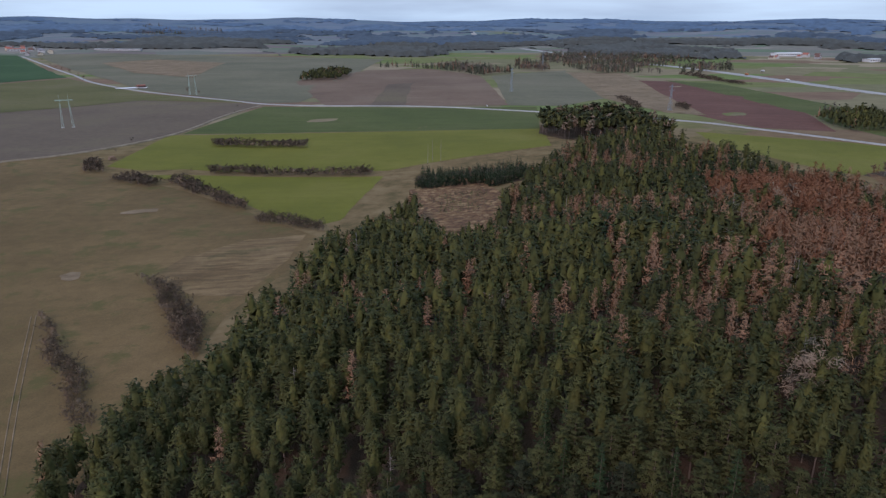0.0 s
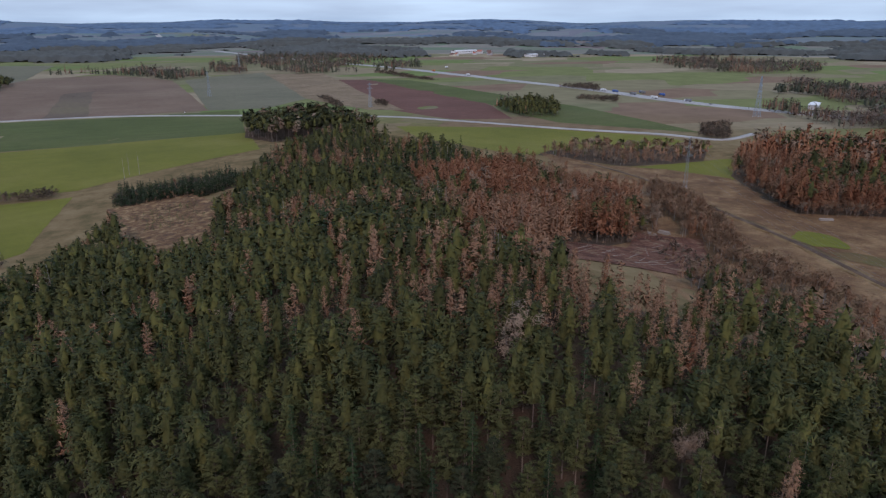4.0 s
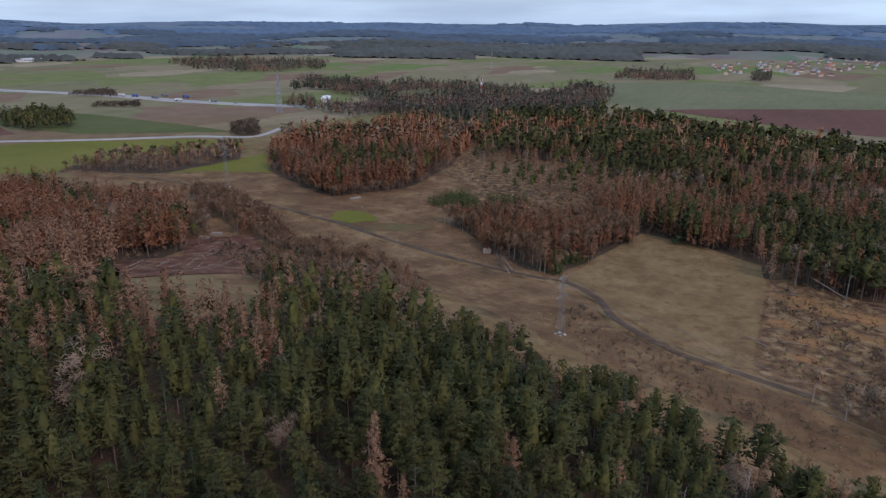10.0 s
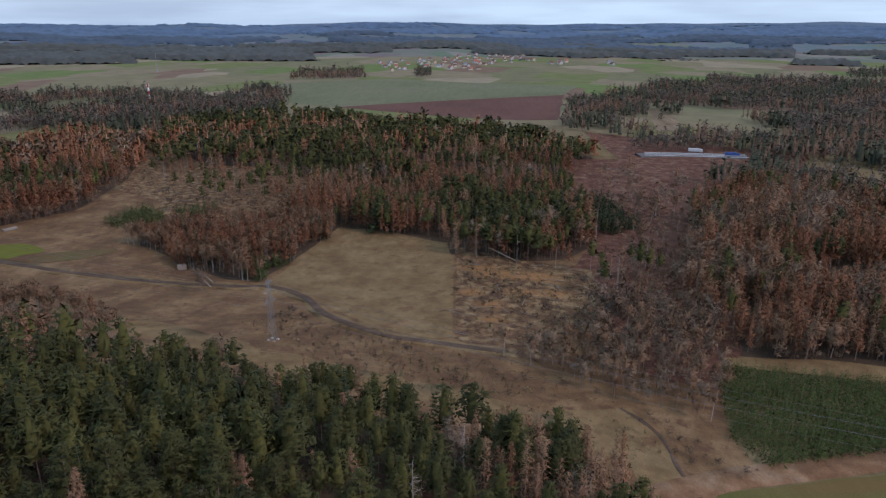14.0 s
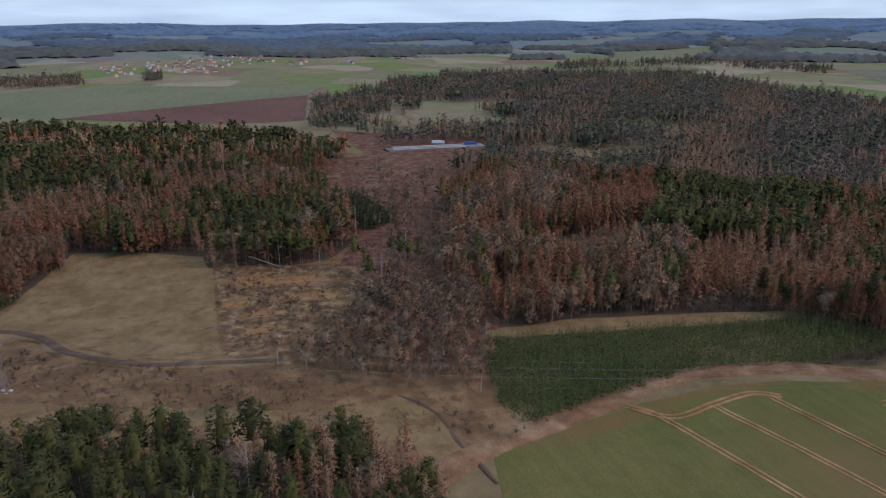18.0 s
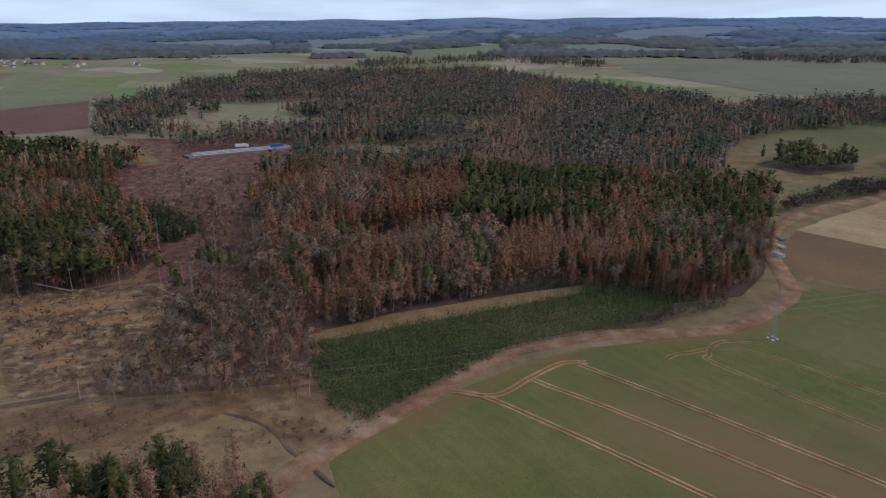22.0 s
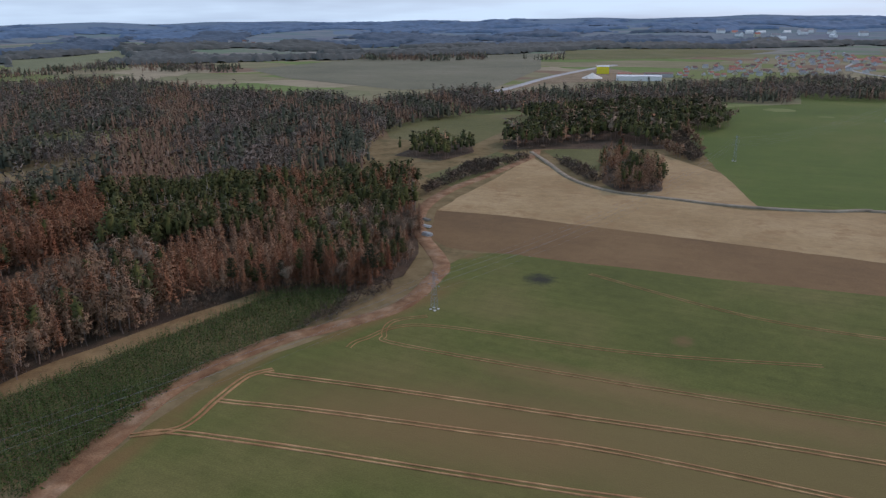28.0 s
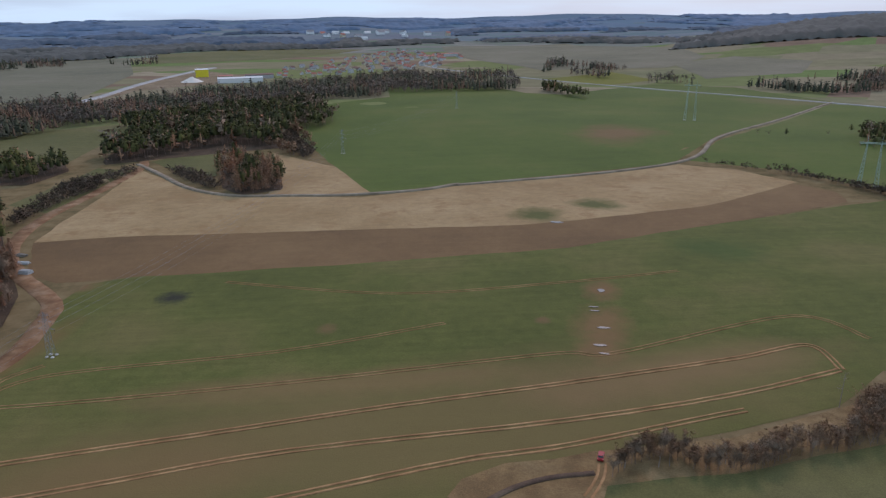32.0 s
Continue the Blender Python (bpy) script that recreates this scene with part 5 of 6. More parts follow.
wood("spruce_plantation", "plantation", [(226, -89), (216, -160), (207, -229), (181, -251), (172, -231), (172, -201), (181, -160), (178, -134), (170, -104), (162, -81), (176, -76), (199, -80)])
wood("road_bushes", "hedge", [(184, -187), (170, -223), (167, -266), (162, -258), (167, -214), (177, -184)])
wood("clearing_saplings", "saplings", [(-9, 442), (6, 463), (30, 473), (28, 384), (5, 377)])
wood("strip_a", "farwood", [(1485, 1755), (1650, 1775), (1635, 1480), (1630, 1250), (1305, 1195), (1315, 1455)])
wood("strip_b", "farwood", [(340, 2470), (595, 2595), (745, 2360), (815, 1970), (685, 1695), (495, 1655), (370, 1685), (290, 2115)])
wood("strip_c", "hedge", [(735, 1115), (755, 1020), (825, 1120), (790, 1175)])
wood("strip_d", "hedge", [(651, 938), (684, 875), (724, 930), (690, 985)])
wood("strip_e", "hedge", [(281, 1157), (267, 987), (277, 959), (295, 1109)])
wood("strip_f", "hedge", [(331, 996), (339, 957), (364, 1033), (350, 1041)])
wood("strip_g", "hedge", [(545, 1690), (580, 1405), (605, 1380), (600, 1655)])
wood("strip_h", "farwood", [(185, 1840), (250, 1705), (290, 1940), (220, 2155)])
wood("strip_i", "farwood", [(1520, 1780), (1690, 1780), (1735, 1340), (1520, 1195), (1420, 1365)])
wood("strip_j", "farwood", [(1345, -2000), (1085, -2000), (935, -2110), (1060, -2385), (1225, -2255), (1450, -2195)])
wood("strip_k", "farwood", [(820, -2140), (670, -2100), (780, -2455), (950, -2500)])
wood("strip_l", "farwood", [(1555, 415), (1620, 260), (1835, 295), (1785, 445)])
wood("strip_m", "farwood", [(1655, -845), (1760, -1315), (1295, -1370), (1435, -1515), (2010, -1505), (1910, -980)])
wood("strip_n", "farwood", [(1650, 145), (1665, 105), (1905, 125), (1905, 160)])
wood("strip_o", "hedge", [(188, -578), (142, -517), (134, -521), (143, -552), (186, -598)])
wood("strip_p", "hedge", [(240, -431), (238, -471), (227, -535), (236, -554), (246, -487), (250, -451)])
wood("strip_q", "hedge", [(243, -444), (241, -534), (214, -586), (223, -602), (251, -556), (256, -469)])
wood("strip_r", "farwood", [(-1560, 3650), (-1155, 3830), (-1225, 4070), (-1640, 4005)])
wood("strip_s", "farwood", [(1195, 425), (1146, 330), (1240, 330), (1325, 405)])
FAR_STANDS.append([(-2110, 3430), (-1955, 3440), (-2115, 3735), (-2280, 3715)])
FAR_STANDS.append([(1275, 1095), (1295, 955), (1665, 945), (1715, 665), (1585, 480), (2015, 675), (2095, 1185), (1635, 1395)])
FAR_STANDS.append([(2640, 1535), (2380, 1025), (2360, 510), (2950, 785), (3005, 1420)])
FAR_STANDS.append([(3260, 520), (3265, 115), (3010, -350), (2760, -1195), (3165, -1370), (3610, -375), (3700, 585)])
FAR_STANDS.append([(1690, -2790), (1130, -2775), (120, -3160), (140, -3575), (1120, -3510), (1785, -3235)])
wood("heather_bushes", "heather", [(351, 6), (337, -28), (324, -58), (279, -55), (226, -23), (241, 3)])
wood("slope_trees", "sparse", [(607, -100), (608, -162), (560, -200), (313, -117), (243, -103), (187, -74), (194, -52), (261, -52), (327, -67), (360, -87)])
wood("track_bushes", "heather", [(247, 69), (219, 29), (212, -10), (190, -24), (193, -10), (202, 27), (224, 63)])
wood("bank_bushes", "heather", [(176, -43), (159, -52), (151, -59), (160, -75), (178, -62), (186, -50)])
wood("dark_spruces", "spruce_small", [(515, -75), (481, -94), (429, -103), (405, -99), (399, -83), (445, -71)])
wood("clump_back", "knollpine", [(282, -769), (205, -834), (126, -832), (87, -822), (71, -883), (116, -1042), (234, -1010), (330, -876)])
wood("clump_fringe", "alders", [(131, -706), (94, -646), (73, -668), (142, -899), (157, -901)])
wood("log_sparse", "sparsetall", [(705, 341), (700, 318), (579, 235), (587, 180), (643, 149), (513, 112), (449, 145), (457, 198), (490, 233)])
wood("log_bushes", "heather", [(547, 277), (644, 292), (564, 228), (575, 176), (616, 142), (496, 108), (428, 137), (400, 173), (439, 208)])
wood("rough_sparse", "sparsetall", [(372, 11), (347, -28), (333, -60), (355, -89), (313, -90), (280, -59), (321, -40), (341, 7)])
wood("red_bushes", "heather", [(553, -93), (628, -147), (542, -154), (413, -114), (331, -102), (297, -77), (353, -72), (437, -100)])
wood("stream_scrub", "heather", [(261, 78), (234, 40), (210, 8), (188, -18), (179, -10), (186, 16), (198, 45), (228, 73)])
wood("stream_trees", "sparse", [(222, -11), (245, -33), (296, -74), (286, -91), (244, -97), (192, -77), (190, -52), (203, -25)])
wood("ride_edge", "hedge", [(235, -93), (236, -128), (229, -169), (216, -230), (223, -237), (236, -174), (243, -132), (242, -97)])
wood("tracks_edge", "hedge", [(211, -235), (182, -256), (175, -275), (180, -280), (187, -262), (216, -244)])
wood("larch_fill", "larch", [(106, 160), (124, 146), (147, 133), (166, 113), (175, 98), (175, 83), (143, 79), (129, 96), (109, 117), (90, 137)])

wood("rough_tussocks", "rough", [(372, 10), (347, -28), (333, -60), (280, -57), (220, -22), (225, -3), (239, 6)])
wood("log_tussocks", "rough", [(491, 267), (628, 313), (733, 355), (717, 326), (593, 240), (598, 184), (657, 153), (514, 110), (436, 96), (382, 165), (396, 189), (462, 221)])
wood("red_brash", "rough", [(619, -93), (668, -156), (564, -168), (439, -121), (315, -101), (276, -68), (324, -59), (375, -91), (451, -99)])
wood("felled_brash", "rough", [(177, 257), (207, 250), (240, 285), (271, 267), (234, 220), (200, 195), (144, 209)])
wood("valley_scrub", "scrub", [(262, 75), (240, 42), (230, 5), (224, -22), (196, -42), (160, -50), (150, -30), (172, 0), (186, 30), (212, 68), (240, 92)])
wood("meadow_tussocks", "meadowtufts", [(332, 533), (354, 460), (394, 437), (420, 392), (378, 294), (433, 266), (480, 263), (472, 224), (421, 230), (362, 189), (333, 152), (299, 115), (303, 103), (409, 83), (381, 16), (294, 4), (279, -9), (221, -22), (204, -69), (152, -55), (130, -37), (151, 5), (174, 40), (204, 86), (256, 157), (303, 278), (234, 255), (286, 359), (308, 460)])


# ---- things ----
def part(name, bm, mat, parent, label=""):
    """Links a bmesh as one mesh under a thing or a part."""
    me = bpy.data.meshes.new(name)
    bm.to_mesh(me)
    bm.free()
    me.materials.append(MATS[mat])
    ob = new(name, me)
    ob.parent = parent
    if label:
        tagged(ob, label)
    return ob


def thing(name, x, y, label, category, group="", turn=0.0, lift=0.0):
    ob = new(name)
    ob.matrix_basis = pose(x, y, float(height(x, y)) + lift, 0, 0, turn)
    return tagged(ob, label, category, group)


def block(bm, cx, cy, cz, sx, sy, sz, bevel=0.0):
    """A block with its edges taken off."""
    r = bmesh.ops.create_cube(bm, size=1, matrix=Matrix.LocRotScale((cx, cy, cz), None, (sx, sy, sz)))
    if bevel:
        bmesh.ops.bevel(bm, geom=list({e for v in r["verts"] for e in v.link_edges}), offset=bevel, segments=2, affect="EDGES")
    return bm


def rod(bm, a, b, ra, rb=None, n=4):
    """A tapered bar from a to b."""
    a, b = Vector(a), Vector(b)
    m = Matrix.Translation((a + b) / 2) @ (b - a).to_track_quat("Z", "Y").to_matrix().to_4x4()
    bmesh.ops.create_cone(bm, cap_ends=True, segments=n, radius1=ra, radius2=ra if rb is None else rb, depth=(b - a).length, matrix=m)
    return bm


plain("tower_steel", (0.27, 0.32, 0.35), 0.5, 0.4)
plain("green_steel", (0.34, 0.46, 0.4), 0.6, 0.2)
plain("cable", (0.2, 0.2, 0.21), 0.6, 0.3)
plain("insulator", (0.2, 0.12, 0.08), 0.3)
plain("render_white", (0.5, 0.49, 0.47), 0.9)
plain("render_cream", (0.55, 0.48, 0.36), 0.9)
plain("render_grey", (0.4, 0.39, 0.38), 0.9)
plain("roof_red", (0.38, 0.13, 0.09), 0.8)
plain("roof_brown", (0.16, 0.08, 0.06), 0.8)
plain("roof_grey", (0.2, 0.2, 0.21), 0.7)
plain("roof_pale", (0.58, 0.58, 0.57), 0.6)
plain("window_glass", (0.04, 0.05, 0.06), 0.1)
plain("door_brown", (0.12, 0.07, 0.04), 0.6)
plain("yellow_cladding", (0.75, 0.6, 0.02), 0.5, vary=0.08)
plain("hall_white", (0.7, 0.7, 0.69), 0.6, vary=0.1)
plain("red_paint", (0.3, 0.006, 0.012), 0.6, vary=0.08)
plain("mast_red", (0.5, 0.06, 0.04), 0.5, vary=0.1)
plain("white_paint", (0.75, 0.75, 0.74), 0.4, vary=0.06)
plain("blue_paint", (0.05, 0.12, 0.34), 0.4, vary=0.1)
plain("orange_paint", (0.55, 0.16, 0.04), 0.4, vary=0.1)
plain("dark_paint", (0.05, 0.055, 0.06), 0.35, vary=0.1)
plain("tyre", (0.02, 0.02, 0.02), 0.9)
plain("lamp_glass", (0.6, 0.55, 0.45), 0.2)
plain("log_end", (0.42, 0.29, 0.16), 0.9)
plain("log_bark", (0.22, 0.14, 0.09), 0.95, scale=2.0)
plain("grey_log", (0.27, 0.23, 0.19), 0.95, scale=2.0)
plain("concrete_pipe", (0.5, 0.5, 0.49), 0.85)
plain("sand", (0.6, 0.56, 0.5), 0.95)


def lattice_tower(x, y, tall, turn, arms=((0.62, 3.4), (0.78, 2.8), (0.92, 2.2)), wide=2.4, gauge=0.05, label="grey steel lattice power pylon on concrete feet", mat="tower_steel"):
    t = thing("power_pylon", x, y, label, "pylon", "power pylons", turn)
    half = lambda f: wide / 2 * (1 - f) + 0.35 * f
    for sx in (-1, 1):
        for sy in (-1, 1):
            b = half(0)
            part("leg", rod(bmesh.new(), (sx * b, sy * b, 0), (sx * half(1), sy * half(1), tall * 0.96), gauge, gauge * 0.6), mat, t)
            part("foot", block(bmesh.new(), sx * b, sy * b, 0.15, 1.0, 1.0, 0.7, 0.08), "concrete", t, "pale concrete footing")
    n = 9
    for side in range(4):
        m = Matrix.Rotation(side * math.pi / 2, 4, "Z")
        for i in range(n):
            f, g = i / n, (i + 1) / n
            for s in (-1, 1):
                part("brace", rod(bmesh.new(), m @ Vector((s * half(f), -half(f), tall * 0.96 * f)), m @ Vector((-s * half(g), -half(g), tall * 0.96 * g)), gauge * 0.55, n=3), mat, t)
    for f, reach in arms:
        for s in (-1, 1):
            bm = bmesh.new()
            z, w = tall * f, half(f)
            tip = Vector((s * reach, 0, z))
            for sy in (-1, 1):
                rod(bm, (s * w, sy * w, z), tip, gauge * 0.7, n=3)
                rod(bm, (s * w, sy * w, z + 1.1), tip, gauge * 0.6, n=3)
            arm = part("crossarm", bm, mat, t)
            part("insulator_string", rod(bmesh.new(), tip, tip - Vector((0, 0, 1.1)), 0.09, n=6), "insulator", arm, "brown insulator string")
    part("peak", rod(bmesh.new(), (0, 0, tall * 0.95), (0, 0, tall), 0.12, 0.04), mat, t)
    return t


def portal_tower(x, y, tall, turn, span=9.0):
    t = thing("portal_pylon", x, y, "tall green-grey portal pylon with two lattice legs", "pylon", "portal pylons", turn)
    for s in (-1, 1):
        bm = bmesh.new()
        for sx in (-1, 1):
            for sy in (-1, 1):
                rod(bm, (s * span / 2 * 1.25 + sx * 1.3, sy * 1.3, 0), (s * span / 2 + sx * 0.3, sy * 0.3, tall * 0.82), 0.12, 0.08)
        for i in range(10):
            f, g = i / 10, (i + 1) / 10
            for sy in (-1, 1):
                for sx in (-1, 1):
                    c, d = s * span / 2 * (1.25 - 0.25 * f), s * span / 2 * (1.25 - 0.25 * g)
                    rod(bm, (c + sx * (1.3 - f), sy * (1.3 - f), tall * 0.82 * f), (d - sx * (1.3 - g), sy * (1.3 - g), tall * 0.82 * g), 0.07, n=3)
        leg = part("leg", bm, "green_steel", t)
        part("peak", rod(bmesh.new(), (s * span / 2, 0, tall * 0.82), (s * span / 2 * 1.05, 0, tall), 0.16, 0.07), "green_steel", leg)
        part("foot", block(bmesh.new(), s * span / 2 * 1.25, 0, 0.1, 3.6, 3.6, 0.6, 0.1), "concrete", leg, "concrete footing")
    bm = bmesh.new()
    z = tall * 0.82
    for sy in (-0.5, 0.5):
        for dz in (0, 1.4):
            rod(bm, (-span * 1.05, sy * (1 - dz / 3), z + dz * 0.6), (span * 1.05, sy * (1 - dz / 3), z + dz * 0.6), 0.12)
    for i in range(14):
        u = -span + i * span / 7
        rod(bm, (u, -0.5, z), (u + span / 14, 0.3, z + 0.85), 0.07, n=3)
        rod(bm, (u + span / 14, 0.3, z + 0.85), (u + span / 7, -0.5, z), 0.07, n=3)
    beam = part("crossbeam", bm, "green_steel", t)
    for u in (-span, 0, span):
        part("insulator_string", rod(bmesh.new(), (u, 0, z), (u, 0, z - 2.6), 0.12, n=6), "insulator", beam, "hanging insulator string")
    return t


def cables(a, b, tall_a, tall_b, turn_a, turn_b, arms=((0.62, 3.4), (0.78, 2.8), (0.92, 2.2))):
    """Sagging conductors from one pylon to the next."""
    for f, reach in arms:
        for s in (-1, 1):
            ends = []
            for (x, y), turn, tall in ((a, turn_a, tall_a), (b, turn_b, tall_b)):
                c, d = math.cos(radians(turn)), math.sin(radians(turn))
                ends.append(Vector((x + c * s * reach, y + d * s * reach, float(height(x, y)) + tall * f - 1.1)))
            flat = (ends[1] - ends[0]).cross(Vector((0, 0, 1))).normalized()
            v, t = [], []
            for i in range(31):
                u = i / 30
                p = ends[0].lerp(ends[1], u) - Vector((0, 0, 4 * u * (1 - u) * (ends[0] - ends[1]).length * 0.022))
                v += [p + 0.025 * flat, p + Vector((0, 0, 0.04)), p - 0.025 * flat]
                if i:
                    o = 3 * i
                    for e in range(3):
                        g = (e + 1) % 3
                        t += [(o + e - 3, o + g - 3, o + g), (o + e - 3, o + g, o + e)]
            me = mesh_of("power_cable", [tuple(p) for p in v], t, ["cable"])
            tagged(new("power_cable", me), "thin dark power cable sagging between pylons", "cable", "power cables")


def bearing(a, b):
    """The turn of a pylon whose arms stand across the line from a to b."""
    return math.degrees(math.atan2(b[1] - a[1], b[0] - a[0])) - 90


LINE = [(357.4, 373.6), (219.2, 70.8), (132.7, -245.5), (50.1, -666.1), (-88.8, -979.3)]
TURNS = [bearing(LINE[max(0, i - 1)], LINE[min(len(LINE) - 1, i + 1)]) for i in range(len(LINE))]
TALL = [38.0, 24.0, 18.5, 24.0, 24.0]
for (lx, ly), lt, tall in zip(LINE, TURNS, TALL):
    lattice_tower(lx, ly, tall, lt)
for i in range(len(LINE) - 1):
    cables(LINE[i], LINE[i + 1], TALL[i], TALL[i + 1], TURNS[i], TURNS[i + 1])
for (lx, ly), tall in (((118.3, 1215.8), 42.0), ((313.9, 965.0), 36.0), ((256.7, 1831.8), 45.0), ((1787.4, 820.7), 50)):
    lattice_tower(lx, ly, tall, 30, arms=((0.75, 6.0), (0.9, 4.5)), wide=4.5, gauge=0.16)
lattice_tower(*(735.6, 656.3), 53.0, 20, arms=((0.6, 6.5), (0.74, 5.5), (0.88, 4.5)), wide=7.0, gauge=0.28, label="large grey lattice pylon beside the motorway")
for (lx, ly), tall, turn in (((-439.4, 810.6), 38.0, 30), ((-426.2, 1197.2), 38.0, 30), ((-356.9, -815.8), 50.0, -20), ((-343.7, -468.6), 38.0, -25)):
    portal_tower(lx, ly, tall, turn)


def mast(x, y, tall):
    t = thing("radio_mast", x, y, "red and white banded radio mast above the village", "mast")
    for i in range(6):
        f, g = i / 6, (i + 1) / 6
        part("mast_section", rod(bmesh.new(), (0, 0, tall * f), (0, 0, tall * g), 2.2 - 0.9 * f, 2.2 - 0.9 * g, 8), "mast_red" if i % 2 else "white_paint", t, "red band" if i % 2 else "white band")
    for i in range(3):
        a = i * 2.1
        part("antenna", block(bmesh.new(), math.cos(a) * 2.3, math.sin(a) * 2.3, tall * 0.93, 0.7, 0.7, 3.2, 0.1), "white_paint", t, "white antenna panel")
    return t


mast(*(1067.4, 507.9), 34.0)


# houses
def house(x, y, turn, w, d, h, wall, roof, group):
    t = thing("house", x, y, {"roof_red": "small house with red tiled gable roof", "roof_brown": "small house with brown gable roof", "roof_grey": "small house with grey roof"}.get(roof, "house with pale roof"), "house", group, turn, -0.2)
    body = part("wall", block(bmesh.new(), 0, 0, h / 2, w, d, h, 0.05), wall, t)
    bm = bmesh.new()
    e, rise = 0.5, d * 0.42
    ring = [[bm.verts.new((sx * (w / 2 + e), yy, zz)) for yy, zz in ((-d / 2 - e, h - 0.25), (0, h + rise), (d / 2 + e, h - 0.25), (d / 2 + e, h - 0.5), (0, h + rise - 0.3), (-d / 2 - e, h - 0.5))] for sx in (-1, 1)]
    for i in range(6):
        j = (i + 1) % 6
        bm.faces.new((ring[0][i], ring[0][j], ring[1][j], ring[1][i]))
    bm.faces.new(ring[0][::-1])
    bm.faces.new(ring[1])
    bmesh.ops.recalc_face_normals(bm, faces=bm.faces[:])
    rf = part("roof", bm, roof, t)
    for sx in (-1, 1):
        bm = bmesh.new()
        g = [[bm.verts.new((sx * (w / 2 - q), yy, zz)) for yy, zz in ((-d / 2, h - 0.1), (d / 2, h - 0.1), (0, h + rise - 0.35))] for q in (0.05, 0.3)]
        bm.faces.new(g[0])
        bm.faces.new(g[1][::-1])
        for i in range(3):
            bm.faces.new((g[0][i], g[1][i], g[1][(i + 1) % 3], g[0][(i + 1) % 3]))
        bmesh.ops.recalc_face_normals(bm, faces=bm.faces[:])
        part("gable", bm, wall, t)
    part("chimney", block(bmesh.new(), w * 0.18, d * 0.1, h + rise * 0.85, 0.6, 0.6, 1.7, 0.04), "roof_brown", rf)
    if math.hypot(x, y) > 1700:
        return t
    for s in (-1, 1):
        for u in (-0.28, 0.28):
            part("window", block(bmesh.new(), u * w, s * (d / 2 + 0.02), h * 0.55, 1.3, 0.1, 1.4, 0.02), "window_glass", body)
    part("door", block(bmesh.new(), 0, d / 2 + 0.03, 1.05, 1.0, 0.1, 2.1, 0.02), "door_brown", body)
    return t


HOUSES = []


def village(pts, gap, group, scale=1.0, share=1.0, pale=0.0):
    """Houses in an outline, built from a few models and copied."""
    if not HOUSES:
        for i, (wall, roof) in enumerate((("render_white", "roof_red"), ("render_cream", "roof_red"), ("render_grey", "roof_brown"), ("render_white", "roof_grey"), ("render_cream", "roof_brown"), ("render_white", "roof_red"), ("hall_white", "roof_pale"), ("hall_white", "roof_grey"))):
            HOUSES.append(((9 + i, 8 + i % 3, 4 + i % 2 * 1.8), wall, roof))
    OPEN_LAND.append(pts)
    xs, ys = scatter(pts, gap, 0.45)
    made = {}
    for x, y in zip(xs, ys):
        if RNG.random() > share:
            continue
        i = int(RNG.integers(0, 6)) if RNG.random() >= pale else 6 + int(RNG.integers(0, 2))
        turn = float(RNG.choice([20, 110, 35, 125])) + RNG.uniform(-8, 8)
        if i in made:
            copy_thing(made[i], pose(x, y, float(height(x, y)) - 0.2, 0, 0, turn))
        else:
            (w, d, h), wall, roof = HOUSES[i]
            made[i] = house(x, y, turn, w * scale, d * scale, h * scale, wall, roof, group)


village([(305, -1620), (265, -1960), (165, -2245), (70, -2620), (-30, -2880), (-190, -2495), (-125, -1820), (75, -1740), (165, -1575)], 45, "houses of the roadside village", 1.05, 0.8)
village([(-110, -2305), (-210, -2485), (-245, -2255), (-165, -2160)], 38, "farm houses by the lane", 1.3, 0.6)
village([(1840, 265), (2395, 325), (2485, 235), (2850, 25), (2880, -195), (2325, -125), (1910, 15), (1995, 140)], 52, "houses of the town on the plateau", 1.0, 0.7)
village([(-1620, 2615), (-1715, 2840), (-1575, 2750), (-1425, 2655), (-1430, 2495)], 40, "red-roofed farm houses", 1.5, 0.7)
village([(1026, 597), (1100, 600), (1175, 490), (1110, 453), (1001, 482)], 30, "houses under the mast", 1.0, 0.5)
village([(2555, -125), (2430, -290), (2290, -520), (2395, -685), (2170, -475), (2145, -255)], 70, "scattered houses by the far road", 1.2, 0.5)
village([(505, -3800), (290, -4045), (35, -4150), (-325, -4225), (-315, -3690), (-75, -3530), (145, -3495)], 115, "far town buildings", 2.3, 0.6, 0.8)
village([(2560, -2560), (2535, -2725), (2355, -2900), (2285, -2640)], 90, "far hamlet houses", 1.6, 0.6)
village([(1055, 2305), (1290, 2555), (1450, 2565), (1215, 2320)], 60, "houses of the village behind the motorway", 1.5, 0.5)


def hall(x, y, turn, w, d, h, wall, roof, label):
    t = thing("warehouse", x, y, label, "warehouse", "", turn, -0.2)
    b = part("wall", block(bmesh.new(), 0, 0, h / 2, w, d, h, 0.1), wall, t)
    bm = block(bmesh.new(), 0, 0, h + 0.35, w + 1, d + 1, 0.7, 0.1)
    bmesh.ops.subdivide_edges(bm, edges=[e for e in bm.edges if abs(e.verts[0].co.y - e.verts[1].co.y) > d * 0.8], cuts=1)
    for v in bm.verts:
        if abs(v.co.y) < d * 0.1:
            v.co.z += d * 0.07
    part("roof", bm, roof, t)
    n = max(3, int(w / 9))
    for i in range(n):
        part("window", block(bmesh.new(), -w / 2 + (i + 0.5) * w / n, -d / 2 - 0.03, h * 0.6, w / n * 0.6, 0.15, h * 0.25, 0.03), "window_glass", b)
    part("gate", block(bmesh.new(), w / 2 + 0.03, 0, h * 0.35, 0.15, 5, h * 0.7, 0.03), "roof_grey", b)
    return t


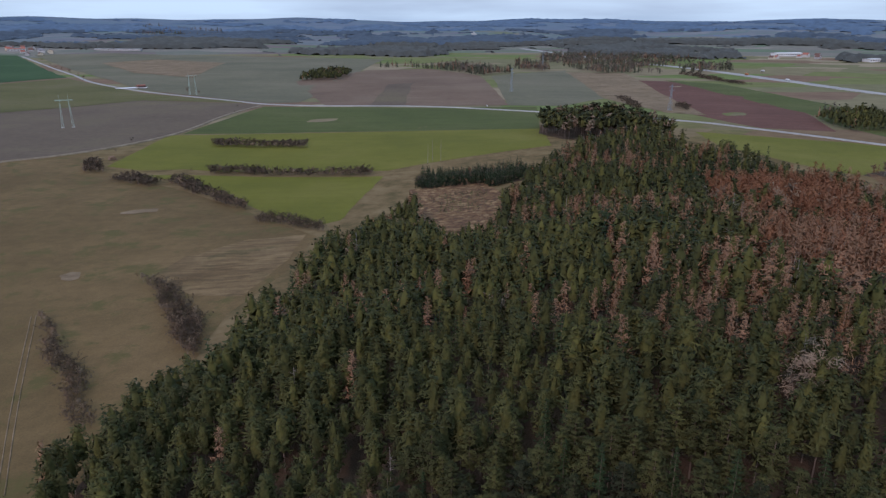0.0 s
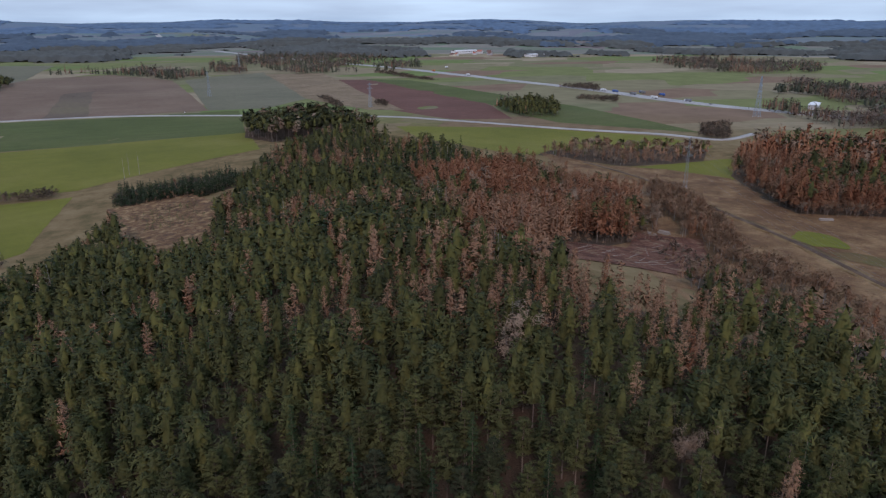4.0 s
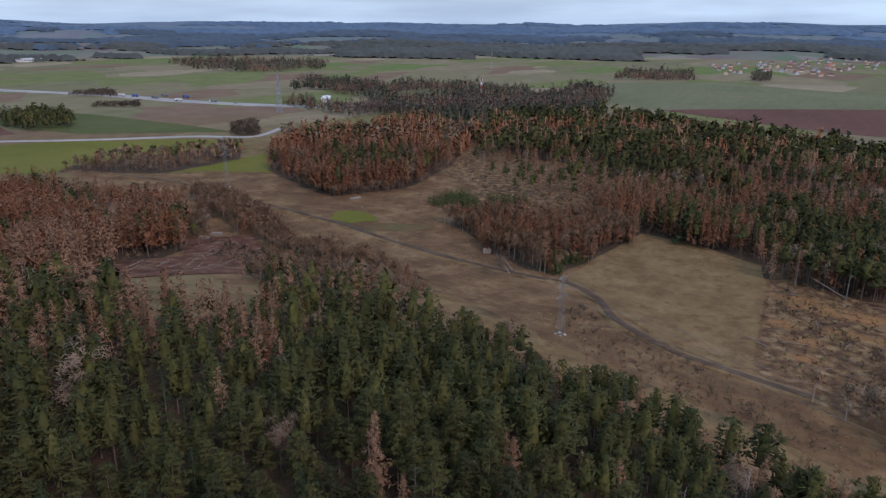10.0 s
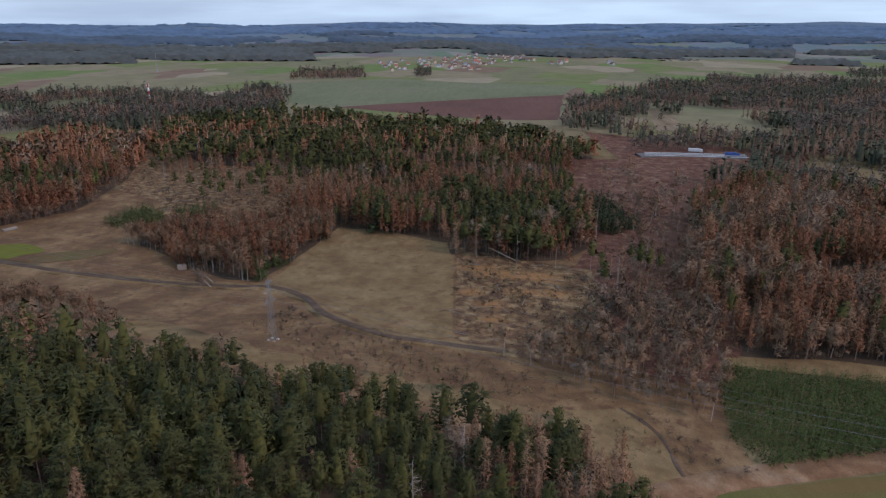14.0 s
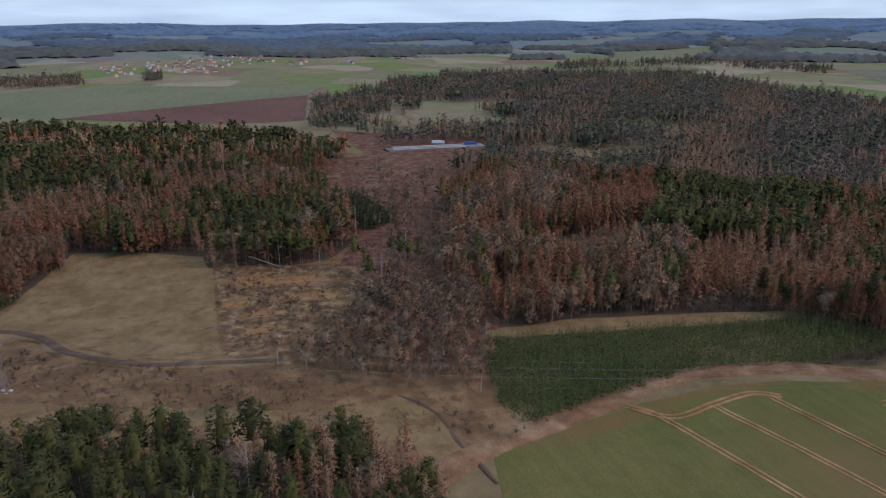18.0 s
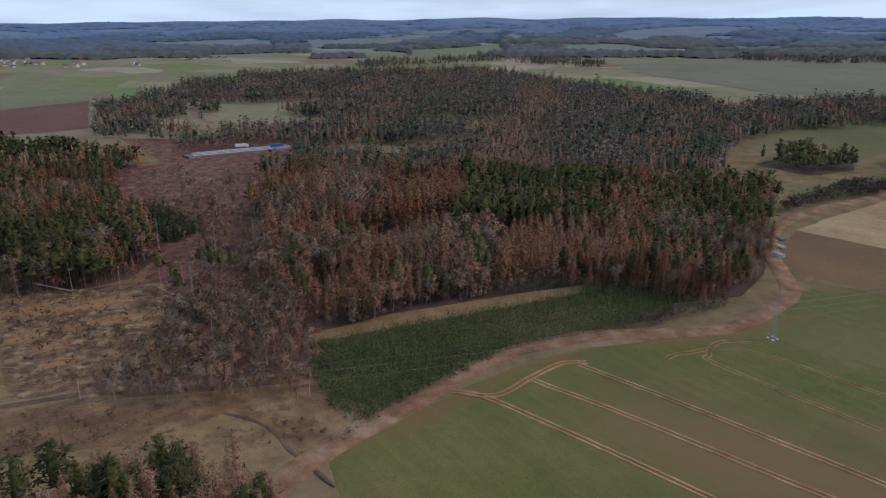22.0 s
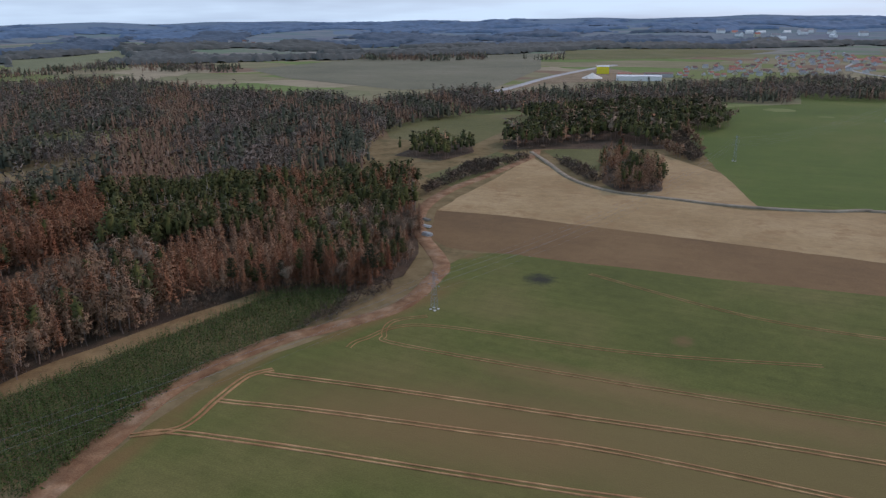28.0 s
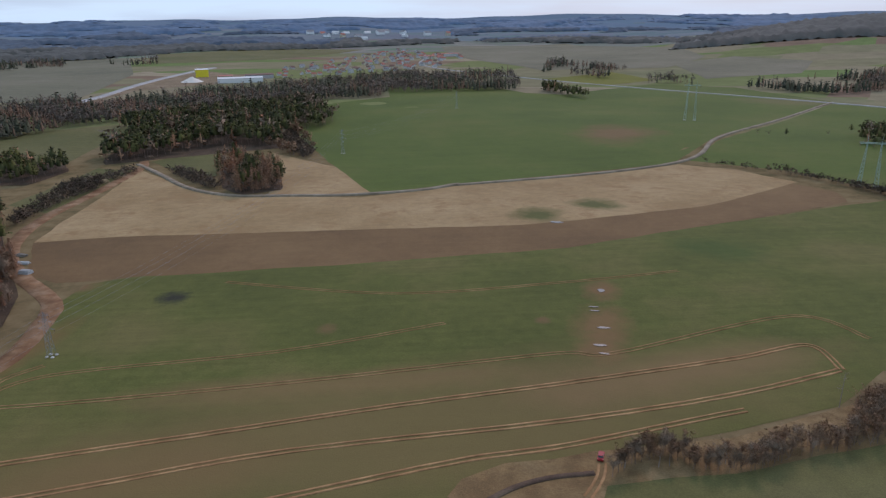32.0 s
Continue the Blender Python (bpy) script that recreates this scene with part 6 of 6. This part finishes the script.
hall(*(438.5, -1670.3), 20, 28, 22, 17, "yellow_cladding", "hall_white", "bright yellow roadside hall with white roof")
hall(*(315.6, -1495.3), 15, 90, 30, 9, "hall_white", "roof_pale", "long low white warehouse")
hall(*(296.8, -1607.5), 15, 60, 30, 8, "render_grey", "roof_brown", "grey shed with brown roof")
hall(*(366.0, -1584.4), 15, 30, 20, 8, "render_cream", "roof_red", "storage shed with red roof")
hall(*(-116.1, -2302.3), 40, 50, 22, 8, "render_cream", "roof_red", "farm barn with red roof")
hall(*(-194.7, -2412.5), 10, 60, 24, 9, "render_white", "roof_red", "long barn with red roof")
hall(*(897.9, 702.4), 35, 46, 13, 6, "render_grey", "hall_white", "long hall with white roof by the motorway")
hall(*(-565.0, 1317.5), 40, 14, 10, 5, "roof_brown", "roof_red", "red-roofed barn by the road")
hall(*(-1583.3, 2656.5), 30, 60, 26, 9, "render_white", "roof_red", "white farm building with red roof")
hall(*(-1246.9, 2748.8), -8, 190, 16, 6, "render_grey", "roof_pale", "very long low cattle shed")
hall(*(1204.6, 2504.1), 15, 110, 30, 10, "hall_white", "hall_white", "white hall in the distance")
hall(*(1340.2, 2175.4), 15, 120, 30, 8, "hall_white", "roof_pale", "low white hall in the distance")
hall(*(2444.4, 911.9), 15, 90, 28, 8, "hall_white", "roof_pale", "pale far-off industrial hall")

# heap of sand in the yard
bm = bmesh.new()
bmesh.ops.create_cone(bm, cap_ends=True, segments=20, radius1=24, radius2=1.5, depth=11, matrix=Matrix.Translation((0, 0, 5.4)))
bmesh.ops.subdivide_edges(bm, edges=bm.edges[:], cuts=2, use_grid_fill=True)
for v in bm.verts:
    v.co += 1.2 * Vector((noise.noise(v.co * 0.15), noise.noise(v.co * 0.15 + Vector((9, 0, 0))), 0.6 * noise.noise(v.co * 0.2)))
heap = thing("sand_heap", *(420.9, -1520.0), "pale heap of sand in a yard", "heap")
part("heap_body", bm, "sand", heap)


# vehicles
def car(x, y, turn, paint, label, group="", lift=0.9):
    t = thing("car", x, y, label, "car", group, turn, lift)
    bm = block(bmesh.new(), 0, 0, 0.62, 1.76, 4.25, 0.66, 0.16)
    body = part("body", bm, paint, t)
    bm = block(bmesh.new(), 0, -0.2, 1.18, 1.5, 2.3, 0.52, 0.12)
    for v in bm.verts:
        if v.co.z > 1.25:
            v.co.x *= 0.86
            v.co.y = -0.2 + (v.co.y + 0.2) * 0.72
    part("cabin", bm, "dark_paint", body, "dark window glass")
    part("roof", block(bmesh.new(), 0, -0.2, 1.46, 1.34, 1.75, 0.08, 0.03), paint, body)
    for sx in (-1, 1):
        for yy in (-1.3, 1.32):
            w = part("wheel", rod(bmesh.new(), (sx * 0.72, yy, 0.31), (sx * 0.92, yy, 0.31), 0.31, n=14), "tyre", t)
            part("rim", rod(bmesh.new(), (sx * 0.86, yy, 0.31), (sx * 0.935, yy, 0.31), 0.2, n=10), "steel", w)
        part("headlight", block(bmesh.new(), sx * 0.62, 2.1, 0.72, 0.34, 0.12, 0.16, 0.03), "lamp_glass", body)
        part("tail_light", block(bmesh.new(), sx * 0.66, -2.1, 0.76, 0.26, 0.12, 0.2, 0.03), "mast_red", body)
    part("bumper", block(bmesh.new(), 0, 2.12, 0.45, 1.6, 0.14, 0.2, 0.05), "dark_paint", body)
    return t


def lorry(x, y, turn, cab, box, label, long=11.0):
    t = thing("lorry", x, y, label, "lorry", "vehicles on the motorway", turn, 1.15)
    c = part("cab", block(bmesh.new(), 0, long / 2 + 1.3, 2.0, 2.5, 2.2, 2.9, 0.2), cab, t)
    part("windscreen", block(bmesh.new(), 0, long / 2 + 2.42, 2.5, 2.2, 0.08, 1.0, 0.03), "window_glass", c)
    part("trailer", block(bmesh.new(), 0, 0, 2.55, 2.55, long, 2.9, 0.08), box, t)
    part("chassis", block(bmesh.new(), 0, 0.5, 0.9, 1.2, long + 2, 0.3, 0.04), "dark_paint", t)
    for sx in (-1, 1):
        for yy in (-long / 2 + 1, -long / 2 + 2.4, long / 2 - 1.2, long / 2 + 1.2):
            part("wheel", rod(bmesh.new(), (sx * 0.85, yy, 0.5), (sx * 1.25, yy, 0.5), 0.5, n=12), "tyre", t)
    return t


car(*(-55.7, -163.8), 158, "red_paint", "small red car parked on dry grass by the ditch", lift=0.2)
for (vx, vy), cab, box in (((693.1, 1615.0), "orange_paint", "orange_paint"), ((724.2, 1483.1), "white_paint", "white_paint"), ((766.4, 1022.9), "white_paint", "hall_white"), ((771.1, 995.4), "blue_paint", "blue_paint"), ((772.7, 949.1), "dark_paint", "roof_grey"), ((767.6, 890.3), "white_paint", "hall_white"), ((783.5, 831.4), "white_paint", "roof_grey"), ((774.9, 1717.4), "white_paint", "white_paint"), ((801.7, 960.9), "blue_paint", "roof_grey"), ((804.0, 914.3), "dark_paint", "blue_paint")):
    lorry(vx, vy, bearing((773.1, 896.8), (757.2, 1253.5)), cab, box, "lorry on the grey motorway")
for (vx, vy), paint in (((742.7, 1422.8), "dark_paint"), ((749.2, 1332.9), "white_paint"), ((763.4, 1157.5), "red_paint"), ((762.3, 1079.2), "white_paint"), ((788.1, 790.6), "dark_paint"), ((799.2, 728.8), "white_paint"), ((64.1, 1015.2), "white_paint")):
    car(vx, vy, bearing((773.1, 896.8), (757.2, 1253.5)), paint, "car on the grey main road", "cars on the roads", 1.15)
for (vx, vy), cab, box in (((687.8, -215.8), "white_paint", "hall_white"), ((667.2, -244.3), "blue_paint", "blue_paint")):
    lorry(vx, vy, bearing((687.1, -184.5), (666.3, -254.3)), cab, box, "lorry on the motorway in the woods")

# crash barriers and the viaduct in the woods
strip("viaduct_road", 15, "asphalt_dark", [(670.9, -157.4), (676.5, -193.3), (673.1, -227.3), (663.2, -258.1)], 1.6, "grey motorway deck between the woods", "road", 0.0)
strip("motorway_east", 15, "asphalt_light", [(523.5, -1085.4), (506.0, -1219.4), (512.9, -1457.8), (507.5, -1785.8), (480.0, -1960.0)], 1.6, "pale motorway past the village", "road", 0.05)
for off in (-7.2, 0.0, 7.2):
    bm = bmesh.new()
    a, b = Vector((*(672.0, -164.3), 0)), Vector((*(663.2, -258.1), 0))
    n = (b - a).normalized().cross(Vector((0, 0, 1)))
    za = float(height(a.x, a.y)) + 1.6
    pa, pb = a + n * off + Vector((0, 0, za + 0.8)), b + n * off + Vector((0, 0, za + 0.8))
    rod(bm, pa, pb, 0.22)
    for i in range(20):
        p = pa.lerp(pb, i / 19)
        rod(bm, p - Vector((0, 0, 0.9)), p, 0.12)
    me = bpy.data.meshes.new("crash_barrier")
    bm.to_mesh(me)
    bm.free()
    me.materials.append(MATS["hall_white"])
    tagged(new("crash_barrier", me), "pale steel crash barrier along the motorway", "barrier", "crash barriers")


# logs and timber
def log_pile(x, y, turn, rows, length, radius, bark, label):
    t = thing("log_pile", x, y, label, "log pile", "timber stacks", turn, 0.15)
    for r in range(rows):
        for i in range(rows * 2 - r):
            cx = (i - (rows * 2 - r) / 2) * radius * 2.05
            cz = radius + r * radius * 1.76
            s = RNG.uniform(-0.3, 0.3)
            part("log", rod(bmesh.new(), (cx, -length / 2 + s, cz), (cx, length / 2 + s, cz), radius, radius * 0.9, 8), bark, t)
    return t


for (px, py), turn, rows, length, rad, bark, label in (
    ((190.1, -343.6), 75, 3, 6, 0.36, "concrete_pipe", "stack of pale grey pipes beside the dirt road"), ((198.9, -359.5), 80, 2, 6, 0.36, "concrete_pipe", "stack of pale grey pipes beside the dirt road"),
    ((206.7, -373.2), 70, 2, 6, 0.36, "grey_log", "stack of grey poles beside the dirt road"), ((226.7, -568.9), 60, 4, 5, 0.35, "log_end", "pile of fresh cut logs at the field edge"),
    ((231.2, -553.5), 60, 4, 5, 0.35, "log_end", "pile of fresh cut logs at the field edge"), ((234.2, -539.3), 60, 3, 5, 0.35, "log_end", "pile of fresh cut logs at the field edge"),
    ((227.3, -653.0), 30, 4, 8, 0.35, "log_bark", "pile of dark red-brown logs by the copse"), ((321.6, 147.5), 25, 4, 4, 0.3, "grey_log", "pile of grey logs by the track"),
    ((257.4, 280.5), 20, 3, 6, 0.3, "grey_log", "stack of pale grey poles in the felled patch"), ((247.9, 280.4), 10, 2, 7, 0.3, "grey_log", "stack of pale grey poles in the felled patch"),
    ((-296.9, 612.7), 40, 4, 6, 0.4, "log_bark", "heap of brown logs at the field corner"), ((381.3, 277.3), 60, 2, 8, 0.35, "grey_log", "grey logs lying in the meadow"),
):
    log_pile(px, py, turn, rows, length, rad, bark, label)


def fallen(x, y, turn, length, rad, pale, tilt=0.0):
    """A felled stem with stubs of branches."""
    bm = bmesh.new()
    rod(bm, (0, 0, 0), (length, 0, 0), rad, rad * 0.35, 7)
    for i in range(6):
        u = length * (0.4 + 0.09 * i)
        a = i * 2.2
        rod(bm, (u, 0, 0), (u + 0.5, math.cos(a) * 0.9, abs(math.sin(a)) * 0.9), rad * 0.25, 0.02, 4)
    me = bpy.data.meshes.new("fallen_trunk")
    bm.to_mesh(me)
    bm.free()
    me.materials.append(MATS["grey_log" if pale else "log_bark"])
    ob = new("fallen_trunk", me)
    ob.matrix_basis = pose(x, y, float(height(x, y)) + rad + 0.5, 0, -tilt, turn)
    return tagged(ob, "pale felled trunk with broken branch stubs" if pale else "brown felled trunk lying on the ground", "fallen trunk", "felled trunks")


def felling(pts, gap, turn, spread, length, share):
    for x, y in zip(*scatter(pts, gap, 0.5)):
        if RNG.random() < share:
            fallen(x, y, turn + RNG.normal(0, spread), length * RNG.uniform(0.6, 1.3), RNG.uniform(0.1, 0.2), RNG.random() < 0.5, RNG.uniform(0, 3))


felling([(362, 8), (347, -28), (333, -60), (280, -57), (226, -23), (240, 4)], 9, 60, 40, 9, 0.55)
felling([(596, -95), (640, -145), (542, -154), (439, -117), (451, -103)], 11, 150, 14, 14, 0.7)
felling([(375, -91), (331, -102), (279, -68), (325, -62)], 8, 60, 40, 8, 0.6)
felling([(644, 292), (564, 228), (575, 176), (616, 142), (496, 108), (435, 140), (407, 176), (453, 217)], 10, 100, 25, 13, 0.7)
felling([(175, 248), (200, 241), (233, 275), (264, 260), (231, 221), (205, 203), (153, 218)], 7, 10, 35, 8, 0.45)
for (fx, fy), turn, length, tilt in (((345.7, -22.3), 100, 17, 28), ((337.2, 0.9), 200, 15, 20), ((305.1, -62.5), 110, 12, 35), ((290.2, 120.7), 60, 14, 30), ((297.9, 122.6), 60, 12, 25)):
    fallen(fx, fy, turn, length, 0.28, True, tilt)


# wheel ruts in the crops
def ruts(name, pts, gauge=1.9, width=0.5, mat="tram_dirt", lift=0.27, label="pair of reddish wheel ruts in the crop"):
    line = glide(pts, 10)
    for s in (-1, 1):
        side = []
        for i, (x, y) in enumerate(line):
            a, b = line[max(0, i - 1)], line[min(len(line) - 1, i + 1)]
            d = math.hypot(b[0] - a[0], b[1] - a[1]) or 1
            side.append((x - (b[1] - a[1]) / d * s * gauge / 2, y + (b[0] - a[0]) / d * s * gauge / 2))
        strip(name, width, mat, side, lift, label, "wheel track", 0.6, 1)


ruts("wheel_ruts_1", [(165.2, -115.0), (155.5, -122.0), (111.4, -133.5), (72.4, -142.7), (39.8, -150.9), (-14.7, -165.6), (-47.0, -170.6), (-94.7, -181.7), (-109.0, -184.7)], width=0.75)
ruts("wheel_ruts_2", [(158.7, -142.5), (125.8, -152.3), (82.6, -163.0), (33.6, -174.5), (-50.3, -184.0), (-110.0, -194.3), (-154.2, -206.7)], width=0.75)
ruts("wheel_ruts_3", [(157.9, -164.9), (110.4, -175.7), (54.4, -186.9), (5.2, -197.0), (-55.9, -206.9), (-121.9, -218.7), (-154.3, -226.1), (-155.4, -207.0)], width=0.75)
ruts("wheel_ruts_4", [(165.9, -114.4), (156.2, -125.0), (159.6, -143.2), (162.2, -159.8), (157.7, -168.7)], width=0.9)
ruts("wheel_ruts_6", [(131.9, -237.5), (142.0, -226.0), (137.9, -212.4), (126.1, -207.9), (42.3, -215.9), (-55.4, -228.8), (-80.2, -227.3), (-162.6, -252.4), (-181.2, -229.3)], width=0.35, mat="tram_dirt", label="faint pale wheel ruts in the crop")
ruts("wheel_ruts_7", [(144.2, -196.2), (143.2, -205.6), (127.5, -228.8), (47.1, -241.0), (-18.4, -260.3)], width=0.3, mat="tram_dirt", label="faint pale wheel ruts in the crop")
ruts("wheel_ruts_8", [(84.1, -319.5), (1.9, -295.1), (-78.5, -300.0), (-137.3, -309.3)], width=0.3, mat="tram_dirt", label="faint pale wheel ruts in the crop")
ruts("wheel_ruts_9", [(-47.3, -147.0), (-53.1, -155.4), (-55.5, -161.6)], width=0.7)
ruts("wheel_ruts_10", [(-112.6, 146.0), (-140.5, 200.1), (-172.6, 266.5)], width=0.35, mat="tan_field", label="faint pale wheel ruts in grass")

# soil showing through, puddles, burnt spot
def patch(name, mat, centre, rx, ry, lift, label, category="ground patch", step=6):
    cx, cy = centre
    a0 = math.atan2(cy, cx)
    pts = []
    for i in range(26):
        a = i / 26 * 2 * math.pi
        k = 1 + 0.45 * noise.noise((math.cos(a) * 1.3 + cx * 0.1, math.sin(a) * 1.3, cy * 0.1))
        u, v = rx * k * math.cos(a), ry * k * math.sin(a)
        pts.append((cx + u * -math.sin(a0) + v * math.cos(a0), cy + u * math.cos(a0) + v * math.sin(a0)))
    return drape(name, pts, mat, lift, step, label, category)


for i, (p, rx, ry) in enumerate((((-92.2, -287.9), 2.2, 3.0), ((-83.7, -269.9), 2.6, 0.8), ((-81.7, -249.0), 3.4, 1.4), ((-76.1, -233.9), 3.6, 1.5), ((-75.8, -226.9), 2.6, 0.8), ((-83.0, -265.8), 2.8, 0.7), ((-97.9, -401.4), 5, 2.5))):
    patch("puddle_%d" % (i + 1), "puddle_water", p, rx * 0.75, ry * 0.7, 0.3, "shallow puddle reflecting the pale sky", "puddle", 3)
patch("stone_patch_1", "tan_field", (-180.8, 313.7), 5, 6, 0.3, "patch of pale stones in the grass")
patch("stone_patch_2", "tan_field", (-197.7, 435.5), 12, 6, 0.3, "patch of pale stones in the grass")
patch("yard_1", "hall_white", (-575.2, 1304.4), 26, 14, 1.2, "pale gravel yard by the barn")
patch("green_tuft_1", "bright_grass", (339.4, 248.9), 16, 14, 0.4, "green grass in the dry meadow")
patch("green_tuft_2", "olive_field", (335.7, 215.8), 22, 8, 0.4, "dark damp grass in the dry meadow")


# lone trees and bushes
def lone(kind, places, lo, hi, name, label, category="tree", group=""):
    for (x, y) in places:
        h = RNG.uniform(lo, hi)
        r = math.hypot(x, y)
        v, t, mi, nv, tip = template(kind, 0 if r < 260 else (1 if r < 500 else 2), int(RNG.integers(0, KINDS[kind][1])))
        root = new(name)
        root.matrix_basis = pose(x, y, float(height(x, y)), 0, 0, RNG.uniform(0, 360)) @ Matrix.Diagonal((h, h, h, 1))
        for slot, part_name in ((0, "trunk"), (1, "crown")):
            tt = t[mi == slot]
            if len(tt):
                used, inv = np.unique(tt, return_inverse=True)
                ob = new(part_name, mesh_of(part_name, v[used], inv.reshape(-1, 3), [KINDS[kind][3 + slot]], tip=tip[used], normals=nv[used]))
                ob.parent = root
        tagged(root, label, category, group)


lone("snag", [(-9.3, 590.8), (-2.0, 588.5), (-13.0, 579.3)], 17, 20, "dead_tree", "bare dead conifer at the wood's edge", group="dead conifers")
lone("bare", [(278.9, 119.7), (287.2, 124.0)], 11, 13, "old_tree", "leafless old tree beside the track")
lone("spruce", [(916.7, -240.1)], 19, 20, "spruce_tree", "lone dark spruce in a clearing")
lone("pine", [(-220.3, 692.3), (-394.9, -669.7), (-474.5, -686.1), (-442.0, -604.1), (-449.7, -603.4)], 8, 11, "pine_tree", "lone green pine in the fields")
lone("snag", [(-139.3, -183.6)], 13, 13.5, "pale_tree", "white-barked leafless tree in the hedge")
lone("birch", [(-60.9, -158.6), (-70.5, -158.4), (-73.8, -158.6), (-81.1, -158.5), (-85.3, -158.7), (-89.7, -158.3), (-94.2, -158.5)], 6, 9, "young_tree", "young leafless tree in the ditch row", group="row of ditch trees")
lone("bare", [(-852.8, 1620.7), (-781.8, 1518.1), (-743.8, 1461.0), (-1213.1, 2155.3), (-1077.2, 1951.3), (-1013.0, 1859.9), (-435.6, 1196.5), (-409.9, 1177.4), (-950.8, 1769.9)], 9, 14, "roadside_tree", "leafless tree beside the road", group="roadside trees")
lone("spruce", [(-1610.6, 2838.0), (-1396.3, 2757.0), (-1376.3, 2760.6), (-1338.1, 2767.4), (-1263.2, 2746.3)], 22, 28, "poplar_tree", "slim dark tree by the farm", group="farm trees")
lone("bush", [(-385.9, -685.9), (-378.4, -694.7), (-446.2, -680.2), (-311.0, 649.5), (-303.3, 735.3), (-321.4, 708.7), (-282.1, 941.4), (-296.9, 1006.9), (120.9, -538.2), (284.1, -23.2), (276.7, -31.5), (292.8, -20.6), (294.8, 8.1), (238.9, -28.1), (580.2, -8.9), (218.0, 22.9), (138.3, 100.4), (-208.9, 563.8), (-86.2, 1276.4)], 3.0, 5.0, "shrub", "leafless brown shrub in rough grass", "shrub", "scattered shrubs")
lone("youngspruce", [(290.2, -17.9), (290.3, -21.0), (295.4, -31.8), (305.3, -51.4), (247.9, -35.9), (222.5, -143.7), (224.9, -152.1), (165.5, -78.4), (167.9, -76.6), (553.0, 271.4)], 2.0, 3.5, "young_spruce", "young green spruce in rough grass", "tree", "young spruces")

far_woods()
